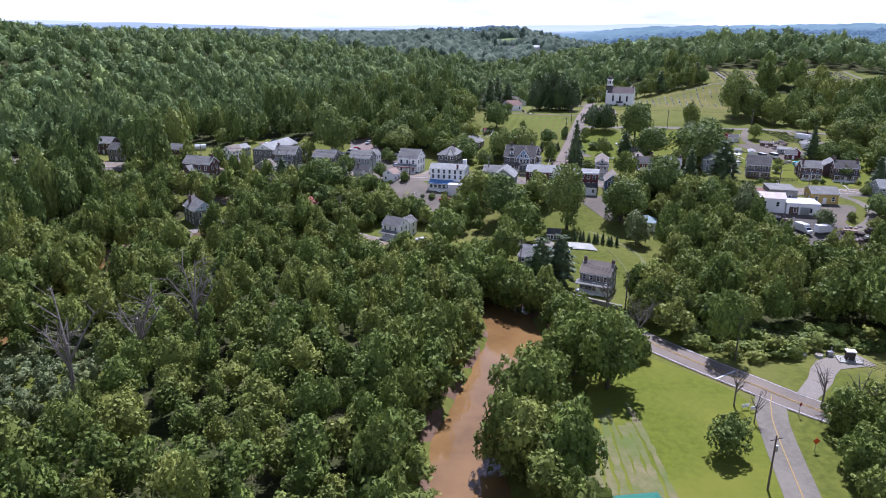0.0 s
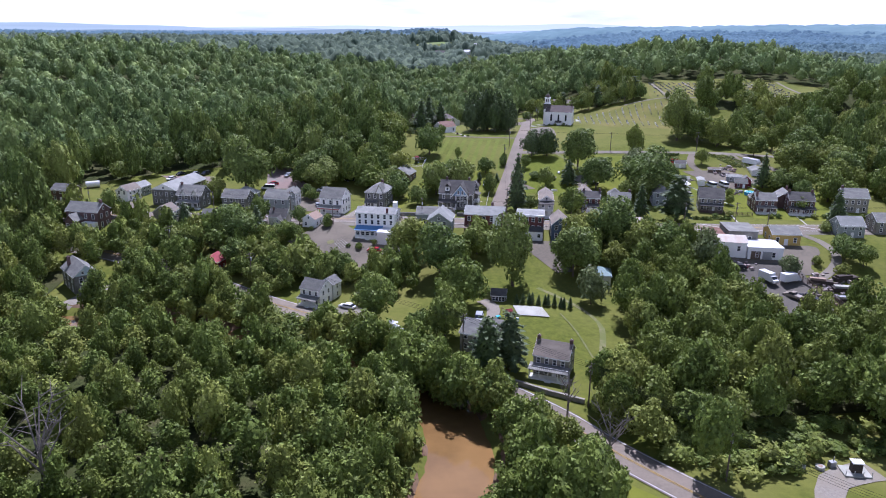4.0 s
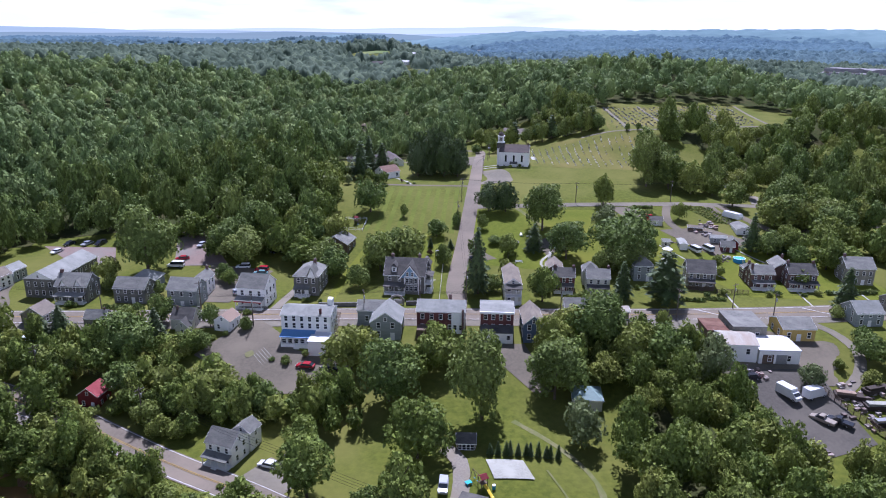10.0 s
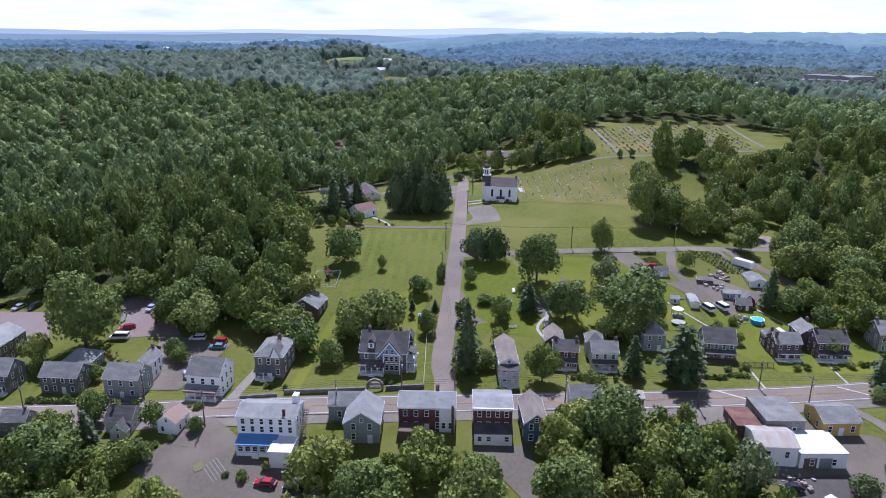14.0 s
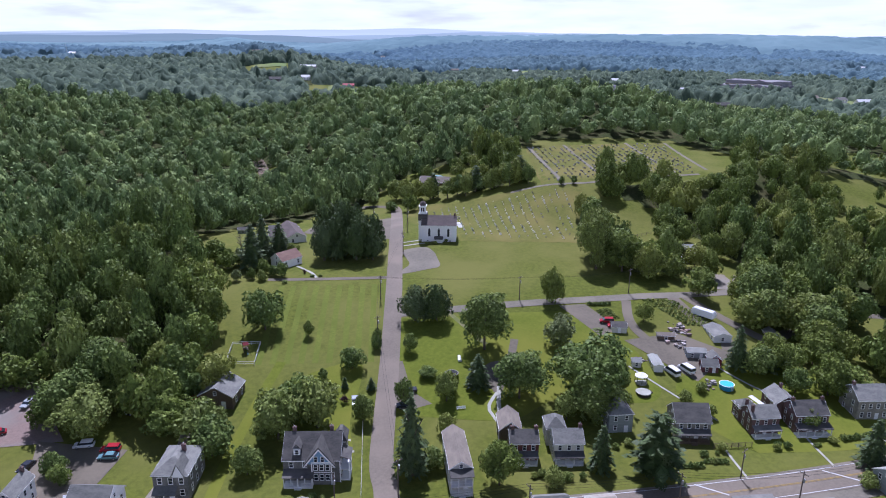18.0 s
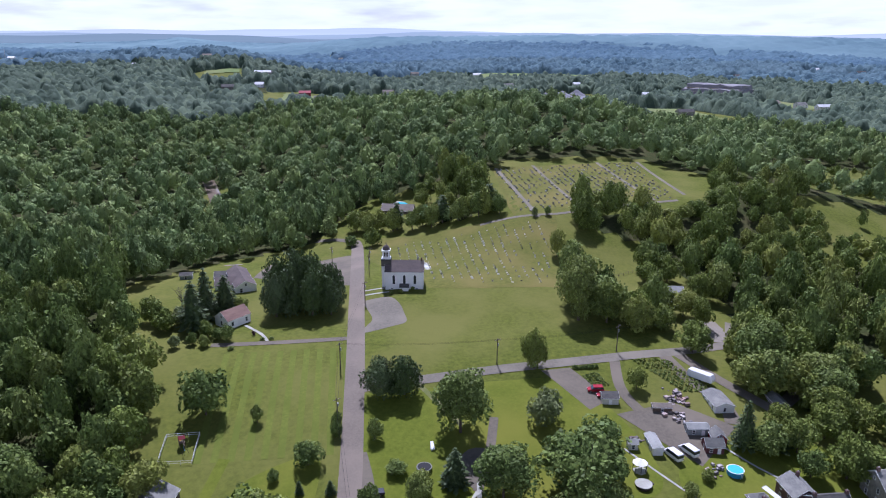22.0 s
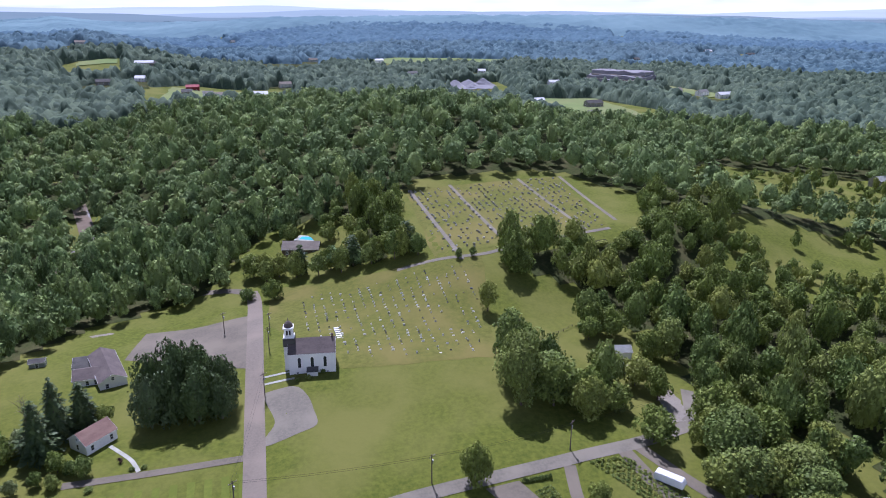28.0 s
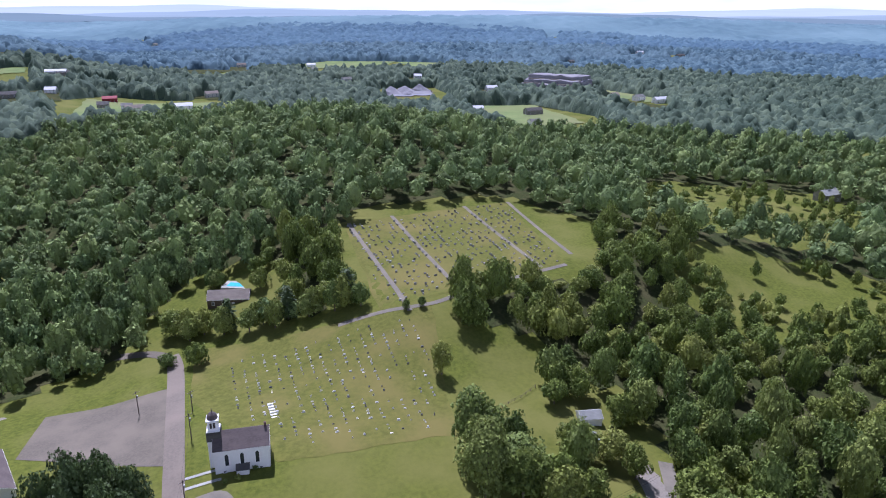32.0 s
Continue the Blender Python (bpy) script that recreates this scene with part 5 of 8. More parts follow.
for x, y, h, r in ((12.5, 188.7, 7.3, 3.3), (89.4, 224.3, 12.8, 6.0), (68.4, 244.4, 7.1, 2.4), (-37.7, 269.4, 9.1, 3.4), (-24.1, 264.6, 7.0, 2.9), (-14.5, 261.4, 4.1, 1.8), (25.7, 297.7, 14.5, 6.4), (35.5, 299.1, 14.3, 6.4), (48.9, 321.3, 7.0, 3.8), (57.7, 328.8, 5.0, 1.7), (47.9, 302.6, 4.2, 2.3), (17.6, 286.9, 7.8, 3.7), (27.1, 348.4, 14.0, 6.4), (39.4, 340.9, 5.6, 1.7), (10.0, 295.9, 10.7, 5.5), (105.0, 281.2, 11.6, 7.7), (58.7, 276.4, 5.7, 3.0), (36.6, 380.2, 1.2, 1.2), (180.3, 447.7, 4.8, 1.5), (186.1, 445.8, 4.5, 1.7), (137.5, 536.4, 9.4, 3.4), (44.5, 93.5, 7.6, 3.3),):
    tree(x, y, h, r, "dark")
for x, y, h, r in ((55.4, 138.5, 3.2, 3.7), (40.0, 318.9, 3.4, 1.5), (32.5, 302.9, 12.6, 6.6), (26.6, 304.5, 8.8, 5.5), (47.0, 298.3, 8.0, 2.8), (58.8, 302.2, 8.2, 2.5), (68.2, 311.7, 3.3, 2.8), (159.8, 286.4, 9.4, 4.8), (58.7, 332.4, 4.9, 1.5), (66.8, 324.6, 6.2, 2.4), (8.3, 302.3, 11.4, 5.9), (74.0, 273.4, 5.9, 3.2),):
    tree(x, y, h, r, "dark")
for x, y, h, r in ((59.4, 202.6, 11.2, 4.9), (97.4, 217.7, 14.4, 5.2), (111.6, 315.0, 11.1, 5.4),):
    tree(x, y, h, r, "pale")
for x, y, h, r in ((51.9, 310.5, 3.8, 1.3), (45.1, 312.9, 3.7, 1.1), (80.1, 303.0, 10.4, 3.5), (53.3, 275.3, 21.7, 3.9), (95.6, 263.7, 12.3, 3.0), (155.6, 289.8, 14.2, 3.3), (27.0, 399.4, 17.6, 4.9), (37.9, 408.6, 15, 4.8), (172.2, 374.3, 9.1, 2.7), (31.6, 407.2, 19, 4.4),):
    tree(x, y, h, r, "spruce")
for x, y, h, r in ((43.9, 307.0, 2.6, 1.2),):
    tree(x, y, h, r, "plum")
for x, y, h, r in ((106.2, 257.7, 16.6, 6.4), (163.8, 288.1, 6.0, 5.5), (24.9, 165.4, 14.5, 4.4), (30.4, 168.4, 14, 4.4),):
    tree(x, y, h, r, "pine")
for i in range(11):
    tree(38.5 + i * 1.35 + 0.3 * (i % 3), 200.6 - i * 0.28, 3.0 + 0.5 * (i % 4) / 2, 0.75, "spruce")
for k in range(13):
    tree(114.5 + k * 4.6 + 1.2 * (k % 3), 500.5 - k * 3.1 + 3.5 * (k % 2), 10.5 + 1.3 * ((k * 5) % 4), 3.9 + 0.5 * (k % 3), ("dark", "broad", "dark", "pine")[k % 4])
for x, y, h, r, kind in ((73.1, 340.8, 12.5, 5.0, "full pine"), (79.8, 339.2, 13, 5.3, "full pine"), (102.5, 486, 6, 3.2, "dark"), (116.5, 506, 12, 5.2, "broad"), (136, 539, 9, 3.6, "dark"), (150, 517, 10, 4.6, "broad"), (126, 508, 5, 2.6, "dark"), (154, 530, 9, 4.0, "broad"), (83, 262, 5, 2.4, "dark"), (97.5, 284, 8, 3.4, "dark"), (116, 292, 9, 4.0, "dark"), (122.5, 303, 8, 4.0, "dark"), (119.6, 296.5, 6, 3.0, "dark"), (131.5, 281, 4, 2.0, "dark"), (134, 274, 3.6, 1.9, "broad"), (164, 276, 8, 3.8, "dark"), (168, 284, 10, 4.6, "broad"), (170, 292, 9, 4.2, "broad"), (70, 300, 9, 3.2, "dark"), (72, 304, 6, 2.8, "broad"), (139, 284, 3, 1.6, "dark"), (66, 288, 5.5, 2.6, "broad"), (12, 322, 12, 5.6, "broad"), (4, 320, 11, 5.2, "dark"), (0, 330, 13, 6.0, "broad"), (-24, 300, 6, 3.0, "dark"), (-22, 296, 5, 2.6, "broad"), (-43, 291, 5, 2.6, "dark"), (-58, 298, 6, 2.8, "broad"), (-60, 304, 9, 4.2, "broad")):
    tree(x, y, h, r, kind)
for x, y, h, r, kind in ((25.8, 388.0, 4.4, 1.8, "dark"), (29.1, 385.2, 4.2, 1.9, "dark"), (30.6, 391.4, 6.6, 3.0, "broad"), (36.2, 386.9, 5.8, 2.6, "dark"), (33.6, 389.0, 4.2, 2.0, "dark"), (20.4, 387.3, 4.5, 1.9, "pale"), (44.6, 388.2, 1.8, 0.9, "plum"), (46.8, 383.6, 1.0, 0.8, "dark"), (49.6, 383.0, 1.0, 0.8, "dark"), (42.5, 409.5, 6.0, 3.0, "broad"), (18.0, 402.7, 8.0, 4.0, "broad"), (22.1, 405.2, 7.0, 3.4, "pale"), (13.8, 411.0, 10.0, 5.0, "broad"), (56, 407, 21, 5.4, "full pine"), (62, 410, 22, 6.0, "full pine"), (68, 405, 21, 5.6, "full pine"), (74, 402, 18, 5.0, "full pine"), (60, 401, 20, 5.6, "full pine"), (66, 398, 19, 5.8, "full pine"), (72, 396, 15, 4.6, "full pine"), (54, 401, 17, 5.4, "full pine"), (63, 405, 23, 5.6, "full pine"), (70, 409, 18, 5.8, "full pine"), (9.5, 174, 13, 5.5, "broad"), (12.5, 167, 12, 5, "dark"), (0, 181, 12, 5.5, "broad"), (17, 158, 11, 4.5, "broad"), (24, 152, 10, 4.2, "dark"), (7.0, 164.0, 17, 6.4, "broad"), (4.6, 150, 11, 4.8, "dark"), (1.5, 157, 12, 4.6, "broad"), (200, 316, 15, 6.6, "broad"), (187, 303, 13, 6.0, "broad"), (212, 305, 14, 6.5, "broad"), (199, 300, 13, 5.5, "dark"), (224, 318, 13, 6, "broad"), (186, 290, 12, 5.5, "broad"), (157.4, 245.6, 13, 3.6, "spruce"), (142.6, 218.4, 8, 4.6, "dark"), (121.8, 212.8, 6.5, 3.2, "pale"), (137, 211, 4, 2.4, "broad"), (146, 226, 5, 2.4, "dark"), (133, 217, 3, 1.8, "broad"), (150, 240, 4, 2.2, "dark"), (145.5, 214, 7, 3.4, "broad")):
    tree(x, y, h, r, kind)
# lone trees between the side lane and the drive under the woods
for x, y, h, r in ((186.6, 324, 12.5, 5.2), (183.6, 315, 13, 5.6), (181.8, 306, 13.5, 6.0), (188.5, 296.5, 12, 5.6), (202, 304, 11, 5.0), (213, 306, 12, 5.4), (196, 318, 12, 5.2), (180, 286, 11, 5.2), (191, 286, 10, 4.8)):
    tree(x, y, h, r, "broad")
# hedgerow trees and shrubs between the creek road and the inn's yard
for x, y, h, r, kind in ((-26.4, 222.6, 4.4, 2.8, "broad"), (-30.5, 224.6, 5.2, 2.9, "broad"), (-34.0, 229.0, 6.4, 3.4, "dark"), (-38.5, 233.6, 6.8, 3.4, "broad"), (-42.0, 233.8, 3.2, 2.2, "broad"), (-47.0, 234.4, 2.2, 1.8, "dark"), (-53.6, 236.4, 3.4, 2.6, "broad"), (-58.5, 241.8, 7.5, 4.0, "broad"), (-21.2, 230.2, 8.6, 4.4, "dark"), (-15.0, 229.2, 8.0, 4.2, "broad"), (-8.0, 228.0, 8.4, 4.2, "dark"), (-27.5, 231.5, 8.6, 4.4, "broad"), (-41.0, 240.0, 9.0, 4.6, "dark"), (-57.0, 249.6, 10, 5.0, "broad"),
                         (-62.3, 265.8, 9.5, 3.4, "spruce"), (-66.0, 263.5, 8.5, 3.2, "spruce"), (-37.8, 262.0, 8.5, 2.6, "spruce"), (-44.0, 261.0, 10.5, 4.6, "broad"), (-34.5, 252.4, 7.0, 3.8, "broad"), (-25.3, 254.0, 6.0, 2.8, "dark"), (-14.3, 262.0, 3.4, 1.5, "dark"), (6.0, 229.0, 9.0, 4.6, "broad"), (0.4, 213.5, 8.5, 4.2, "broad")):
    tree(x, y, h, r, kind)
# trees between the creek, the meadow and the low road, and by the stone house
for x, y, h, r in ((31, 116, 14, 5.0), (25.5, 120, 14, 5.2), (36.5, 128, 9, 3.8), (27, 131, 12, 5.0), (33.5, 137.5, 7.5, 3.2), (26.5, 142, 10, 4.4), (46.5, 146, 10.5, 4.2), (50, 153, 13, 5.0), (88, 147.5, 9, 4.6), (97.5, 147.5, 9, 4.6), (55, 146, 12, 4.8), (14, 162.5, 16, 5.6), (18.5, 156.5, 14, 5.2), (24, 151.5, 12, 4.8)):
    tree(x, y, h, r, "broad")
# the wood's edge along the mown lawn
for x, y, h, r in ((10.6, 368, 16, 6.4), (10.2, 354, 17, 6.8), (4.0, 382, 14, 5.8), (7.6, 338.5, 14, 6.0), (5.6, 327.5, 12, 5.4), (4.5, 361, 18, 7.0)):
    tree(x, y, h, r, "broad")
# clipped shrubs before the house fronts
srng = random.Random(12)
for x, y in ((-66, 285.5), (-50, 282.5), (-34, 276.5), (-14, 271.5), (2, 278), (31, 274.5), (62, 262.5), (80, 267), (90, 264), (108, 270.5), (124, 262), (142, 258.8), (154, 256), (175, 255.5), (-15, 203.5), (38, 157.5), (100.5, 401.5), (-24, 259), (6, 247), (-4, 246)):
    for k in range(3):
        h = srng.uniform(0.9, 2.2)
        tree(x + srng.uniform(-5, 5), y + srng.uniform(-1.6, 0.6), h, h * srng.uniform(0.5, 0.75), srng.choice(("dark", "broad", "dark")))

# ---- houses ----
WINDOW_MESHES = {}


def window_meshes(w, h):
    """Frame with sash bar and sill, and pane, for a window of that size."""
    if (w, h) not in WINDOW_MESHES:
        f = 0.11
        xs, zs = (-w / 2 - f, -w / 2, w / 2, w / 2 + f), (-h / 2 - f, -h / 2, -0.035, 0.035, h / 2, h / 2 + f)
        bm = bmesh.new()
        grid_ = [[bm.verts.new((x, -0.07, z)) for x in xs] for z in zs]
        for r in range(5):
            for c in range(3):
                if not (c == 1 and r in (1, 3)):
                    bm.faces.new((grid_[r][c], grid_[r][c + 1], grid_[r + 1][c + 1], grid_[r + 1][c]))
        out = bmesh.ops.extrude_face_region(bm, geom=list(bm.faces))
        for v in out["geom"]:
            if isinstance(v, bmesh.types.BMVert):
                v.co.y = 0.02
        for v in bm.verts:
            if v.co.z < -h / 2 - f * 0.9 and v.co.y < 0:
                v.co.y -= 0.06
        bmesh.ops.recalc_face_normals(bm, faces=bm.faces)
        frame_mesh, pane_mesh = bpy.data.meshes.new("window"), bpy.data.meshes.new("pane")
        bm.to_mesh(frame_mesh)
        bm.free()
        bm = boxed((-w / 2, w / 2, -0.02, 0.015, -h / 2, h / 2))
        bmesh.ops.recalc_face_normals(bm, faces=bm.faces)
        bm.to_mesh(pane_mesh)
        bm.free()
        frame_mesh.materials.append(TRIM), pane_mesh.materials.append(GLASS)
        WINDOW_MESHES[w, h] = frame_mesh, pane_mesh
    return WINDOW_MESHES[w, h]


def window(parent, x, y, z, w, h, face, frame_mat=None):
    """A window on the wall that looks to -y (front), +y (back), -x (left) or +x (right), at its middle."""
    fm, pm = window_meshes(w, h)
    ob, pane = new("window", fm), new("pane", pm)
    ob.parent, pane.parent = parent, ob
    ob.matrix_local = pose(x, y, z, 0, 0, {"front": 0, "right": 90, "back": 180, "left": -90}[face])
    return ob


def gable_roof(w, d, h, rise, ridge, over=0.35, thick=0.16):
    """Two slopes over a plan w by d whose eaves stand at h."""
    bm = bmesh.new()
    half = (d if ridge == "x" else w) / 2
    drop = rise / half * over
    line = [(-half - over, h - drop), (0, h + rise), (half + over, h - drop), (half + over, h - drop + thick), (0, h + rise + thick * 1.2), (-half - over, h - drop + thick)]
    if ridge == "x":
        prism(bm, [(p + d / 2, q) for p, q in line], "x", -w / 2 - over, w / 2 + over)
    else:
        prism(bm, line, "y", -over, d + over)
    return bm


def hip_roof(w, d, h, rise, over=0.35, top=0.35, thick=0.16):
    bm = bmesh.new()
    x, y0, y1 = w / 2 + over, -over, d + over
    r = max(0.0, (w - d) / 2 + top) if w >= d else top
    q = 0.0 if w >= d else (d - w) / 2 + top
    low = [bm.verts.new(p) for p in ((-x, y0, h), (x, y0, h), (x, y1, h), (-x, y1, h))]
    eave = [bm.verts.new((v.co.x, v.co.y, h + thick)) for v in low]
    peak = [bm.verts.new(p) for p in ((-r, d / 2 - q, h + rise), (r, d / 2 - q, h + rise), (r, d / 2 + q, h + rise), (-r, d / 2 + q, h + rise))]
    bm.faces.new(low[::-1])
    for i in range(4):
        j = (i + 1) % 4
        bm.faces.new((low[i], low[j], eave[j], eave[i]))
        bm.faces.new((eave[i], eave[j], peak[j], peak[i]))
    bm.faces.new(peak)
    bmesh.ops.remove_doubles(bm, verts=bm.verts, dist=0.01)
    return bm


def body(w, d, h, rise, ridge, foot=2.0):
    bm = bmesh.new()
    if ridge == "x":
        prism(bm, [(0, -foot), (d, -foot), (d, h), (d / 2, h + rise), (0, h)], "x", -w / 2, w / 2)
    elif ridge == "y":
        prism(bm, [(-w / 2, -foot), (w / 2, -foot), (w / 2, h), (0, h + rise), (-w / 2, h)], "y", 0, d)
    else:
        box(bm, -w / 2, w / 2, 0, d, -foot, h)
    return bm


def chimney(parent, x, y, top, material=None, s=0.42):
    ob = part("chimney", boxed((x - s, x + s, y - s * 0.8, y + s * 0.8, top - 3.2, top), (x - s - 0.08, x + s + 0.08, y - s * 0.8 - 0.08, y + s * 0.8 + 0.08, top - 0.25, top - 0.08)), material or BRICK, parent)
    part("chimney_pot", tube(bmesh.new(), (x, y, top), (x, y, top + 0.35), 0.16, 0.13, 8), CONCRETE, ob)
    return ob


def rows_of_windows(ob, face, span, at, cols, levels, frame_mat, w=0.85, h=1.45, skip=()):
    lo, hi = span
    for r, z in enumerate(levels):
        for c in range(cols):
            if (r, c) in skip:
                continue
            s = lo + (hi - lo) * (c + 0.5) / cols
            x, y = (s, at) if face in ("front", "back") else (at, s)
            window(ob, x, y, z, w, h, face, frame_mat)


def door(ob, x, y, z=0.0, face="front", material=None, w=0.95, h=2.05):
    dd = part("door", boxed((-w / 2, w / 2, -0.05, 0.03, 0, h), (-w / 2 - 0.1, -w / 2, -0.07, 0.03, 0, h + 0.1), (w / 2, w / 2 + 0.1, -0.07, 0.03, 0, h + 0.1), (-w / 2, w / 2, -0.07, 0.03, h, h + 0.1)), material or TRIM, ob)
    dd.matrix_local = pose(x, y, z, 0, 0, {"front": 0, "right": 90, "back": 180, "left": -90}[face])
    part("handle", boxed((w * 0.3, w * 0.36, -0.11, -0.05, 0.95, 1.07)), STEEL, dd)
    return dd


def porch(ob, x0, x1, depth, high, roof_mat, post_mat, posts=4, rail=True, floor=0.5, level=0.0):
    """A porch before the front wall: deck, posts, rail and a lean-to roof."""
    pp = part("porch", boxed((x0, x1, -depth, 0, -1.5, level + floor), ((x0 + x1) / 2 - 0.8, (x0 + x1) / 2 + 0.8, -depth - 0.6, -depth, -1.5, level + floor * 0.5)), post_mat, ob)
    bm = bmesh.new()
    prism(bm, [(0.0, level + high + 0.75), (-depth - 0.35, level + high), (-depth - 0.35, level + high + 0.16), (0.0, level + high + 0.93)], "x", x0 - 0.25, x1 + 0.25)
    part("porch_roof", bm, roof_mat, pp)
    for i in range(posts):
        x = x0 + 0.1 + (x1 - x0 - 0.2) * i / (posts - 1)
        part("post", boxed((x - 0.09, x + 0.09, -depth, -depth + 0.18, level + floor, level + high)), post_mat, pp)
    for lo, hi in ((x0, (x0 + x1) / 2 - 0.8), ((x0 + x1) / 2 + 0.8, x1)) if rail else ():
        if hi - lo > 0.5:
            z = level + floor
            bm = boxed((lo, hi, -depth + 0.05, -depth + 0.11, z + 0.8, z + 0.88), (lo, hi, -depth + 0.05, -depth + 0.11, z + 0.08, z + 0.14))
            for i in range(int((hi - lo) / 0.3)):
                box(bm, lo + 0.3 * i, lo + 0.3 * i + 0.05, -depth + 0.06, -depth + 0.1, z + 0.1, z + 0.84)
            part("railing", bm, post_mat, pp)
    return pp


def house(label, left, right, d, h, rise, ridge, wall, roof, cols=3, side=2, levels=(1.7, 4.5), trim=None, chimneys=(), front_door=True, gable_window=True, faces=("front", "left", "right"), name="house", roof_over=0.25, skip=(), top=0.35, size=1.0):
    """A house from its front wall's two lower corners, as one sees them from the street or yard; the walls go back d metres."""
    trim = trim or TRIM
    (ax, ay), (bx, by) = left, right
    w, turn = math.hypot(bx - ax, by - ay), math.degrees(math.atan2(by - ay, bx - ax))
    n = (-(by - ay) / w * d, (bx - ax) / w * d)
    base = min(float(ground_at(px, py)) for px, py in (left, right, (ax + n[0], ay + n[1]), (bx + n[0], by + n[1]), ((ax + bx) / 2, (ay + by) / 2)))
    front = float(ground_at((ax + bx) / 2, (ay + by) / 2))
    ob = thing(name, (ax + bx) / 2, (ay + by) / 2, turn, label, "house" if name == "house" else name.replace("_", " "), z=max(base, front - 0.8))
    part("wall", body(w, d, h, rise, ridge), wall, ob)
    part("roof", hip_roof(w, d, h, rise, roof_over, top) if ridge == "hip" else boxed((-w / 2 - 0.15, w / 2 + 0.15, -0.15, d + 0.15, h, h + 0.3)) if ridge == "flat" else gable_roof(w, d, h, rise, ridge, roof_over), roof, ob)
    if ridge != "flat" and base < 40 and math.hypot((ax + bx) / 2, (ay + by) / 2) < 620:
        o, z = roof_over, h - (rise / (d / 2 if ridge == "x" else w / 2) * roof_over if ridge != "hip" else 0)
        edges = [] if ridge == "y" else [(-w / 2 - o, w / 2 + o, -o - 0.05, -o, z - 0.12, z + 0.1), (-w / 2 - o, w / 2 + o, d + o, d + o + 0.05, z - 0.12, z + 0.1)]
        edges += [] if ridge == "x" else [(-w / 2 - o - 0.05, -w / 2 - o, -o, d + o, z - 0.12, z + 0.1), (w / 2 + o, w / 2 + o + 0.05, -o, d + o, z - 0.12, z + 0.1)]
        for e in edges:
            part("gutter", boxed(e), trim, ob)
        if ridge != "hip":
            for at in ((-w / 2 - o - 0.04, w / 2 + o) if ridge == "x" else (-o - 0.04, d + o)):
                half, mid = (d / 2 + o, d / 2) if ridge == "x" else (w / 2 + o, 0)
                part("bargeboard", prism(bmesh.new(), [(mid - half, z - 0.1), (mid, h + rise - 0.1), (mid + half, z - 0.1), (mid + half, z + 0.14), (mid, h + rise + 0.17), (mid - half, z + 0.14)], ridge, at, at + 0.04), trim, ob)
    skip = set(skip) | ({(0, cols // 2)} if front_door else set())
    if "front" in faces:
        rows_of_windows(ob, "front", (-w / 2 + 0.3, w / 2 - 0.3), 0, cols, levels, trim, skip=skip)
    if front_door:
        door(ob, -w / 2 + 0.3 + (w - 0.6) * (cols // 2 + 0.5) / cols, 0)
    for f, x in (("left", -w / 2), ("right", w / 2)):
        if f in faces:
            rows_of_windows(ob, f, (0.5, d - 0.5), x, side, levels, trim)
            if ridge == "x" and rise > 2 and gable_window:
                window(ob, x, d / 2, h + rise * 0.3, 0.6, 0.8, f, trim)
    if ridge == "y" and rise > 1.6 and gable_window:
        window(ob, 0, 0, h + rise * 0.3, 0.7, 0.95, "front", trim)
    for cx, cy in chimneys:
        chimney(ob, cx * w / 2, cy * d, h + rise + 1.1)
    ob.scale = (size, size, size)
    return ob

# ---- houses beyond the street, from the hall to the far right ----
h1 = house("dark stone house with steep front gables and slate roof", (-71.5, 290.3), (-61.3, 287.8), 8, 5.6, 3.2, "x", DARKSTONE, SLATE, 4, 2, chimneys=((-0.85, 0.5),), size=0.92)
for gx_ in (-2.4, 2.4):
    g_ = part("front_gable", prism(bmesh.new(), [(gx_ - 1.1, 5.4), (gx_ + 1.1, 5.4), (gx_, 7.6)], "y", -0.1, 3), WHITE, h1, "small white front gable")
    part("gable_roof", prism(bmesh.new(), [(gx_ - 1.35, 5.3), (gx_, 7.7), (gx_ + 1.35, 5.3), (gx_ + 1.35, 5.5), (gx_, 7.95), (gx_ - 1.35, 5.5)], "y", -0.3, 3.2), SLATE, g_)
porch(h1, -4.6, 4.6, 2.0, 2.7, SLATE, TRIM, 5)
hall = house("long dark stone hall with pale roof and white gable", (-82.0, 296.4), (-71.8, 293.4), 25, 6.6, 2.6, "y", DARKSTONE, PALEROOF, 4, 9, (1.8, 4.8), name="hall", front_door=False, gable_window=False, size=0.9)
part("pediment", prism(bmesh.new(), [(-5.3, 6.6), (5.3, 6.6), (0, 9.15)], "y", -0.06, -0.01), WHITE, hall, "white boarded gable")
window(hall, 0, -0.06, 7.5, 0.7, 0.8, "front", TRIM)
house("low dark stone house with slate roof behind a hedge", (-54.7, 287.1), (-44.4, 284.0), 7.5, 5.2, 2.6, "x", DARKSTONE, SLATE, 4, 2, (1.6, 4.2), size=0.9)
house("pale hip-roofed outbuilding behind the stone house", (-52, 297), (-44.5, 295), 7, 3.2, 2.6, "hip", GREYSIDE, PALEROOF, 2, 1, (1.6,))
house("blue-grey sided house with double windows", (-38.5, 281.2), (-29.1, 278.3), 8, 6.0, 2.8, "x", GREYSIDE, SLATE, 3, 2, (1.8, 4.6), size=0.9)
house("white-gabled rear wing of the grey house", (-32.4, 286.8), (-28.2, 285.6), 9, 6.0, 2.2, "y", WHITE, SLATE, 1, 3, (1.8, 4.4), chimneys=((0.1, 0.9),), size=0.88)
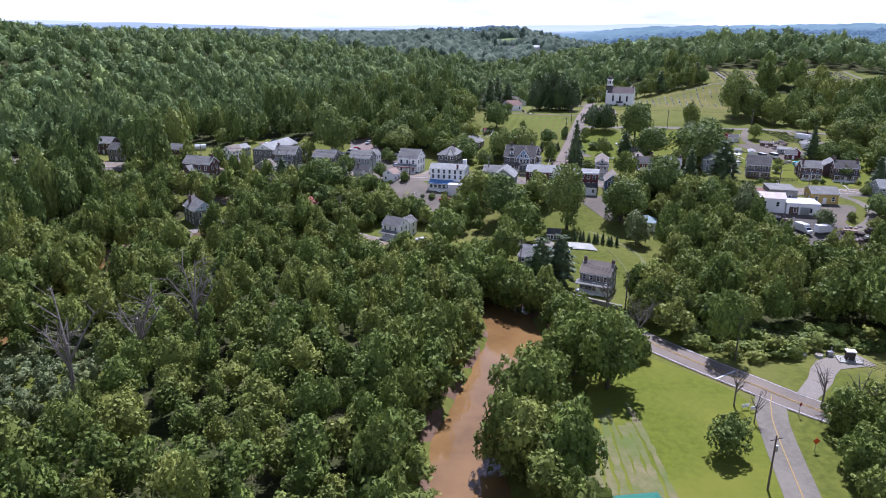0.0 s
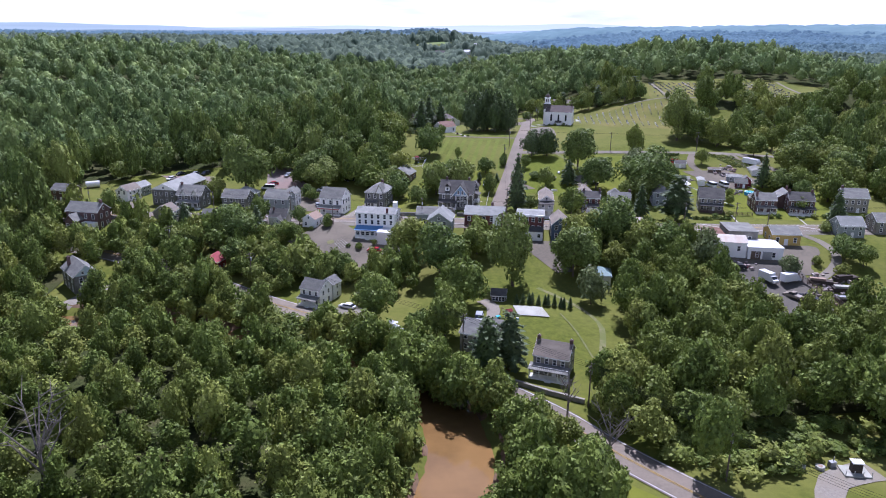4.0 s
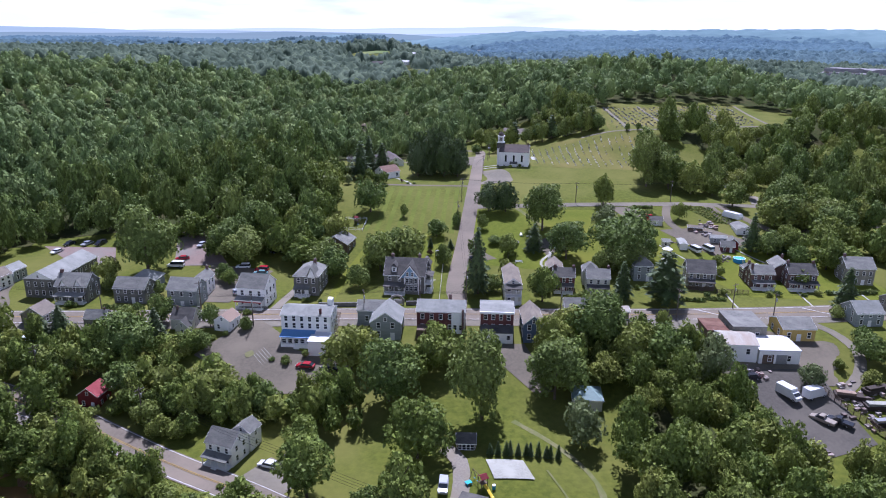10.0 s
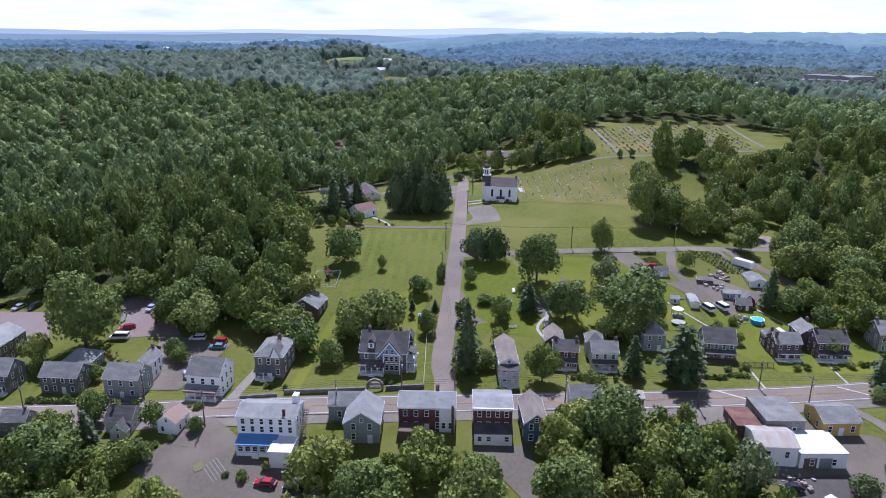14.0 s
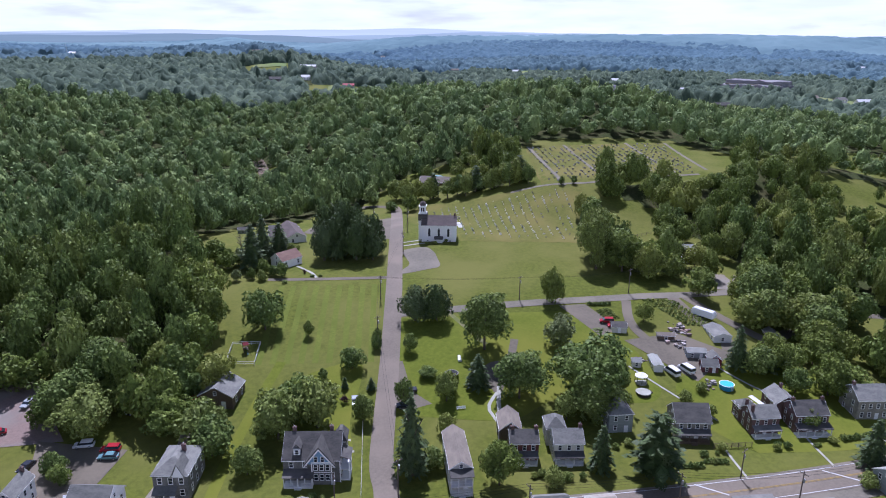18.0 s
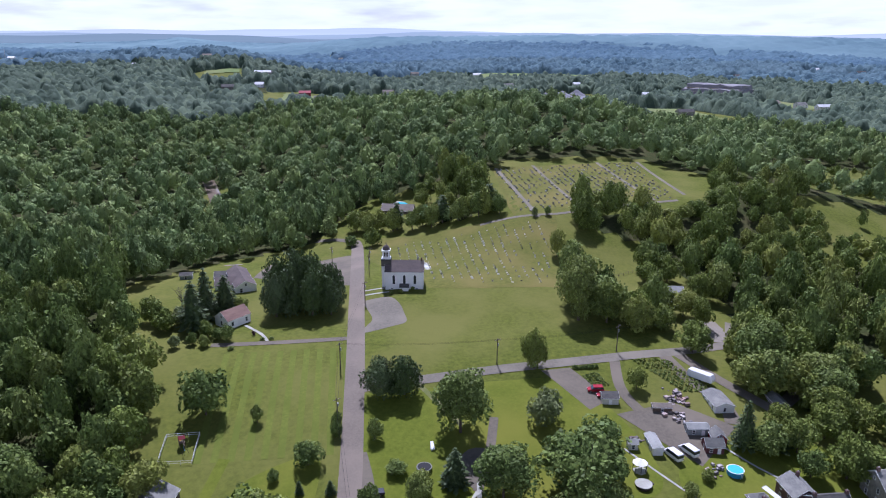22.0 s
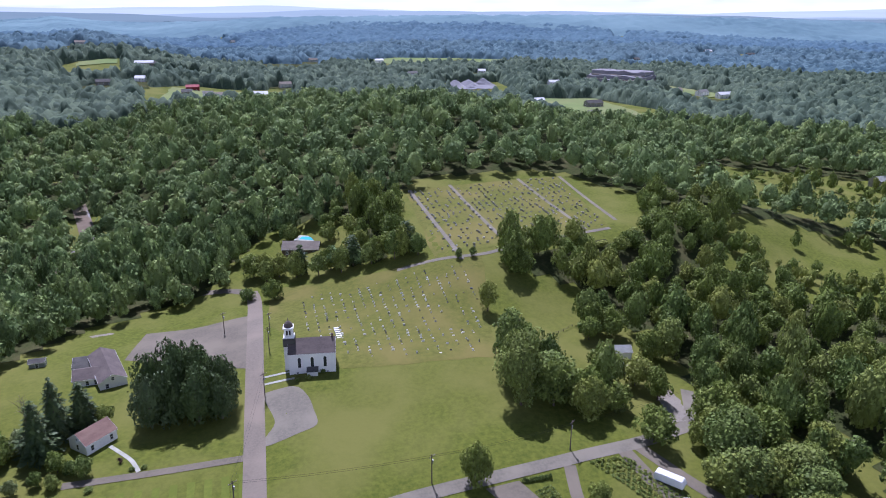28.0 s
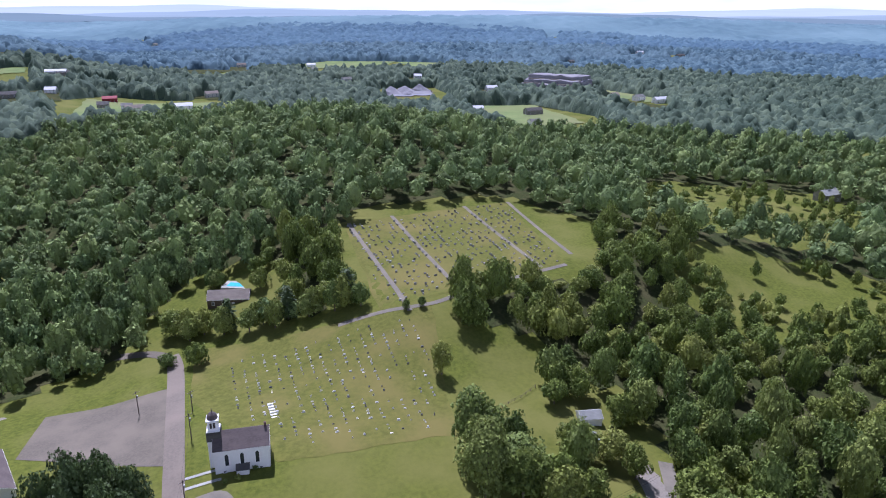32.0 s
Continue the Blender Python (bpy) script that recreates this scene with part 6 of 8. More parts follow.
h4 = house("white house with grey porch roof edged in red", (-18.0, 277.5), (-10.1, 274.6), 8.5, 6.0, 3.0, "x", WHITE, SLATE, 3, 3)
porch(h4, -4.0, 4.0, 2.2, 2.7, SLATE, TRIM, 4)
part("red_band", boxed((-4.2, 4.2, -2.62, -2.5, 2.5, 2.78)), REDROOF, h4, "narrow red edge of the porch roof")
h5 = house("narrow stone house with a small pointed dormer", (-1.9, 284.1), (5.3, 281.9), 11, 6.2, 2.4, "hip", DARKSTONE, SLATE, 3, 3, (1.9, 4.8), chimneys=((0.3, 0.6),))
g_ = part("dormer", prism(bmesh.new(), [(0.6, 6.0), (3.0, 6.0), (1.8, 9.0)], "y", -0.5, 4), WHITE, h5, "steep white-edged dormer")
part("dormer_roof", prism(bmesh.new(), [(0.3, 5.9), (1.8, 9.1), (3.3, 5.9), (3.3, 6.15), (1.8, 9.4), (0.3, 6.15)], "y", -0.7, 4.2), SLATE, g_)
porch(h5, -3.3, 1.2, 1.9, 2.6, SLATE, TRIM, 3)

# the large blue-gabled house
h6 = house("large stone and blue shingle house with white trim", (24.9, 281.8), (37.8, 277.8), 11, 6.2, 4.2, "x", DARKSTONE, DARKROOF, 4, 3, (2.0, 4.9), chimneys=((-0.7, 0.55), (0.62, 0.6)), size=0.94)
g_ = part("front_gable", prism(bmesh.new(), [(-1.2, 5.6), (5.2, 5.6), (2.0, 9.9)], "y", -0.9, 6), TEAL, h6, "blue shingled front gable with white edge")
part("gable_roof", prism(bmesh.new(), [(-1.75, 5.2), (2.0, 10.0), (5.75, 5.2), (5.75, 5.5), (2.0, 10.4), (-1.75, 5.5)], "y", -1.3, 6.2), DARKROOF, g_)
part("bargeboard", prism(bmesh.new(), [(-1.85, 5.0), (2.0, 9.95), (5.85, 5.0), (5.5, 5.0), (2.0, 9.5), (-1.5, 5.0)], "y", -1.42, -1.3), TRIM, g_)
for wx in (1.2, 2.8):
    window(h6, wx, -0.92, 6.9, 0.7, 1.3, "front", TRIM)
part("bay", boxed((0.2, 4.8, -0.9, 0.0, -1.5, 5.6)), DARKSTONE, h6)
rows_of_windows(h6, "front", (0.4, 4.6), -0.9, 3, (2.0, 4.7), TRIM)
d_ = part("dormer", boxed((-4.3, -2.7, 0.8, 4, 7.0, 8.6)), WHITE, h6)
part("dormer_roof", prism(bmesh.new(), [(-4.6, 8.5), (-3.5, 9.8), (-2.4, 8.5), (-2.4, 8.7), (-3.5, 10.05), (-4.6, 8.7)], "y", 0.6, 4.4), DARKROOF, d_)
window(h6, -3.5, 0.8, 7.8, 0.8, 1.1, "front", TRIM)
porch(h6, -6.4, 0.4, 2.4, 2.9, DARKROOF, TRIM, 5)
for z0, z1 in ((3.25, 3.45), (5.85, 6.15)):
    part("trim_band", boxed((-6.78, 0.15, -0.08, -0.02, z0, z1), (0.1, 4.9, -0.98, -0.92, z0, z1), (6.78, 6.84, -0.05, 5.4, z0, z1)), TRIM, h6)
for cx in (0.2, 4.8):
    part("corner_board", boxed((cx - 0.14, cx + 0.14, -1.0, -0.92, -0.5, 5.7)), TRIM, h6)
part("corner_board", boxed((6.62, 6.86, -0.1, 0.14, -0.5, 6.1)), TRIM, h6)
side_porch = part("side_porch", boxed((6.8, 9.0, 0.6, 5.2, -1.5, 0.5), (6.8, 9.0, 0.6, 5.2, 3.0, 3.2)), TRIM, h6, "white two-storey side porch")
part("porch_roof", prism(bmesh.new(), [(6.8, 6.7), (9.3, 5.9), (9.3, 6.05), (6.8, 6.9)], "y", 0.4, 5.4), DARKROOF, side_porch)
for py_ in (0.8, 2.9, 5.0):
    part("post", boxed((8.75, 8.93, py_ - 0.09, py_ + 0.09, 0.5, 6.0)), TRIM, side_porch)
for pz_ in (0.5, 3.2):
    part("railing", boxed((8.8, 8.86, 0.7, 5.1, pz_ + 0.8, pz_ + 0.9), *[(8.81, 8.85, 0.8 + i * 0.28, 0.84 + i * 0.28, pz_, pz_ + 0.82) for i in range(15)]), TRIM, side_porch)
t_ = part("tower", boxed((5.0, 7.6, 5.5, 10, -1.5, 7.8)), DARKSTONE, h6, "stone side bay with white bands")
part("tower_band", boxed((4.95, 7.66, 5.44, 10.05, 3.2, 3.4), (4.95, 7.66, 5.44, 10.05, 7.4, 7.8)), TRIM, t_)
part("tower_roof", hip_roof(2.6, 4.5, 7.8, 2.4), DARKROOF, t_).location = (6.3, 5.5, 0)
window(h6, 7.6, 7.7, 2.0, 1.0, 1.5, "right", TRIM), window(h6, 7.6, 7.7, 5.2, 1.0, 1.5, "right", TRIM)

window(h6, 6.3, 5.44, 4.9, 0.8, 1.4, "front", TRIM)
h7 = house("narrow tan-roofed house with a two-storey porch", (59.6, 267.3), (64.8, 266.2), 16, 6.4, 1.8, "y", CREAM, BROWNROOF, 2, 4, (1.8, 4.6), size=0.93)
porch(h7, -2.6, 2.6, 2.2, 5.4, DARKROOF, TRIM, 4, level=0)
part("balcony", boxed((-2.6, 2.6, -2.2, 0, 2.7, 2.9), (-2.6, 2.6, -2.2, -2.12, 3.6, 3.7)), TRIM, h7)
h8 = house("two-storey brick house with brown roof and white windows", (76.3, 273.2), (83.6, 270.9), 7, 5.8, 2.2, "x", DARKBRICK, DARKROOF, 3, 2, chimneys=((-0.8, 0.5), (0.9, 0.5)), size=0.87)
porch(h8, -3.4, 3.4, 2.0, 2.6, DARKROOF, TRIM, 4)
house("brown-roofed rear wing of the brick house", (76.2, 279.2), (82.0, 277.4), 9, 5.4, 2.4, "y", BROWN, BROWNROOF, 1, 2, (1.8, 4.2), front_door=False, size=0.87)
h9 = house("cream house with grey roof and a dark porch roof", (86.1, 270.1), (93.9, 267.8), 7.5, 5.8, 2.4, "x", CREAM, SLATE, 3, 2, chimneys=((0.92, 0.6),), size=0.86)
porch(h9, -3.8, 3.8, 2.0, 2.6, DARKROOF, TRIM, 4)
house("hipped rear wing of the cream house", (87.4, 276.2), (92.6, 274.6), 7, 5.2, 2.6, "hip", CREAM, SLATE, 1, 2, (1.8, 4.2), front_door=False, size=0.86)
house("pale hip-roofed house behind a tall spruce", (104.6, 276), (111.4, 274.5), 8, 5.8, 2.8, "hip", GREYSIDE, SLATE, 2, 2, size=0.88)
h11 = house("stone house with a broad brown roof", (119.2, 269.0), (128.0, 265.8), 8.5, 5.4, 3.4, "x", STONE, DARKROOF, 4, 2, (1.7, 4.3), size=0.92)
porch(h11, -4.2, 4.2, 2.0, 2.6, DARKROOF, BROWN, 4)
h12 = house("brick house with white-framed porch and chimney", (138.1, 264.7), (146.8, 262.6), 7.5, 6.0, 2.6, "x", BRICK, SLATE, 3, 2, chimneys=((-0.85, 0.25), (-0.85, 0.75)), size=0.8)
porch(h12, -4.2, 4.2, 2.3, 2.7, SLATE, TRIM, 4)
house("hip-roofed rear wing of the brick house", (139.5, 270.2), (145, 268.9), 5, 4.8, 2.2, "hip", BRICK, SLATE, 1, 2, front_door=False, size=0.8)
h13 = house("large brick house with long white-posted porch", (149.4, 262.1), (159.2, 259.4), 8, 6.2, 2.8, "x", BRICK, DARKROOF, 5, 2, chimneys=((-0.9, 0.5), (0.9, 0.5)), size=0.84)
porch(h13, -5.2, 5.2, 2.4, 2.7, DARKROOF, TRIM, 5)
house("grey-roofed rear wing of the large brick house", (149.2, 268.6), (156.2, 266.6), 8.5, 5.2, 2.4, "y", BRICK, SLATE, 1, 2, front_door=False, chimneys=((0.3, 0.8),), size=0.84)
strip("lean_to_roof", [(147.4, 275), (148.2, 267.5)], 1.5, WHITEROOF, 3.0, "white flat roof between two brick houses", across=2)
house("tall stone house at the end of the row", (170.0, 262.0), (179.5, 259.3), 9, 6.4, 3.0, "x", STONE, SLATE, 4, 2, chimneys=((-0.9, 0.5),), size=0.88)

# ---- houses on the creek side of the street, seen from behind ----
inn = house("white three-storey inn with a blue porch roof", (-5.2, 254.6), (8.6, 250.8), 8.5, 8.0, 1.4, "x", WHITE, PALEROOF, 6, 3, (4.9, 7.0), front_door=False, name="inn", size=0.92)
part("roof_block", boxed((5.2, 6.6, 5.2, 7.2, 8.6, 11.2)), WHITE, inn, "white chimney block on the roof")
porch(inn, -6.6, 2.6, 3.4, 2.7, BLUEROOF, WHITE, 6)
rows_of_windows(inn, "front", (-6.4, 2.4), -3.4, 5, (1.6,), TRIM, 1.1, 1.2)
a_ = part("annex", boxed((2.2, 7.4, -6.6, -0.1, -2.5, 3.0)), WHITE, inn, "white rear annex")
part("annex_roof", boxed((2.0, 7.6, -6.8, -0.1, 3.0, 3.25)), WHITEROOF, a_)
chimney(inn, 4.2, 0.8, 9.9, DARKBRICK, 0.32)
part("fire_stairs", boxed(*[(7.3, 8.6, 1.0 + i * 0.3, 1.3 + i * 0.3, 0.3 * i, 0.3 * i + 0.08) for i in range(22)], (7.3, 7.36, 1, 7.6, 0.9, 1.0), (8.54, 8.6, 1, 7.6, 5.9, 6.0)), BROWN, inn, "wooden outside stairs")
house("small white cottage with orange-brown roof", (-23.4, 262.8), (-18.0, 260.4), 7, 3.8, 2.0, "y", WHITE, TERRACOTTA, 2, 2, (1.7,), size=0.8)
house("dark-roofed house with brick chimney and gable", (-36, 265.5), (-27, 263.3), 9, 4.6, 3.4, "x", CREAM, DARKROOF, 2, 2, (1.6,), chimneys=((-0.6, 0.4),), size=0.66)
house("lower gabled rear of the dark-roofed house", (-33.6, 262.2), (-28.6, 261.0), 6, 3.2, 2.6, "y", CREAM, DARKROOF, 1, 1, (1.6,), front_door=False, size=0.7)
house("small bluish-roofed house by the street", (-60, 270.6), (-50, 268.4), 8, 4.6, 3.2, "x", STONE, SLATE, 3, 2, (1.6,), chimneys=((0.7, 0.5),), size=0.58)
house("grey gabled house with pale roof", (18.4, 250.4), (26.2, 248.6), 10, 5.0, 2.8, "y", GREYSIDE, PALEROOF, 2, 2, (1.8, 4.2))
house("low grey shop joined to the gabled house", (15.6, 258.6), (25, 256.6), 6, 4.4, 1.8, "x", GREYSIDE, SLATE, 2, 1, (2.0,), front_door=False)
s4 = house("red brick row house with pale metal roof", (30.8, 252.0), (43.8, 248.6), 8, 6.4, 2.0, "x", DARKBRICK, PALEROOF, 5, 2, (1.8, 4.9), chimneys=((0.35, 0.7),), skip=((0, 4), (1, 4)), size=0.96)
part("end_wall", boxed((3.0, 6.74, -0.12, 0, -2, 6.3)), WHITE, s4, "white sided end of the row")
rows_of_windows(s4, "front", (3.2, 6.5), -0.12, 2, (1.8,), TRIM)
part("rear_shed", boxed((-6.4, -0.6, -4.2, -0.1, -2.5, 2.5)), BROWN, s4)
part("chimney", boxed((5.9, 6.5, -0.7, -0.12, -2, 7.4)), BRICK, s4, "outside brick chimney")
s5 = house("dark brick building with white cornice and metal roof", (47.3, 246.8), (56.1, 244.6), 9, 7.2, 0.6, "x", DARKBRICK, PALEROOF, 4, 2, (3.0, 5.9), front_door=False, size=0.96)
part("cornice", boxed((-4.7, 4.7, -0.35, 0.05, 6.9, 7.5)), TRIM, s5)
part("rear_roof", prism(bmesh.new(), [(0, 3.4), (-3.4, 2.5), (-3.4, 2.65), (0, 3.6)], "x", -4.6, 4.6), DARKROOF, s5)
part("rear_wall", boxed((-4.4, 4.4, -3.2, -0.02, -2.5, 2.5)), WHITE, s5)
rows_of_windows(s5, "front", (-4.2, 4.2), -3.2, 4, (1.2,), TRIM, 0.9, 1.2, skip=((0, 2),))
door(s5, 1.05, -3.2, -0.9)
house("narrow blue house with brown roof", (57.9, 241.6), (63.0, 240.6), 11, 5.4, 2.2, "y", BLUESIDE, BROWNROOF, 2, 3, (1.8, 4.4))
house("small white house with grey roof", (71.9, 248.8), (78.8, 247.2), 6, 5.0, 1.8, "x", WHITE, SLATE, 2, 1, (1.8, 4.0))
house("tiny tin-roofed shed by the street", (85, 250), (91, 249), 4, 2.4, 0.8, "x", STONE, METALROOF, 1, 1, (1.3,), front_door=False, name="shed")
house("stained white workshop with rusted metal roof", (105.5, 225.4), (113.7, 223), 8.5, 4.8, 1.2, "x", WHITE, METALROOF, 2, 2, (3.0,), front_door=False, name="workshop")
w2 = house("white-roofed garage with wide doors", (114.0, 222.6), (124.0, 220.4), 9, 3.6, 0.5, "flat", WHITE, WHITEROOF, 2, 1, (1.6,), front_door=False, name="garage")
for dx in (-2.8, 0.6):
    part("garage_door", boxed((dx - 1.4, dx + 1.4, -0.06, 0.02, 0, 2.6)), STEEL if dx > 0 else BROWN, w2)
house("flat grey-roofed shop behind the garage", (112.4, 232.2), (121.0, 230.3), 11, 4.2, 0.5, "flat", STONE, SLATE, 2, 1, (2.0,), front_door=False, name="shop")
house("yellow-walled shop with grey roof", (125.7, 230), (134.1, 228.3), 8.5, 3.6, 1.6, "x", YELLOWSIDE, SLATE, 3, 2, (1.8,), name="shop")
house("low brown annex with rusted roof", (106, 233.6), (111.4, 232.4), 8, 3.0, 0.4, "flat", BROWN, RUSTROOF, 1, 1, (1.5,), front_door=False, name="shed")
house("grey house at the bend with pale roof", (150, 233.6), (159, 232.2), 9, 4.6, 2.8, "x", GREYSIDE, PALEROOF, 3, 2, (1.7, 4.0), size=0.84)
house("grey house beyond the drive", (164, 236), (174, 234), 9, 5.0, 2.6, "x", STONE, SLATE, 3, 2, (1.7, 4.0), size=0.85)

# ---- creekside houses ----
wh = house("white farmhouse with grey roof and front porch", (-19.8, 213.6), (-12.9, 209.3), 7, 5.8, 2.6, "x", WHITE, SLATE, 3, 2, front_door=True, size=0.8)
porch(wh, -3.8, 3.8, 2.2, 2.7, SLATE, TRIM, 4)
house("rear wing of the white farmhouse", (-14.6, 217.4), (-9.8, 214.6), 5, 5.6, 1.9, "y", WHITE, SLATE, 1, 1, front_door=False, size=0.8)
st = house("large old stone house with long porch", (34.6, 166.4), (42.6, 162.2), 8, 5.8, 2.8, "x", STONE, BROWNROOF, 4, 2, chimneys=((-0.93, 0.5), (0.95, 0.5)), size=0.84)
porch(st, -5.0, 5.0, 2.4, 2.8, SLATE, TRIM, 5)
part("balcony", boxed((-5, 5, -2.3, 0, 2.9, 3.05), (-5, 5, -2.3, -2.24, 3.8, 3.88), *[(-5 + i * 0.5, -4.95 + i * 0.5, -2.3, -2.25, 3.05, 3.8) for i in range(21)]), TRIM, st)
house("brown stone house with weathered roof", (20.4, 178.8), (27.4, 174.2), 8, 5.2, 2.6, "x", STONE, SLATE, 3, 2, size=0.9)
house("lower flat rear wing with a terrace", (27.0, 183.4), (31.6, 180.6), 6, 3.2, 0.4, "flat", BROWN, DARKROOF, 1, 1, (1.6,), front_door=False, size=0.9)
house("small garden house with dark roof and many panes", (31.8, 204.3), (36.6, 203.2), 4.5, 2.6, 1.6, "x", BROWN, DARKROOF, 4, 2, (1.4,), name="garden_house", front_door=False, size=0.8)
house("red barn with a faded red roof", (-51.9, 238.4), (-45.2, 235.9), 7, 4.4, 2.6, "y", REDBOARD, REDROOF, 2, 2, (1.6,), name="barn", size=0.72)
ck = house("dark stone house with pale blue gable by the creek", (-82.8, 224.6), (-77.4, 228.6), 12, 5.4, 2.8, "y", DARKSTONE, SLATE, 2, 3, (1.5, 4.0), front_door=False, gable_window=False, chimneys=((-0.6, 0.7),))
part("gable_boards", prism(bmesh.new(), [(-3.3, 5.35), (3.3, 5.35), (0, 8.1)], "y", -0.06, -0.01), mat("pale_blue_boards", (0.46, 0.55, 0.60), (0.40, 0.48, 0.53), 2.0, rough=0.8), ck, "pale blue boarded gable")
for wx in (-0.9, 0.9):
    window(ck, wx, -0.06, 6.2, 0.6, 0.8, "front", TRIM)
house("garage with grey-green roof under the trees", (62.2, 215.6), (68.6, 213.8), 6.5, 2.8, 1.8, "hip", CREAM, GREENROOF, 1, 1, (1.5,), name="garage")
bh = house("red brick house with dark roof and a front wing", (-103.0, 272.4), (-91.4, 268.6), 6.5, 6.2, 2.4, "x", BRICK, SLATE, 4, 2, (1.6, 4.5), front_door=False, chimneys=((0.9, 0.5),))
fw = part("front_wing", prism(bmesh.new(), [(-3.4, -2), (0.4, -2), (0.4, 3.6), (-1.5, 5.6), (-3.4, 3.6)], "y", -4.2, 0), BRICK, bh, "brick front wing with a gable")
part("wing_roof", prism(bmesh.new(), [(-3.7, 3.35), (-1.5, 5.7), (0.7, 3.35), (0.7, 3.55), (-1.5, 5.95), (-3.7, 3.55)], "y", -4.5, 0), SLATE, fw)
window(bh, -2.3, -4.2, 2.2, 0.8, 1.3, "front", TRIM), window(bh, -0.7, -4.2, 2.2, 0.8, 1.3, "front", TRIM)
part("shop_front", boxed((1.0, 5.9, -1.6, 0, -2, 2.6), (0.9, 6.0, -1.9, 0, 2.6, 2.8)), TRIM, bh, "white-framed shop front")
house("white house with brown roof at the lane's corner", (-97.4, 303.6), (-92.0, 301.2), 8, 4.4, 2.2, "y", WHITE, BROWNROOF, 2, 3, (1.6, 3.8), size=0.92)
house("pale blue-grey rear house with light roof", (-94.4, 312.0), (-89.4, 310.0), 6, 4.2, 1.8, "y", GREYSIDE, PALEROOF, 2, 2, (1.6, 3.6), front_door=False, size=0.9)
house("dark brick house half hidden by a spruce", (-122.0, 305.0), (-113.0, 302.0), 7, 5.0, 2.2, "x", BRICK, SLATE, 3, 2, size=0.9)
house("small brown-roofed house by the street", (-75.4, 275.6), (-69.2, 273.6), 6, 2.8, 2.2, "y", STONE, BROWNROOF, 1, 2, (1.5,), front_door=False)
house("stone village house half hidden by trees", (-146, 300), (-137.4, 297.8), 8, 5.6, 2.6, "x", STONE, DARKROOF, 3, 2, size=0.9)
house("brick village house half hidden by trees", (-160, 318), (-151.4, 315.8), 8, 5.6, 2.6, "x", BRICK, SLATE, 3, 2, size=0.9)
tank = thing("storage_tank", -114.9, 328, 20, "white rounded tank behind the village", "tank")
part("shell", tube(bmesh.new(), (-2.6, 0, 1.5), (2.6, 0, 1.5), 1.3, 1.3, 16), PAINT["white"], tank)
for sx in (-1.6, 1.6):
    part("cradle", boxed((sx - 0.2, sx + 0.2, -1.0, 1.0, -0.3, 0.7)), CONCRETE, tank)

# ---- houses up the hill ----
house("low cottage with a reddish brown roof", (37.5, 395.4), (45.2, 400.2), 7, 3.0, 2.4, "x", WHITE, RUSSETROOF, 3, 1, (1.5,), name="cottage")
house("white ranch house with brown roof", (43.2, 430.0), (51.0, 430.6), 21, 3.2, 2.0, "y", WHITE, CHURCHROOF, 2, 4, (1.7,))
house("long side wing of the ranch house", (36.2, 436.4), (44.0, 435.0), 8, 3.0, 1.7, "x", WHITE, CHURCHROOF, 3, 2, (1.7,), front_door=False)
house("dark-roofed rear part of the ranch house", (36.6, 447.4), (42.8, 446.2), 8, 3.0, 1.8, "x", WHITE, DARKROOF, 2, 1, (1.7,), front_door=False)
house("brown house with grey roof below the wood", (7.3, 316.2), (15.7, 312.6), 9, 3.6, 2.6, "y", BROWN, SLATE, 2, 2, (1.8,))
house("dark brown house by a swimming pool", (128, 521), (143.0, 513), 9, 3.4, 2.6, "x", BROWN, BROWNROOF, 4, 2, (1.7,))
house("white shed with pale metal roof among trees", (196, 372), (202, 369), 5, 2.8, 1.4, "x", WHITE, PALEROOF, 1, 1, (1.5,), name="shed")
house("long white caravan shed", (186, 364), (194, 362), 4, 2.4, 0.4, "flat", WHITE, WHITEROOF, 2, 1, (1.4,), front_door=False, name="shed")

# ---- the church ----
church = house("white wooden church with dark roof and bell tower", (94.9, 406.0), (108.0, 400.8), 9.6, 7.0, 3.0, "x", WHITE, CHURCHROOF, 1, 1, (), name="church", front_door=False, gable_window=False, faces=())
for x in (-3.9, 0, 3.9):
    w_ = part("window", boxed((x - 0.62, x + 0.62, -0.09, 0.02, 2.2, 5.4), (x - 0.42, x + 0.42, -0.09, 0.02, 5.4, 5.9)), TRIM, church)
    part("pane", boxed((x - 0.46, x + 0.46, -0.11, 0.0, 2.35, 5.4), (x - 0.26, x + 0.26, -0.11, 0.0, 5.4, 5.75)), GLASS, w_)
for x in (-4.6, 4.6):
    window(church, x, 0, 0.5, 0.7, 0.5, "front", TRIM)
v_ = part("vestibule", boxed((-1.6, 1.6, -2.0, 0, -1, 1.7)), WHITE, church)
part("vestibule_roof", prism(bmesh.new(), [(0, 2.3), (-2.2, 1.65), (-2.2, 1.8), (0, 2.5)], "x", -1.8, 1.8), DARKROOF, v_)
tw = part("tower", boxed((-8.6, -5.2, 3.0, 6.6, -2, 11.2)), WHITE, church, "square white bell tower")
part("tower_band", boxed((-8.75, -5.05, 2.85, 6.75, 8.2, 10.9)), DARKROOF, tw, "dark shingled upper stage")
part("belfry", boxed((-8.2, -5.6, 3.4, 6.2, 11.2, 14.2), (-8.5, -5.3, 3.1, 6.5, 14.0, 14.3)), WHITE, tw)
for lv in ((-7.6, -7.05, 3.34, 3.4, 11.9, 13.5), (-6.75, -6.2, 3.34, 3.4, 11.9, 13.5), (-5.62, -5.54, 4.4, 5.2, 11.9, 13.5)):
    part("louvre", boxed(lv), DARKWOOD, tw)
bm = bmesh.new()
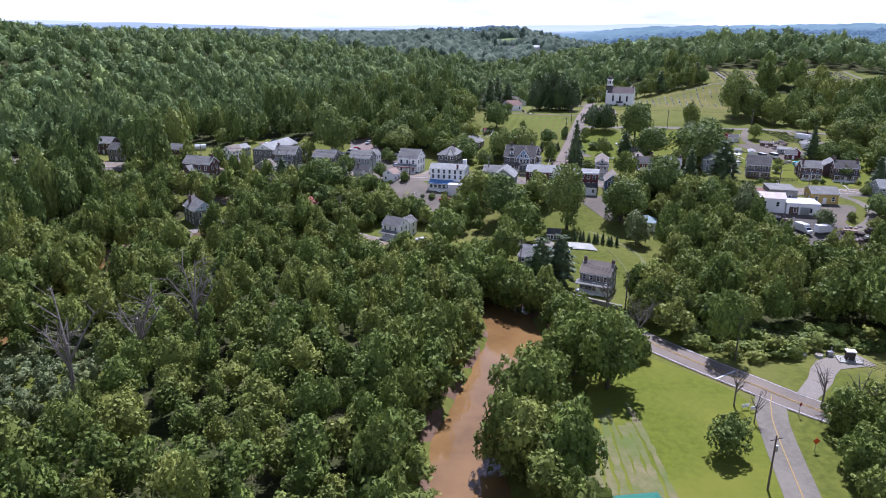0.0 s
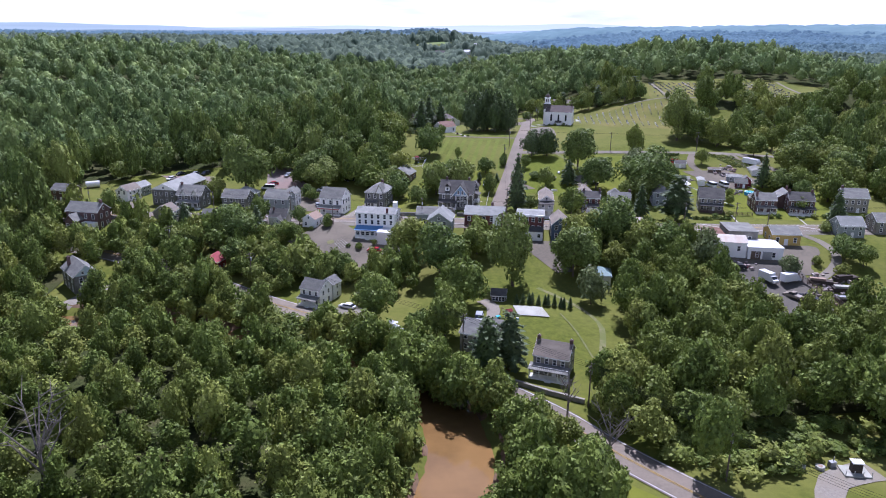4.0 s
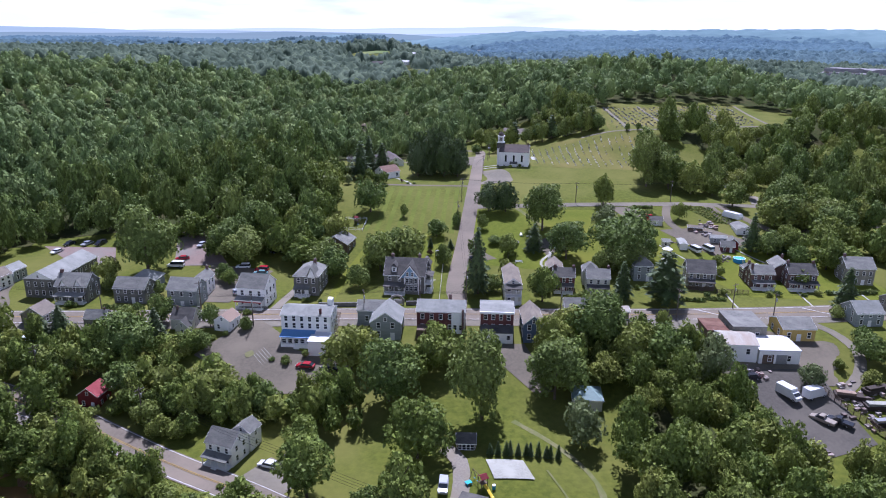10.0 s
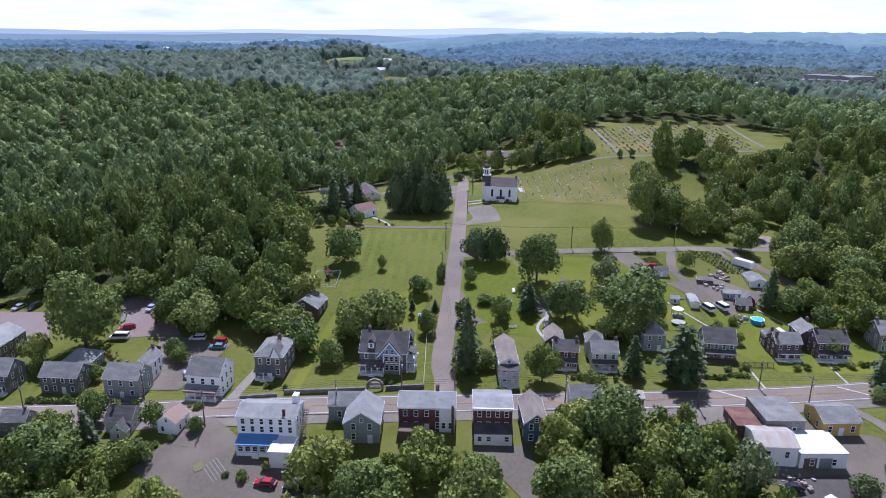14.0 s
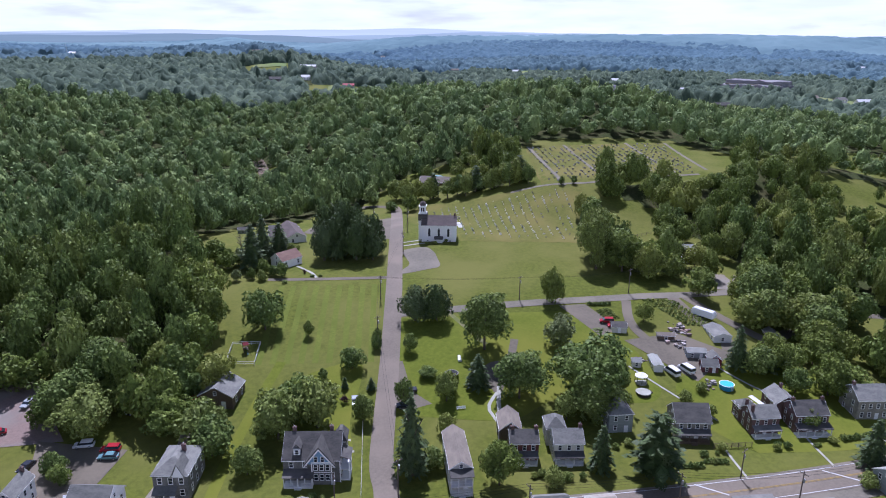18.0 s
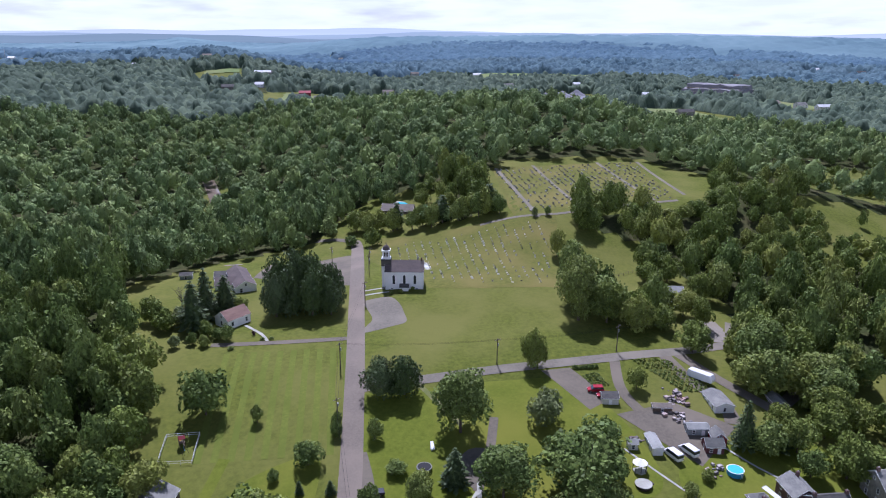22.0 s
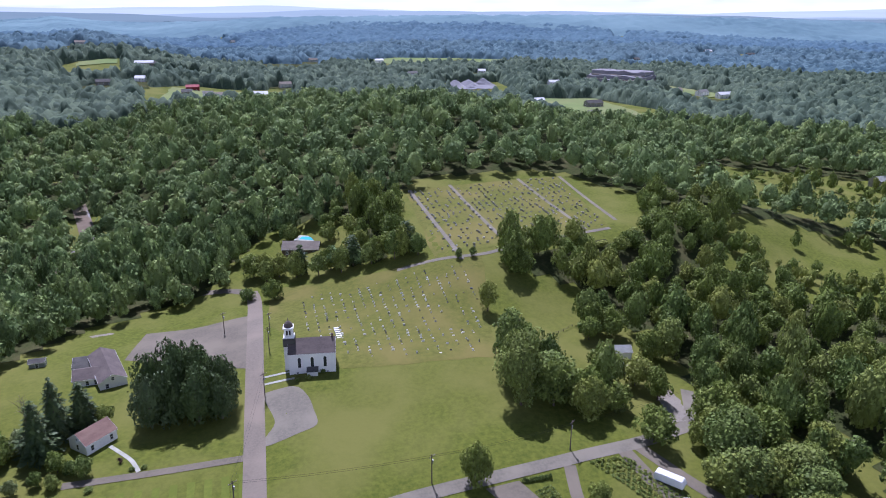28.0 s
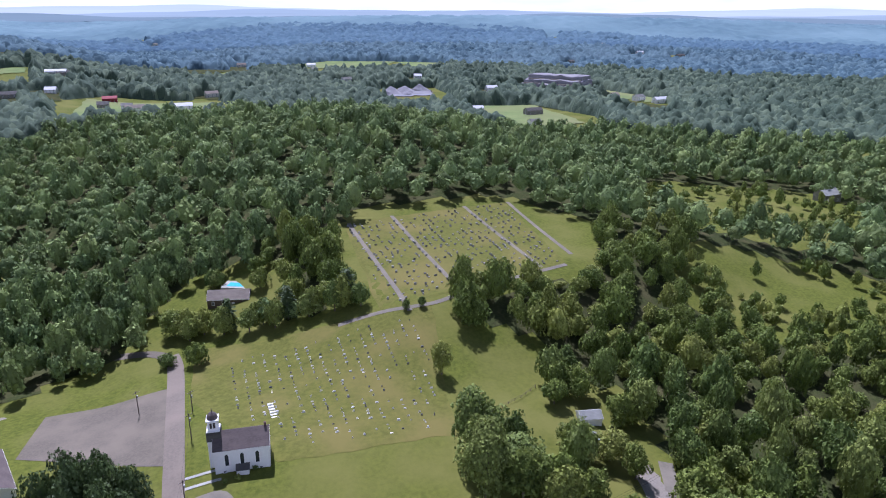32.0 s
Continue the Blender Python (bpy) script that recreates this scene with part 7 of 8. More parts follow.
caps = [[bm.verts.new((-6.9 + r * math.cos(k * math.tau / 12), 4.8 + r * math.sin(k * math.tau / 12), z)) for k in range(12)] for r, z in ((1.45, 14.3), (1.35, 14.9), (1.05, 15.5), (0.55, 15.95), (0.12, 16.1), (0.08, 17.2))]
for lo_, hi_ in zip(caps, caps[1:]):
    for k in range(12):
        bm.faces.new((lo_[k], lo_[(k + 1) % 12], hi_[(k + 1) % 12], hi_[k]))
bm.faces.new(caps[-1])
part("tower_cap", bm, CHURCHROOF, tw, "dark rounded cap with a finial")
part("chimney", boxed((6.0, 6.6, 4.4, 5.0, 8, 11.2)), BRICK, church)

# ---- vehicles ----
def car(x, y, turn, paint, label, kind="sedan", group="parked vehicles"):
    """A vehicle along its own x axis: body, window band, wheels with rims, lights."""
    L, W, H, hood, roof0, roof1, tail = {"sedan": (4.7, 1.8, 1.45, 0.92, 1.25, 3.6, 4.4), "suv": (4.7, 1.9, 1.75, 1.05, 1.2, 4.3, 4.6), "van": (5.6, 2.0, 2.2, 1.2, 1.1, 5.4, 5.55), "pickup": (5.6, 1.95, 1.8, 1.1, 1.5, 3.1, 3.3)}[kind]
    ob = thing("car" if kind in ("sedan", "suv") else kind if kind == "pickup" else "van", x, y, turn, label, "car" if kind in ("sedan", "suv") else kind, group)
    bm = bmesh.new()
    bed = 1.05 if kind == "pickup" else hood
    prism(bm, [(-L / 2, 0.35), (L / 2, 0.35), (L / 2, bed * 0.95), (L / 2 - (L - tail), bed), (-L / 2 + roof0 * 0.75, hood), (-L / 2 + 0.1, hood * 0.82), (-L / 2, 0.6)], "y", -W / 2, W / 2)
    bmesh.ops.bevel(bm, geom=list(bm.edges), offset=0.07, segments=1, affect="EDGES")
    part("body", bm, paint, ob)
    a, b, c, d = -L / 2 + roof0 * 0.8, -L / 2 + roof0 + 0.55, -L / 2 + roof1, -L / 2 + tail
    i = 0.12
    part("glasshouse", prism(bmesh.new(), [(a, hood - 0.03), (d, bed - 0.03), (c + 0.1, H - 0.14), (b - 0.08, H - 0.14)], "y", -W / 2 + i * 0.6, W / 2 - i * 0.6), GLASS, ob)
    part("roof", prism(bmesh.new(), [(b - 0.1, H - 0.16), (c + 0.12, H - 0.16), (c, H), (b + 0.1, H)], "y", -W / 2 + i, W / 2 - i), paint, ob)
    for sx in (-L * 0.31, L * 0.3):
        for sy in (-1, 1):
            wheel = part("wheel", tube(bmesh.new(), (sx, sy * (W / 2 - 0.2), 0.33), (sx, sy * (W / 2 + 0.01), 0.33), 0.33, 0.33, 12), BLACK, ob)
            part("rim", tube(bmesh.new(), (sx, sy * (W / 2), 0.33), (sx, sy * (W / 2 + 0.03), 0.33), 0.2, 0.18, 10), STEEL, wheel)
    for sy in (-1, 1):
        part("headlight", boxed((-L / 2 - 0.02, -L / 2 + 0.08, sy * W * 0.36 - 0.17, sy * W * 0.36 + 0.17, 0.62, 0.76)), TRIM, ob)
        part("tail_light", boxed((L / 2 - 0.06, L / 2 + 0.02, sy * W * 0.4 - 0.12, sy * W * 0.4 + 0.12, 0.72, 0.88)), PAINT["red"], ob)
    return ob


def box_van(x, y, turn, label):
    """A delivery van with a tall box behind the cab."""
    ob = thing("box_van", x, y, turn, label, "van", "parked vehicles")
    bm = boxed((-1.4, 2.9, -1.1, 1.1, 0.6, 2.9))
    bmesh.ops.bevel(bm, geom=list(bm.edges), offset=0.06, segments=1, affect="EDGES")
    part("box", bm, PAINT["white"], ob)
    part("cab", prism(bmesh.new(), [(-3.0, 0.45), (-1.4, 0.45), (-1.4, 2.15), (-2.0, 2.15), (-2.5, 1.35), (-3.0, 1.15)], "y", -1.0, 1.0), PAINT["white"], ob)
    part("windscreen", prism(bmesh.new(), [(-2.53, 1.34), (-2.03, 2.1), (-1.98, 2.05), (-2.46, 1.34)], "y", -0.9, 0.9), GLASS, ob)
    for sx in (-2.2, 1.7):
        for sy in (-1, 1):
            wheel = part("wheel", tube(bmesh.new(), (sx, sy * 0.85, 0.36), (sx, sy * 1.06, 0.36), 0.36, 0.36, 12), BLACK, ob)
            part("rim", tube(bmesh.new(), (sx, sy * 1.05, 0.36), (sx, sy * 1.08, 0.36), 0.2, 0.18, 10), STEEL, wheel)
    return ob


for x, y, turn, paint, label, kind in (
    (1.3, 242.0, -20, "red", "red sedan parked behind the inn", "sedan"), (7.2, 239.8, -16, "dark", "dark car in the trees' shade", "sedan"), (-41.4, 314.1, -10, "white", "long white van in a gravel yard", "van"),
    (-19.0, 308.4, -8, "white", "white sport utility car on asphalt", "suv"), (-12.8, 304.9, -14, "red", "red car beside a teal one", "suv"), (-13.0, 302.2, -12, "teal", "pale teal car on asphalt", "sedan"),
    (-84.1, 346.2, 60, "dark", "dark car behind the hall", "sedan"), (-77.5, 344.3, 60, "silver", "silver car behind the hall", "sedan"), (-72.5, 343.0, 60, "dark", "black car behind the hall", "suv"), (-86, 338.3, 60, "white", "white car behind the hall", "sedan"),
    (-8.3, 318.6, 20, "dark", "black car under trees", "suv"), (-19.6, 288.6, -80, "silver", "silver car beside the white house", "sedan"), (6.0, 318.3, 70, "red", "red car beside the brown house", "sedan"),
    (60.9, 306.8, -8, "dark", "black pickup on a small lot", "pickup"), (58.8, 300.8, -8, "dark", "dark car on a small asphalt pad", "suv"), (46.6, 306.4, 80, "silver", "pale car behind a shrub", "sedan"),
    (132.0, 322.6, -22, "red", "red car on a driveway", "suv"), (133.2, 319.6, -18, "red", "red sedan on a driveway", "sedan"), (136.1, 293.4, -86, "white", "white van in a yard", "van"), (140.9, 293.2, -85, "white", "white van with roof rack in a yard", "van"),
    (-6.3, 208.6, -30, "white", "white car on the gravel pad", "sedan"), (27.3, 192.7, 75, "silver", "silver car on the gravel drive", "suv"), (117.0, 201.9, -60, "tan", "old pickup with loaded bed", "pickup"), (120.4, 200.6, -55, "dark", "black flatbed pickup on asphalt", "pickup"),
    (90, 302, -10, "dark", "dark car in tree shade", "sedan"), (-78, 262, -14, "blue", "blue car on the street's edge", "sedan"), (-72, 266, -14, "white", "white car on the street's edge", "sedan"), (-30.5, 304, 60, "dark", "dark car in the shaded yard", "sedan"), (-35.2, 331, 70, "silver", "silver car in the gravel yard", "sedan"), (-40.2, 320, 10, "red", "dark red car by shrubs", "sedan"), (109, 218, -12, "dark", "dark car by the workshop wall", "sedan"),
):
    car(x, y, turn, PAINT[paint], label, kind)
box_van(114.2, 210.6, 105, "white delivery van with tall box")
box_van(120.2, 209.4, 192, "white delivery van with open rear box")


def caravan(x, y, turn, label):
    ob = thing("caravan", x, y, turn, label, "caravan")
    bm = bmesh.new()
    prism(bm, [(-3.9, 0.5), (3.6, 0.5), (3.9, 1.4), (3.5, 2.75), (-3.4, 2.75), (-4.1, 1.6)], "y", -1.2, 1.2)
    bmesh.ops.bevel(bm, geom=list(bm.edges), offset=0.12, segments=2, affect="EDGES")
    part("body", bm, PAINT["white"], ob)
    for sx in (-2.2, 0.2, 2.2):
        part("window", boxed((sx - 0.45, sx + 0.45, -1.23, -1.19, 1.4, 2.0)), GLASS, ob)
    part("door", boxed((-1.4, -0.8, -1.24, -1.19, 0.6, 2.3)), TRIM, ob)
    for sx in (-0.5, 0.4):
        for sy in (-1.0, 1.0):
            part("wheel", tube(bmesh.new(), (sx, sy - 0.12, 0.34), (sx, sy + 0.12, 0.34), 0.34, 0.34, 10), BLACK, ob)
    part("hitch", boxed((3.8, 5.0, -0.06, 0.06, 0.5, 0.6)), STEEL, ob)
    return ob


caravan(165.2, 317.4, 112, "white travel caravan beside a long drive")
bt = thing("motor_boat", 6.0, 189.9, -40, "white cabin boat on a trailer", "boat")
bm = bmesh.new()
rings = [[bm.verts.new(p) for p in ((x, -w, 1.7 + s), (x, -w * 0.75, 0.9 + s), (x, 0, 0.6 + s), (x, w * 0.75, 0.9 + s), (x, w, 1.7 + s))] for x, w, s in ((-3.0, 1.1, 0), (-1, 1.2, 0), (1.2, 1.05, 0.06), (2.6, 0.55, 0.2), (3.3, 0.05, 0.4))]
for a, b in zip(rings, rings[1:]):
    for k in range(4):
        bm.faces.new((a[k], a[k + 1], b[k + 1], b[k]))
    bm.faces.new((a[0], b[0], b[4], a[4]))
bm.faces.new(rings[0])
part("hull", bm, PAINT["white"], bt)
part("cabin", prism(bmesh.new(), [(-0.6, 1.65), (1.6, 1.7), (0.9, 2.35), (-0.5, 2.4)], "y", -0.75, 0.75), PAINT["white"], bt)
part("windscreen", prism(bmesh.new(), [(1.0, 1.9), (1.45, 1.85), (0.96, 2.3), (0.8, 2.3)], "y", -0.7, 0.7), GLASS, bt)
part("canopy", boxed((-1.9, 0.5, -0.9, 0.9, 3.05, 3.15), (-1.8, -1.74, -0.85, -0.79, 1.6, 3.05), (-1.8, -1.74, 0.79, 0.85, 1.6, 3.05), (0.3, 0.36, -0.85, -0.79, 2.3, 3.05), (0.3, 0.36, 0.79, 0.85, 2.3, 3.05)), PAINT["white"], bt)
part("trailer", boxed((-2.8, 3.9, -0.06, 0.06, 0.42, 0.54), (-1.6, 1.2, -0.95, 0.95, 0.4, 0.5)), STEEL, bt)
for sy in (-0.95, 0.95):
    part("wheel", tube(bmesh.new(), (-0.6, sy - 0.1, 0.3), (-0.6, sy + 0.1, 0.3), 0.3, 0.3, 10), BLACK, bt)
rb = thing("rowing_boat", 79.8, 317.2, 75, "upturned pale rowing boat on grass", "boat")
part("hull", prism(bmesh.new(), [(-0.55, 0), (0.55, 0), (0.35, 0.42), (-0.35, 0.42)], "x", -1.7, 1.7), PAINT["white"], rb)

# ---- sheds of the upper gardens ----
house("long white garage with grey roof", (157.6, 303.6), (164.4, 301.6), 11, 3.0, 1.2, "y", WHITE, SLATE, 1, 3, (1.6,), name="garage", front_door=False, size=0.78)
house("blue-grey shed with metal roof", (144.4, 298.9), (151.0, 296.3), 4, 2.8, 0.8, "x", GREYSIDE, PALEROOF, 2, 1, (1.5,), name="shed", size=0.78)
house("small dark red house with grey roof", (144.4, 291.7), (149.8, 289.4), 5, 2.8, 1.8, "x", DARKBRICK, SLATE, 2, 1, (1.5,), name="cottage", size=0.78)
house("red gabled annex of the small house", (148.0, 293.2), (152.2, 291.4), 5, 3.2, 2.0, "y", REDBOARD, SLATE, 1, 1, (1.6,), name="cottage", front_door=False, size=0.78)
house("white flat-roofed mobile home", (131.2, 295.6), (134.4, 294.5), 9, 2.7, 0.5, "y", WHITE, PALEROOF, 1, 3, (1.5,), name="mobile_home", size=0.78)
house("small brown shed in the vegetable garden", (141.6, 309.9), (147.6, 307.2), 3, 2.1, 0.7, "x", BROWN, BROWNROOF, 1, 1, (1.2,), name="shed", front_door=False, size=0.78)
house("dark garage at the end of the drive", (130, 317.2), (135.4, 315.0), 5, 2.6, 1.4, "x", CREAM, DARKROOF, 1, 1, (1.4,), name="garage", size=0.78)
house("pale hut behind the spruce", (126.4, 299.4), (129.4, 298.2), 3, 2.4, 0.9, "x", CREAM, PALEROOF, 1, 1, (1.3,), name="shed", front_door=False, size=0.78)
house("small grey shed on the upper lawn", (24.0, 462.2), (28.6, 461.2), 3.2, 2.2, 0.8, "x", GREYSIDE, DARKROOF, 1, 1, (1.2,), name="shed", front_door=False)
house("grey shed beside the lane", (176, 299.6), (180.5, 298), 8, 2.5, 1.2, "y", STONE, SLATE, 1, 2, (1.4,), name="shed", size=0.78)

# ---- pools, play things and garden furniture ----
pool = thing("swimming_pool", 147.0, 283.4, 0, "round turquoise above-ground pool on grass", "pool")
bm = tube(bmesh.new(), (0, 0, -0.4), (0, 0, 1.2), 1.95, 1.95, 28)
part("pool_wall", bm, BLUEPLASTIC, pool)
bm = bmesh.new()
for r0, r1, z0, z1 in ((1.9, 2.1, 1.2, 1.28),):
    lo, hi = [bm.verts.new((r0 * math.cos(i * math.tau / 28), r0 * math.sin(i * math.tau / 28), z1)) for i in range(28)], [bm.verts.new((r1 * math.cos(i * math.tau / 28), r1 * math.sin(i * math.tau / 28), z1)) for i in range(28)]
    for i in range(28):
        bm.faces.new((lo[i], hi[i], hi[(i + 1) % 28], lo[(i + 1) % 28]))
part("rim", bm, TRIM, pool)
bm = bmesh.new()
bm.faces.new([bm.verts.new((1.9 * math.cos(i * math.tau / 28), 1.9 * math.sin(i * math.tau / 28), 1.23)) for i in range(28)])
part("water", bm, POOLWATER, pool)
part("ladder", boxed((-0.3, -0.24, -2.32, -2.26, -0.2, 1.9), (0.24, 0.3, -2.32, -2.26, -0.2, 1.9), *[(-0.24, 0.24, -2.31, -2.27, 0.2 + k * 0.3, 0.24 + k * 0.3) for k in range(5)]), TRIM, pool)
dk = thing("deck", 122.9, 287.7, 0, "round tan wooden deck under a garden tree", "deck")
part("floor", tube(bmesh.new(), (0, 0, 0.55), (0, 0, 0.7), 2.1, 2.1, 16), CONCRETE, dk)
part("skirt", tube(bmesh.new(), (0, 0, -0.4), (0, 0, 0.55), 1.95, 1.95, 16), DARKWOOD, dk)
part("step", boxed((1.5, 2.7, -0.6, 0.6, -0.3, 0.3)), DARKWOOD, dk)
gz = thing("pavilion", 125.2, 292.4, 20, "small white-roofed garden pavilion on posts", "pavilion")
bm = bmesh.new()
rim_ = [bm.verts.new((1.9 * math.cos(i * math.tau / 8), 1.9 * math.sin(i * math.tau / 8), 2.2)) for i in range(8)]
tip_ = bm.verts.new((0, 0, 3.2))
for i in range(8):
    bm.faces.new((rim_[i], rim_[(i + 1) % 8], tip_))
bm.faces.new(rim_[::-1])
part("roof", bm, WHITE, gz)
part("floor", tube(bmesh.new(), (0, 0, -0.3), (0, 0, 0.2), 1.8, 1.8, 8), CONCRETE, gz)
for i in range(8):
    a = i * math.tau / 8
    part("post", tube(bmesh.new(), (1.7 * math.cos(a), 1.7 * math.sin(a), 0.1), (1.7 * math.cos(a), 1.7 * math.sin(a), 2.22), 0.07, 0.07, 6), DARKWOOD, gz)
gp = thing("swimming_pool", 144.5, 529.5, -40, "blue garden pool with pale paved edge", "pool")
part("paving", boxed((-6.5, 6.5, -4, 4, -0.6, 0.3)), CONCRETE, gp)
part("water", boxed((-4.6, 4.6, -2.2, 2.2, 0.2, 0.34)), POOLWATER, gp)
tp = thing("trampoline", 75.1, 310.4, 0, "round dark trampoline on a lawn", "trampoline")
part("mat", tube(bmesh.new(), (0, 0, 0.86), (0, 0, 0.9), 1.65, 1.65, 22), BLACK, tp)
part("frame", tube(bmesh.new(), (0, 0, 0.8), (0, 0, 0.87), 1.95, 1.95, 22), SLATE, tp)
for k in range(6):
    a = k * math.tau / 6
    part("leg", tube(bmesh.new(), (1.85 * math.cos(a), 1.85 * math.sin(a), -0.2), (1.85 * math.cos(a), 1.85 * math.sin(a), 0.82), 0.04, 0.04, 6), STEEL, tp)


def fence(label, points, high=1.1, gap=2.4, material=None, rails=(0.45, 0.95)):
    """Posts and rails along a line on the ground."""
    material = material or TRIM
    p = np.array(points, float)
    first = thing("fence", p[0][0], p[0][1], 0, label, "fence")
    o = first.matrix_world.translation
    for a, b in zip(p, p[1:]):
        n = max(1, int(np.hypot(*(b - a)) / gap))
        spots = [a + (b - a) * k / n for k in range(n + 1)]
        z = [float(ground_at(*s)) for s in spots]
        for s, h in zip(spots[:-1] if not np.array_equal(b, p[-1]) else spots, z):
            x, y, h = s[0] - o.x, s[1] - o.y, h - o.z
            part("post", boxed((x - 0.06, x + 0.06, y - 0.06, y + 0.06, h - 0.3, h + high)), material, first)
        for k in range(n):
            for r in rails:
                part("rail", tube(bmesh.new(), (spots[k][0] - o.x, spots[k][1] - o.y, z[k] - o.z + r * high), (spots[k + 1][0] - o.x, spots[k + 1][1] - o.y, z[k + 1] - o.z + r * high), 0.05, 0.05, 4), material, first)
    return first


fence("white rail fence round a play yard", [(14.7, 333.2), (22.5, 330.8), (25.0, 340.6), (17.1, 342.4), (14.7, 333.2)])
fence("pale picket fence along the hill lane", [(46.6, 297.0), (43.6, 284.0), (40.6, 271.0)], 1.0, 1.8, CREAM)
fence("dark board fence between gardens", [(126.6, 262.9), (131, 261.8), (136.0, 260.6)], 1.4, 1.5, BROWN, (0.2, 0.4, 0.6, 0.8, 0.97))
fence("wooden rail fence by the wood's edge", [(176, 389), (188, 391), (197, 394)], 1.2, 3.0, POLEWOOD)
fence("board fence of a storage yard", [(122.5, 214), (125, 204), (127.5, 193)], 1.9, 1.6, BROWN, (0.15, 0.32, 0.49, 0.66, 0.83, 0.97))


def playset(x, y, turn, label, tall=2.4):
    ob = thing("play_set", x, y, turn, label, "play set")
    part("tower", boxed((-0.7, 0.7, -0.7, 0.7, 1.2, 1.3), *[(sx - 0.05, sx + 0.05, sy - 0.05, sy + 0.05, -0.1, tall) for sx in (-0.65, 0.65) for sy in (-0.65, 0.65)]), BROWN, ob)
    part("tower_roof", prism(bmesh.new(), [(-0.9, tall), (0, tall + 0.6), (0.9, tall), (0.9, tall + 0.06), (0, tall + 0.68), (-0.9, tall + 0.06)], "y", -0.8, 0.8), REDBOARD, ob)
    part("slide", prism(bmesh.new(), [(0.7, 1.25), (3.2, 0.15), (3.6, 0.15), (3.6, 0.05), (3.15, 0.05), (0.7, 1.1)], "y", -0.3, 0.3), YELLOWPLASTIC, ob, "yellow plastic slide")
    part("swing_beam", boxed((-3.6, -0.6, -0.05, 0.05, 2.1, 2.2), (-3.6, -3.5, -0.9, -0.8, 0, 0.1)), BROWN, ob)
    for sy in (-0.8, 0.8):
        part("swing_leg", tube(bmesh.new(), (-3.5, sy, -0.1), (-3.5, 0, 2.15), 0.05, 0.05, 5), BROWN, ob)
    for sx in (-2.8, -1.7):
        sw = part("swing_seat", boxed((sx - 0.22, sx + 0.22, -0.1, 0.1, 0.5, 0.54)), BLUEPLASTIC, ob)
        part("rope", boxed((sx - 0.21, sx - 0.19, -0.01, 0.01, 0.54, 2.1), (sx + 0.19, sx + 0.21, -0.01, 0.01, 0.54, 2.1)), STEEL, sw)
    return ob


playset(20.6, 338.0, 100, "wooden play tower with swings in a fenced yard")
playset(34.6, 190.8, -70, "play tower with a yellow slide on a lawn")
tb_ = thing("play_table", 32.2, 192.4, 20, "small green and blue plastic play table", "toy")
part("top", boxed((-0.6, 0.6, -0.5, 0.5, 0.5, 0.6)), POOLWATER, tb_)
for sx in (-0.5, 0.5):
    for sy in (-0.4, 0.4):
        part("leg", boxed((sx - 0.06, sx + 0.06, sy - 0.06, sy + 0.06, 0, 0.5)), BLUEPLASTIC, tb_)
barrel = thing("rain_barrel", 36.6, 190.0, 0, "blue plastic barrel on the lawn", "barrel")
part("drum", tube(bmesh.new(), (0, 0, 0), (0, 0, 0.9), 0.35, 0.35, 14), BLUEPLASTIC, barrel)
part("lid", tube(bmesh.new(), (0, 0, 0.9), (0, 0, 0.96), 0.37, 0.3, 14), TRIM, barrel)
bn = thing("bench", 72.6, 295.6, -8, "white garden bench on the grass", "bench")
part("seat", boxed((-1.2, 1.2, -0.2, 0.2, 0.42, 0.47)), TRIM, bn)
part("backrest", boxed((-1.2, 1.2, 0.18, 0.24, 0.55, 0.95)), TRIM, bn)
for sx in (-1.05, 1.05):
    part("leg", boxed((sx - 0.05, sx + 0.05, -0.18, 0.22, -0.05, 0.42)), TRIM, bn)
pv = thing("picnic_pavilion", 26.6, 73.4, 8, "open picnic shelter with a teal hipped roof", "pavilion")
part("roof", hip_roof(7, 6, 2.7, 1.5, 0.5), mat("teal_metal_roof", (0.03, 0.17, 0.11), (0.025, 0.14, 0.09), 2.0, rough=0.5), pv)
for sx in (-3.3, 0, 3.3):
    for sy in (0.2, 5.8):
        part("post", boxed((sx - 0.08, sx + 0.08, sy - 0.08, sy + 0.08, -0.3, 2.75)), BROWN, pv)
part("floor", boxed((-3.6, 3.6, -0.1, 6.1, -0.4, 0.12)), CONCRETE, pv)

# pumping station by the crossroads
ps = thing("pump_cabinet", 82.2, 126.6, -12, "dark equipment cabinet on a fenced concrete slab", "cabinet")
part("slab", boxed((-2.2, 2.2, -1.6, 1.6, -0.4, 0.35)), CONCRETE, ps)
part("cabinet_body", boxed((-0.7, 0.9, -0.6, 0.6, 0.35, 2.1)), DARKWOOD, ps)
part("lid", boxed((-0.85, 1.05, -0.75, 0.75, 2.1, 2.3)), TRIM, ps)
for sx in (-2.1, -0.7, 0.7, 2.1):
    part("guard_post", boxed((sx - 0.05, sx + 0.05, -1.55, -1.45, 0.35, 1.3)), STEEL, ps)
for x, y, r, h in ((73.6, 129.6, 1.5, 0.5), (77.0, 128.2, 0.8, 0.6)):
    mh = thing("manhole_ring", x, y, 0, "low round concrete manhole ring", "manhole")
    part("ring", tube(bmesh.new(), (0, 0, -0.2), (0, 0, h), r, r * 0.95, 18), CONCRETE, mh)
    part("cover", tube(bmesh.new(), (0, 0, h), (0, 0, h + 0.06), r * 0.55, r * 0.5, 16), TERRACOTTA, mh)
gn = thing("generator", 79.4, 128.6, 10, "small grey generator unit on gravel", "generator")
part("housing", boxed((-0.6, 0.6, -0.4, 0.4, 0.1, 1.1)), STEEL, gn)
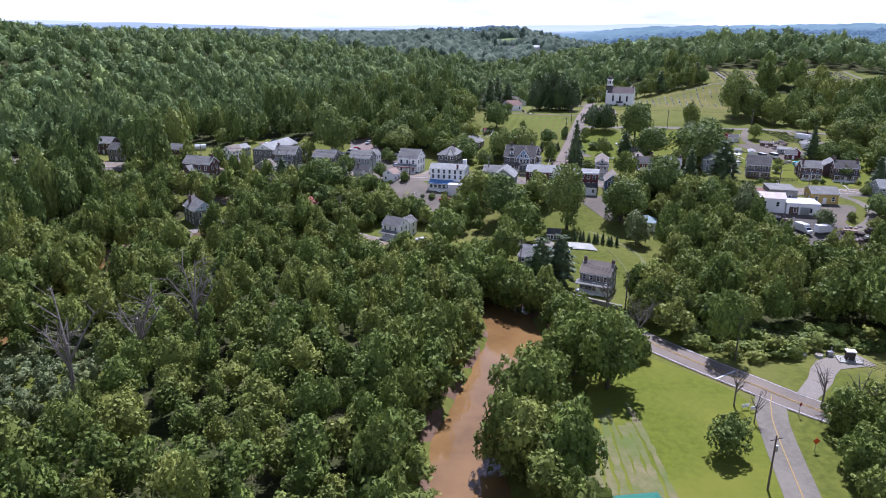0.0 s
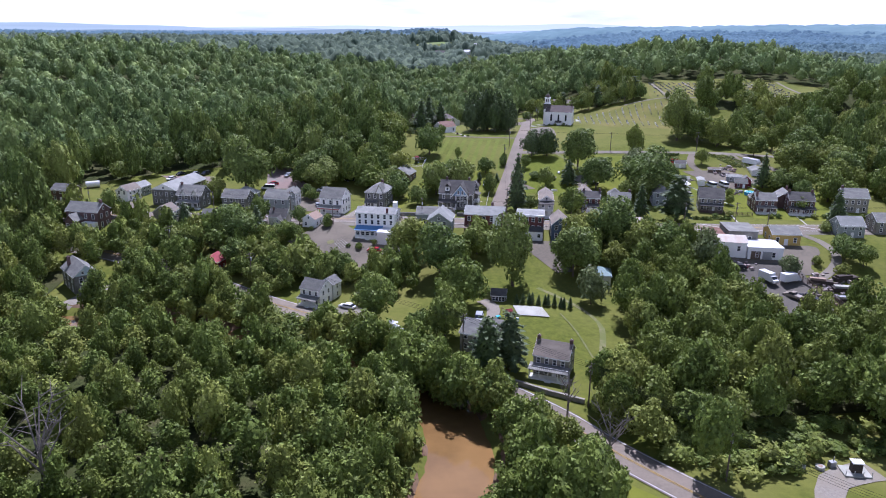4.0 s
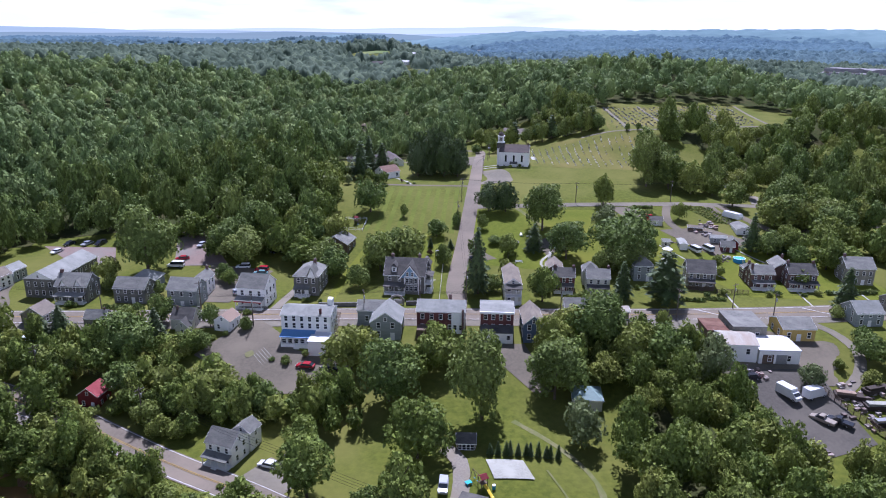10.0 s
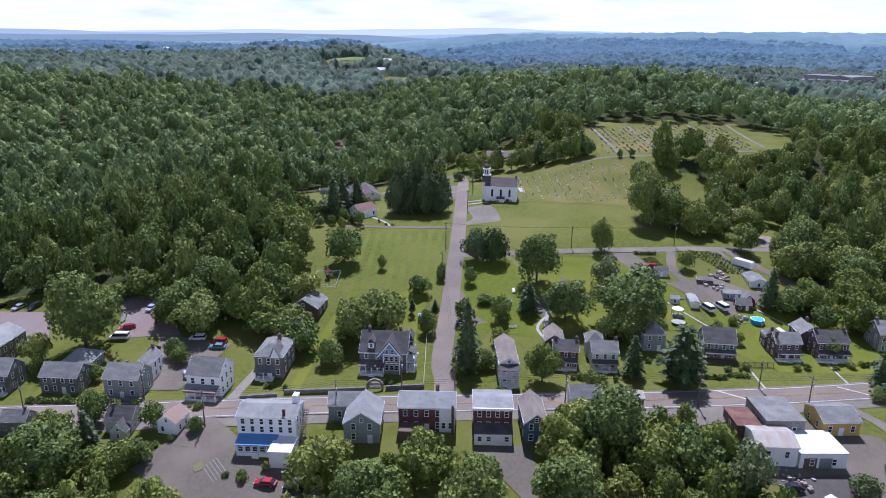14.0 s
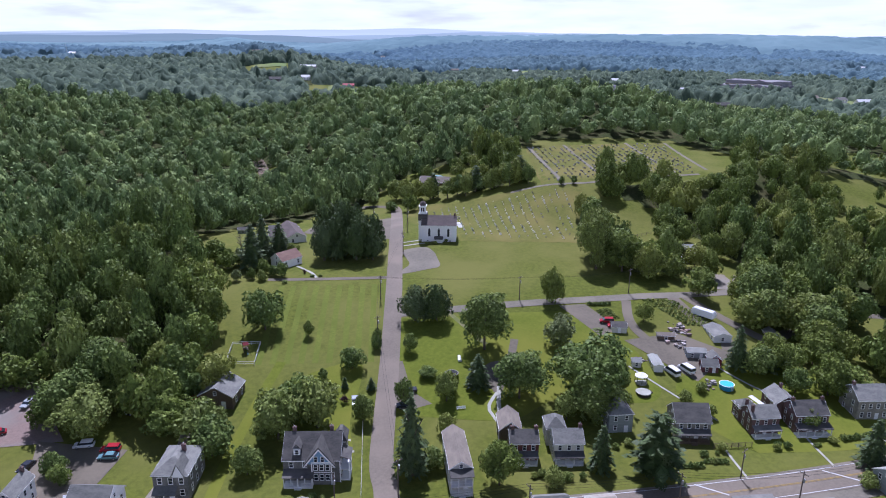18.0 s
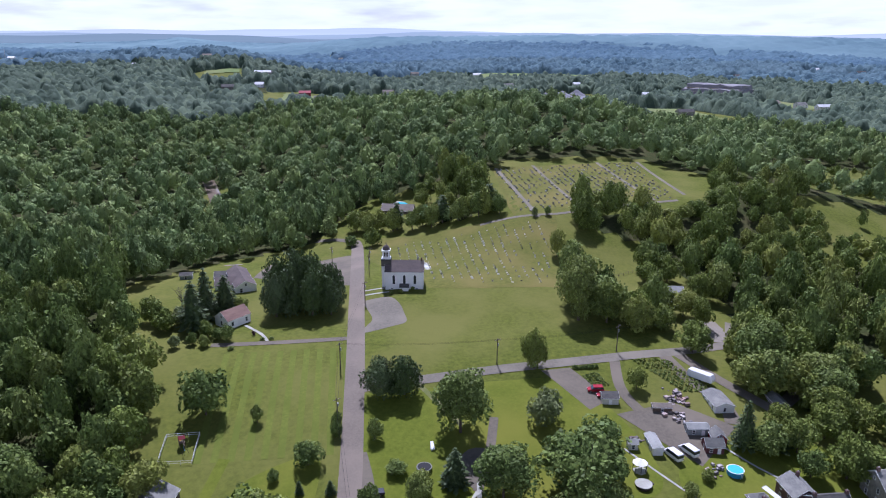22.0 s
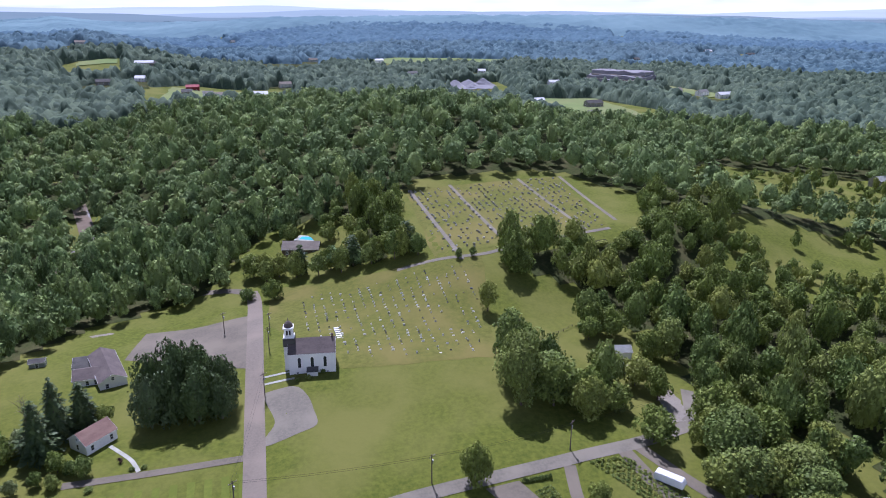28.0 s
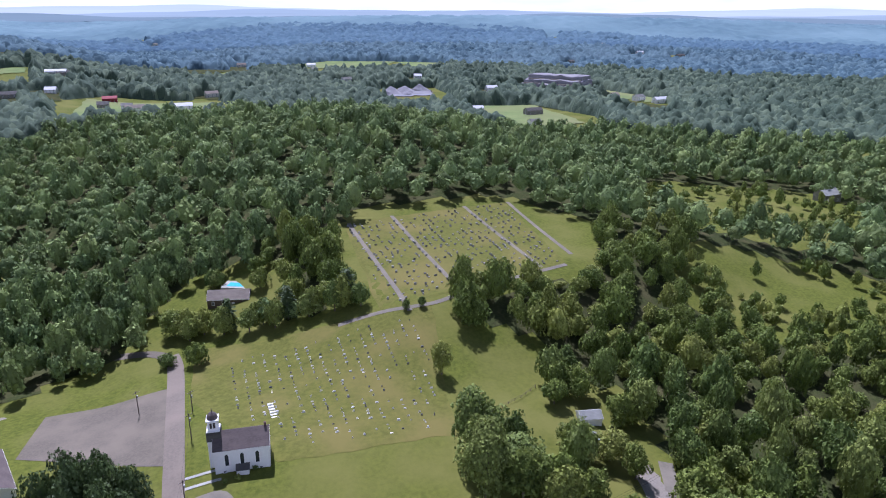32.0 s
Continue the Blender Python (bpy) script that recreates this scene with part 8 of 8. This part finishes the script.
part("exhaust", tube(bmesh.new(), (0.2, 0, 1.1), (0.2, 0, 1.9), 0.08, 0.08, 8), STEEL, gn)
for x, y, t_, n_ in ((53.2, 107.2, 10, 1), (54.4, 106.4, 10, 1)):
    sg = thing("roadside_board", x, y, t_, "low white roadside board", "sign")
    part("panel", boxed((-0.7, 0.7, -0.03, 0.03, 0.5, 1.15)), TRIM, sg)
    for sx in (-0.6, 0.6):
        part("post", boxed((sx - 0.04, sx + 0.04, 0.0, 0.08, -0.2, 1.1)), POLEWOOD, sg)
rs = thing("warning_sign", 58.9, 94.6, 0, "orange diamond road sign on a post", "sign")
part("post", boxed((-0.04, 0.04, -0.04, 0.04, -0.2, 2.2)), STEEL, rs)
part("plate", prism(bmesh.new(), [(0, 1.3), (0.6, 1.9), (0, 2.5), (-0.6, 1.9)], "y", -0.07, -0.04), mat("orange_sign", (0.75, 0.13, 0.03), (0.68, 0.11, 0.03), 4.0, rough=0.5), rs)
st_ = thing("stop_sign", 61.6, 105.2, 30, "red stop sign at the crossroads", "sign")
part("post", boxed((-0.04, 0.04, -0.04, 0.04, -0.2, 2.2)), STEEL, st_)
part("plate", prism(bmesh.new(), [(0.38 * math.cos(math.pi / 8 + k * math.pi / 4), 2.3 + 0.38 * math.sin(math.pi / 8 + k * math.pi / 4)) for k in range(8)], "y", -0.07, -0.04), PAINT["red"], st_)

# heaps and clutter
tarp = thing("tarpaulin_heap", 107.4, 194.2, 15, "white tarpaulin over a heap with blue scraps", "tarpaulin")
bm = bmesh.new()
bmesh.ops.create_icosphere(bm, subdivisions=3, radius=1.0)
for v in bm.verts:
    v.co = Vector((v.co.x * 2.5, v.co.y * 1.9, max(0.0, v.co.z) * 2.2 - 0.1)) * (1 + 0.12 * noise.noise(v.co * 2.2))
part("sheet", bm, WHITEROOF, tarp)
clutter = bmesh.new()
crng = random.Random(4)
for cx, cy, n_, sp in ((109.5, 192.5, 26, 2.2), (131, 205, 90, 6.5), (134, 197, 60, 5.5), (111.5, 219.4, 20, 3.0), (152, 312, 40, 3.5), (147, 305.6, 24, 2.5), (33.2, 185.4, 18, 2.0), (28.6, 186.6, 14, 2.0), (-37.5, 297, 14, 3.0), (131.5, 301.5, 12, 1.8), (143, 286, 10, 2.4)):
    for _ in range(n_):
        x, y, s = cx + crng.gauss(0, sp / 2), cy + crng.gauss(0, sp / 2), crng.uniform(0.15, 0.55)
        z = float(ground_at(x, y))
        box(clutter, x - s, x + s * crng.uniform(0.4, 2.2), y - s, y + s * crng.uniform(0.4, 1.6), z - 0.1, z + s * crng.uniform(0.5, 1.8))
me_ = part("yard_clutter", clutter, mat("mixed_yard_junk", (0.40, 0.37, 0.34), (0.10, 0.09, 0.085), 0.9, 0.4, rough=0.8, c=(0.30, 0.20, 0.16), island=0.6), None)
tagged(me_, "scattered boards, crates and scrap in back yards", "clutter", kind="stuff")
for i, (x, y, w, d) in enumerate(((128.5, 208, 3.2, 2.4), (133.6, 203.4, 4.0, 2.8), (130.2, 198.6, 2.6, 2.2), (136.5, 208.6, 3.6, 2.4), (129, 191.6, 2.4, 1.8))):
    hp_ = thing("storage_rack", x, y, -25 + 11 * i, "stacked lumber and scrap on dark racks", "storage rack")
    part("rack_base", boxed((-w, w, -d * 0.5, d * 0.5, -0.2, 0.9)), DARKWOOD, hp_)
    part("load", boxed((-w * 0.9, w * 0.4, -d * 0.4, d * 0.2, 0.9, 1.5)), (TERRACOTTA, CONCRETE, STEEL, DARKWOOD, WHITE)[i], hp_)

# vegetable beds
beds = [broadleaf(s, 60, 0.3, 6, (4, 3)) for s in (81, 82)]
bed = np.array([(x, y) for k in range(7) for x, y in [(152.0 + k * 1.5 + j * 0.42, 331.6 - k * 0.4 - j * 1.45) for j in range(13)]])
grove("vegetable_bed", bed, beds, LEAF, "rows of leafy vegetables in a kitchen garden", (0.5, 0.9), (0.75, 1.0), 0.0, "vegetables")
bed = np.array([(x, y) for x in np.arange(132.6, 137.5, 0.9) for y in np.arange(324, 331, 1.0)])
grove("vegetable_bed", bed, beds, LEAF_DARK, "small square bed of green vegetables", (0.4, 0.7), (0.45, 0.65), 0.0, "vegetables")
hedge_line = np.array([(131.6 + k * 0.55, 334.3 - k * 0.16) for k in range(14)])
grove("hedge", hedge_line, beds, LEAF_DARK, "clipped green hedge beside the lane", (1.2, 1.4), (0.7, 0.85), 0.0, "hedge")
for a, b in (((113.6, 259.4), (119.2, 257.8)), ((121.2, 258.8), (125.6, 257.6)), ((-56, 282.6), (-45, 279.6)), ((160, 256), (174, 254))):
    n_ = int(math.hypot(b[0] - a[0], b[1] - a[1]) / 0.8)
    grove("hedge", np.array([(a[0] + (b[0] - a[0]) * k / n_, a[1] + (b[1] - a[1]) * k / n_ + 0.6 * (j - 0.5)) for k in range(n_ + 1) for j in range(2)]), beds, LEAF_DARK, "dense evergreen hedge along a front garden", (1.1, 1.7), (0.8, 1.0), 0.0, "hedge")

# ---- retaining walls and front steps along the street ----
def wall_run(label, points, high=1.1, thick=0.45, material=None):
    ob = thing("garden_wall", points[0][0], points[0][1], 0, label, "wall")
    o = ob.matrix_world.translation
    for (ax, ay), (bx, by) in zip(points, points[1:]):
        n, l = max(1, int(math.hypot(bx - ax, by - ay) / 3)), math.hypot(bx - ax, by - ay)
        for k in range(n):
            p0, p1 = (ax + (bx - ax) * k / n, ay + (by - ay) * k / n), (ax + (bx - ax) * (k + 1) / n, ay + (by - ay) * (k + 1) / n)
            z = float(ground_at((p0[0] + p1[0]) / 2, (p0[1] + p1[1]) / 2)) - o.z
            seg = part("wall_length", boxed((0, l / n - 0.01, -thick / 2, thick / 2, -0.6, high), (0, l / n - 0.01, -thick / 2 - 0.06, thick / 2 + 0.06, high - 0.002, high + 0.12)), material or DARKSTONE, ob)
            seg.location, seg.rotation_euler = (p0[0] - o.x, p0[1] - o.y, z), (0, 0, math.atan2(by - ay, bx - ax))
    return ob


wall_run("dark stone retaining wall along the street", [(5.3, 273.6), (15, 272.2), (25.4, 270.9)])
wall_run("dark stone retaining wall beside the arched gate", [(30.6, 270.4), (35, 270.0), (40.4, 269.4)])
wall_run("low stone wall before the white house", [(-17.4, 275.4), (-9.4, 273.9)], 0.7)
wall_run("low stone wall beside the drive", [(-5.4, 273.6), (3.6, 273.0)], 0.7)
wall_run("low stone wall before the grey house", [(-40, 279.4), (-28.5, 277.0)], 0.8)
wall_run("stone wall below the old stone house", [(29.5, 163.2), (36.5, 157.6), (43.0, 153.2)], 0.9, 0.5, STONE)
gate = thing("arched_gateway", 28.0, 271.4, -12, "dark stone arched gateway with steps", "gateway")
part("arch", prism(bmesh.new(), [(-2.2, -0.4), (-2.2, 1.6), (-1.4, 2.7), (0, 3.1), (1.4, 2.7), (2.2, 1.6), (2.2, -0.4), (1.6, -0.4), (1.6, 1.4), (1.0, 2.3), (0, 2.6), (-1.0, 2.3), (-1.6, 1.4), (-1.6, -0.4)], "y", -0.25, 0.25), STONE, gate)
for k in range(5):
    part("step", boxed((-1.4, 1.4, 0.3 + 0.35 * k, 0.66 + 0.35 * k, -0.5, 0.18 * (k + 1))), DARKSTONE, gate)

# ---- poles and wires ----
def utility_pole(x, y, h, turn, arms=1):
    ob = thing("utility_pole", x, y, turn, "weathered wooden utility pole with crossarm", "utility pole", "utility poles")
    part("pole", tube(bmesh.new(), (0, 0, -0.5), (0, 0, h), 0.17, 0.11, 8), POLEWOOD, ob)
    for k in range(arms):
        arm = part("crossarm", boxed((-1.15, 1.15, -0.16, -0.05, h - 0.6 - k * 0.9, h - 0.47 - k * 0.9)), POLEWOOD, ob)
        for sx in (-1.05, -0.4, 0.4, 1.05):
            part("insulator", tube(bmesh.new(), (sx, -0.1, h - 0.47 - k * 0.9), (sx, -0.1, h - 0.27 - k * 0.9), 0.06, 0.04, 6), STEEL, arm)
    part("transformer", tube(bmesh.new(), (0.32, 0, h - 2.6), (0.32, 0, h - 1.7), 0.22, 0.22, 9), STEEL, ob)
    return ob


def wires(label, spots, h, across=0.9, number=3, sag=0.7):
    """Wires slung between poles, one part a span and wire."""
    base = thing("power_line", spots[0][0], spots[0][1], 0, label, "power line")
    o = base.matrix_world.translation
    for (ax, ay), (bx, by) in zip(spots, spots[1:]):
        a, b = Vector((ax, ay, float(ground_at(ax, ay)) + h)) - o, Vector((bx, by, float(ground_at(bx, by)) + h)) - o
        side = Vector((b.y - a.y, a.x - b.x, 0)).normalized()
        for k in range(number):
            s = side * across * (k - (number - 1) / 2)
            bm = bmesh.new()
            pts = [a.lerp(b, q / 8) + s - Vector((0, 0, sag * 4 * (q / 8) * (1 - q / 8))) for q in range(9)]
            rings = [[bm.verts.new(p + v) for v in (Vector((0, 0, 0.024)), side * 0.02 - Vector((0, 0, 0.012)), -side * 0.02 - Vector((0, 0, 0.012)))] for p in pts]
            for p, q in zip(rings, rings[1:]):
                for e in range(3):
                    bm.faces.new((p[e], p[(e + 1) % 3], q[(e + 1) % 3], q[e]))
            part("wire", bm, BLACK, base)
    return base


STREET_POLES = [(-100, 285.5), (-54.6, 275.8), (-12.6, 262.6), (17.6, 260.2), (34.5, 268.6), (71.9, 252.4), (104.0, 246.2), (128.9, 238.8), (168, 236)]
for x, y in STREET_POLES:
    utility_pole(x, y, 9.5, -80)
wires("slack wires above the village street", [STREET_POLES[k] for k in (0, 1, 2, 3, 5, 6, 7, 8)], 9.1)
for x, y, h in ((-28.4, 277.8, 8.5), (48.2, 268.0, 10.5), (124.6, 251.2, 8.0), (149.9, 338.2, 9.0), (111.0, 344.2, 8.5), (65.9, 357.4, 8.5), (59.0, 332.4, 8.5), (86.3, 456.8, 8.5), (94.6, 427.2, 8.5), (85.2, 399.5, 8.5), (99.6, 444.0, 7.5), (75.6, 104.7, 9.0), (47.1, 84.8, 9.0)):
    utility_pole(x, y, h, 20)
wires("wires along the hill lane", [(48.2, 268.0), (59.0, 332.4), (65.9, 357.4), (85.2, 399.5), (94.6, 427.2), (99.6, 444.0)], 8.0, 0.7, 2)
wires("wires along the side lane", [(65.9, 357.4), (111.0, 344.2), (149.9, 338.2), (190, 338)], 8.0, 0.7, 2)
LOW_POLES = [(75.6, 104.7), (59.2, 126.4), (43.5, 152.2), (21.4, 178.0), (-2.0, 198.8), (-34.8, 228.6), (-63.0, 249.2)]
for x, y in LOW_POLES[1:]:
    utility_pole(x, y, 9.5, 45, 2)
wires("many wires along the creekside road", LOW_POLES, 9.0, 0.7, 4)


def bare_tree(x, y, h, seed):
    """A dead tree with grey branches."""
    rng = random.Random(seed)
    ob = thing("dead_tree", x, y, 0, "leafless grey dead tree", "tree")
    part("trunk", tube(bmesh.new(), (0, 0, -0.3), (0, 0, h * 0.55), h * 0.022, h * 0.014, 7), DEADWOOD, ob)
    for k in range(9):
        a, z, l = rng.uniform(0, 6.28), h * rng.uniform(0.28, 0.55), h * rng.uniform(0.25, 0.45)
        tip = Vector((math.cos(a) * l * 0.6, math.sin(a) * l * 0.6, z + l))
        limb = part("limb", tube(bmesh.new(), (0, 0, z), tip, h * 0.010, h * 0.004, 5), DEADWOOD, ob)
        bm = bmesh.new()
        for j in range(5):
            b = rng.uniform(0, 6.28)
            p = Vector((0, 0, z)).lerp(tip, rng.uniform(0.4, 1))
            tube(bm, p, p + Vector((math.cos(b), math.sin(b), rng.uniform(0.2, 1.2))) * l * 0.4, h * 0.004, h * 0.0015, 4)
        part("branchlet", bm, DEADWOOD, limb)
    return ob


for k, (x, y, h) in enumerate(((51.8, 108.6, 8), (53.0, 103.0, 6), (40.6, 131.5, 12), (23.9, 419.3, 9), (-56, 118, 22), (-49, 128, 20), (-64, 108, 21), (67, 108, 9), (70, 103, 10), (38, 148, 11))):
    bare_tree(x, y, h, k)

# ---- graves ----
def stone_mesh(outline, thick, base):
    bm = prism(bmesh.new(), outline, "y", -thick / 2, thick / 2)
    if base:
        box(bm, -base, base, -thick, thick, -0.25, 0.12)
    me = bpy.data.meshes.new("headstone")
    bmesh.ops.recalc_face_normals(bm, faces=bm.faces)
    bm.to_mesh(me)
    bm.free()
    return me


ARCH = [(-0.38, -0.2), (0.38, -0.2), (0.38, 0.75), (0.25, 0.95), (0, 1.02), (-0.25, 0.95), (-0.38, 0.75)]
BLOCK = [(-0.62, -0.2), (0.62, -0.2), (0.62, 0.72), (-0.62, 0.72)]
NEEDLE_STONE = [(-0.4, -0.2), (0.4, -0.2), (0.4, 0.5), (0.28, 0.55), (0.2, 2.0), (0, 2.3), (-0.2, 2.0), (-0.28, 0.55), (-0.4, 0.5)]
FLAT = [(-0.8, -0.1), (0.8, -0.1), (0.8, 0.14), (-0.8, 0.14)]
stones = []
for shape, thick, base in ((ARCH, 0.16, 0.5), (BLOCK, 0.28, 0.75), (NEEDLE_STONE, 0.6, 0.55), (FLAT, 0.9, 0), (ARCH, 0.2, 0.55)):
    for m in (MARBLE, GRANITE):
        me_ = stone_mesh(shape, thick, base)
        me_.materials.append(m)
        stones.append(me_)
LOWER = [(110, 452), (113, 406), (156, 390), (183, 440), (156, 454), (123, 472)]
grng = np.random.default_rng(9)
along, across_ = np.array((0.265, 0.964)), np.array((0.964, -0.265))
spots = []
for i in range(-2, 28):
    for j in range(0, 40):
        p = np.array((108.0, 396.0)) + across_ * (i * 3.7 + grng.normal(0, 0.1)) + along * (j * 2.1 + grng.normal(0, 0.3) - i * 0.9)
        if inside(p[0], p[1], LOWER) and grng.random() < 0.85 * (0.75 + 0.3 * math.sin(i * 1.9 + j * 0.35)):
            spots.append(p)
mixed_up = sorted(spots, key=lambda q: (q[0] * 7.3 + q[1] * 3.1) % 1.0)
lesser = bmesh.new()
for p in mixed_up[298:]:
    z, s, hh = float(ground_at(p[0], p[1])), grng.uniform(0.2, 0.34), grng.uniform(0.25, 0.6)
    box(lesser, p[0] - s, p[0] + s, p[1] - 0.16, p[1] + 0.16, z - 0.1, z + hh)
for k, p in enumerate(mixed_up[:298]):
    pick = grng.choice(10, p=[0.36, 0.11, 0.22, 0.08, 0.015, 0.015, 0.02, 0.01, 0.12, 0.05])
    ob = new("headstone", stones[pick])
    s = grng.uniform(0.45, 0.75)
    ob.matrix_world = pose(p[0], p[1], float(ground_at(p[0], p[1])), grng.normal(0, 3), grng.normal(0, 2), -22 + grng.normal(0, 6) + 180 * (k % 2)) @ Matrix.Diagonal((s, s, s, 1))
    tagged(ob, "flat pale ledger stone in grass" if pick in (6, 7) else "tall pale stone grave marker" if pick in (4, 5) else "dark grey granite headstone on mown grass" if pick % 2 else "weathered pale headstone on mown grass", "headstone", "headstones")
pale_mix = mat("mixed_headstones", (0.70, 0.685, 0.63), (0.44, 0.435, 0.42), 0.4, rough=0.7, island=0.45)
tagged(part("lesser_headstones", lesser, pale_mix, None), "small worn headstones between the larger ones", "headstones", kind="stuff")
upper = bmesh.new()
UPPER = [(176, 454), (262, 449), (296, 530), (207, 546)]
for i in range(34):
    for j in range(52):
        p = np.array((170.0, 452.0)) + np.array((0.98, -0.1)) * i * 3.6 + np.array((0.265, 0.964)) * j * 2.1 + grng.normal(0, 0.25, 2)
        if inside(p[0], p[1], UPPER) and grng.random() < 0.42:
            z, s, hh = float(ground_at(p[0], p[1])), grng.uniform(0.3, 0.6), grng.uniform(0.35, 1.0)
            box(upper, p[0] - s, p[0] + s, p[1] - 0.18, p[1] + 0.18, z - 0.1, z + hh)
tagged(part("far_headstones", upper, mat("far_headstone_mix", (0.40, 0.385, 0.34), (0.22, 0.215, 0.20), 0.4, rough=0.8, island=0.5), None), "many small headstones in rows on olive grass", "headstones", kind="stuff")
for k in range(6):
    lg = new("grave_ledger", stones[6])
    lg.matrix_world = pose(118.2 + k * 0.35, 423.6 + k * 1.55, float(ground_at(119, 427)) + 0.1, 0, 0, -16) @ Matrix.Diagonal((1.1, 0.8, 1.6, 1))
    tagged(lg, "long white ledger stone, one of a row", "headstone", "white ledgers")

# ---- far farms and works ----
for x, y, wl, rf, w_, label in ((204.6, 1175, REDBOARD, REDROOF, 16, "far red-roofed barn by a pasture"), (213.5, 1115, WHITE, SLATE, 12, "far white farmhouse"), (169, 1374, WHITE, WHITEROOF, 26, "far white-roofed farm shed"), (273, 1230, STONE, DARKROOF, 14, "far dark-roofed house"), (570, 812, WHITE, SLATE, 12, "far white house with grey roof"),
                                (690, 1039, WHITE, WHITEROOF, 18, "far white-roofed shed"), (582, 932, WHITE, WHITEROOF, 14, "far white shed"), (767, 664, GREYSIDE, PALEROOF, 22, "far pale-roofed works"), (525, 468, STONE, PALEROOF, 14, "grey-roofed farmhouse at a field's end"), (538, 474, WHITE, WHITEROOF, 10, "small white barn at a field's end"), (640, 1545, WHITE, WHITEROOF, 16, "far white barn beside a field"), (500, 1420, WHITE, SLATE, 14, "far roof among the woods"), (-250, 1796, WHITE, WHITE, 12, "far white storage tower"), (845, 900, CREAM, SLATE, 14, "far roofs beside a road"), (360, 1130, WHITE, DARKROOF, 12, "far house at the pasture's edge"), (-180, 1860, WHITE, WHITEROOF, 30, "far long white farm building")):
    house(label + " among trees", (x, y), (x + w_, y - w_ * 0.25), 10, 14 if "tower" in label else 5.5, 2.6, "x", wl, rf, 3, 1, (2.0,), front_door=False)
for k, (x, y) in enumerate(FARMS):
    wl, rf, colour = ((WHITE, SLATE, "white house with grey roof"), (WHITE, WHITEROOF, "white shed with pale roof"), (STONE, DARKROOF, "stone house with dark roof"), (CREAM, BROWNROOF, "cream house with brown roof"))[(k * 5 + 1) % 4]
    house("far " + colour + " among woods", (x, y), (x + 12 + 5 * (k % 3), y - 5 + 2 * (k % 4)), 10, 5.6, 3.0, "x", wl, rf, 3, 1, (1.8, 4.3), front_door=False)
mast = thing("radio_mast", -249.6, 1778, 0, "thin grey radio mast on the far hill", "mast")
part("lattice", tube(bmesh.new(), (0, 0, -2), (0, 0, 32), 0.8, 0.3, 5), STEEL, mast)
qb = thing("quarry_face", 832, 1062, -64, "stepped grey-violet rock face of a quarry with pale ledges", "quarry", z=float(ground_at(832, 1062)))
for k in range(3):
    bm = boxed((-52 + k * 3, 52 - k * 3, k * 12, 60, -8, 7 + k * 6))
    bmesh.ops.subdivide_edges(bm, edges=list(bm.edges), cuts=9, use_grid_fill=True)
    for v in bm.verts:
        v.co += noise.noise_vector(v.co * 0.06) * 3.0 + noise.noise_vector(v.co * 0.2) * 1.2
    part("bench", bm, QUARRY, qb)
    part("ledge", boxed((-50 + k * 3, 49 - k * 3, k * 12 - 5, k * 12 + 3, k * 6, 1.6 + k * 6)), GRAVEL, qb, "pale gravel ledge")
for k, (qx, qy, r, h) in enumerate(((568, 1125, 16, 7), (586, 1138, 22, 9), (612, 1140, 24, 8), (640, 1142, 20, 9), (602, 1118, 15, 5), (790, 1105, 14, 5), (800, 1080, 12, 4))):
    hp_ = thing("stone_heap", qx, qy, 40 * k, "grey heap of crushed stone", "heap", "quarry heaps")
    bm = tube(bmesh.new(), (0, 0, -3), (0, 0, h), r, r * 0.12, 14)
    bmesh.ops.subdivide_edges(bm, edges=[e for e in bm.edges if abs(e.verts[0].co.z - e.verts[1].co.z) > 1], cuts=3)
    for v in bm.verts:
        v.co += noise.noise_vector(v.co * 0.12) * 2.0
    part("mound", bm, QUARRY, hp_)
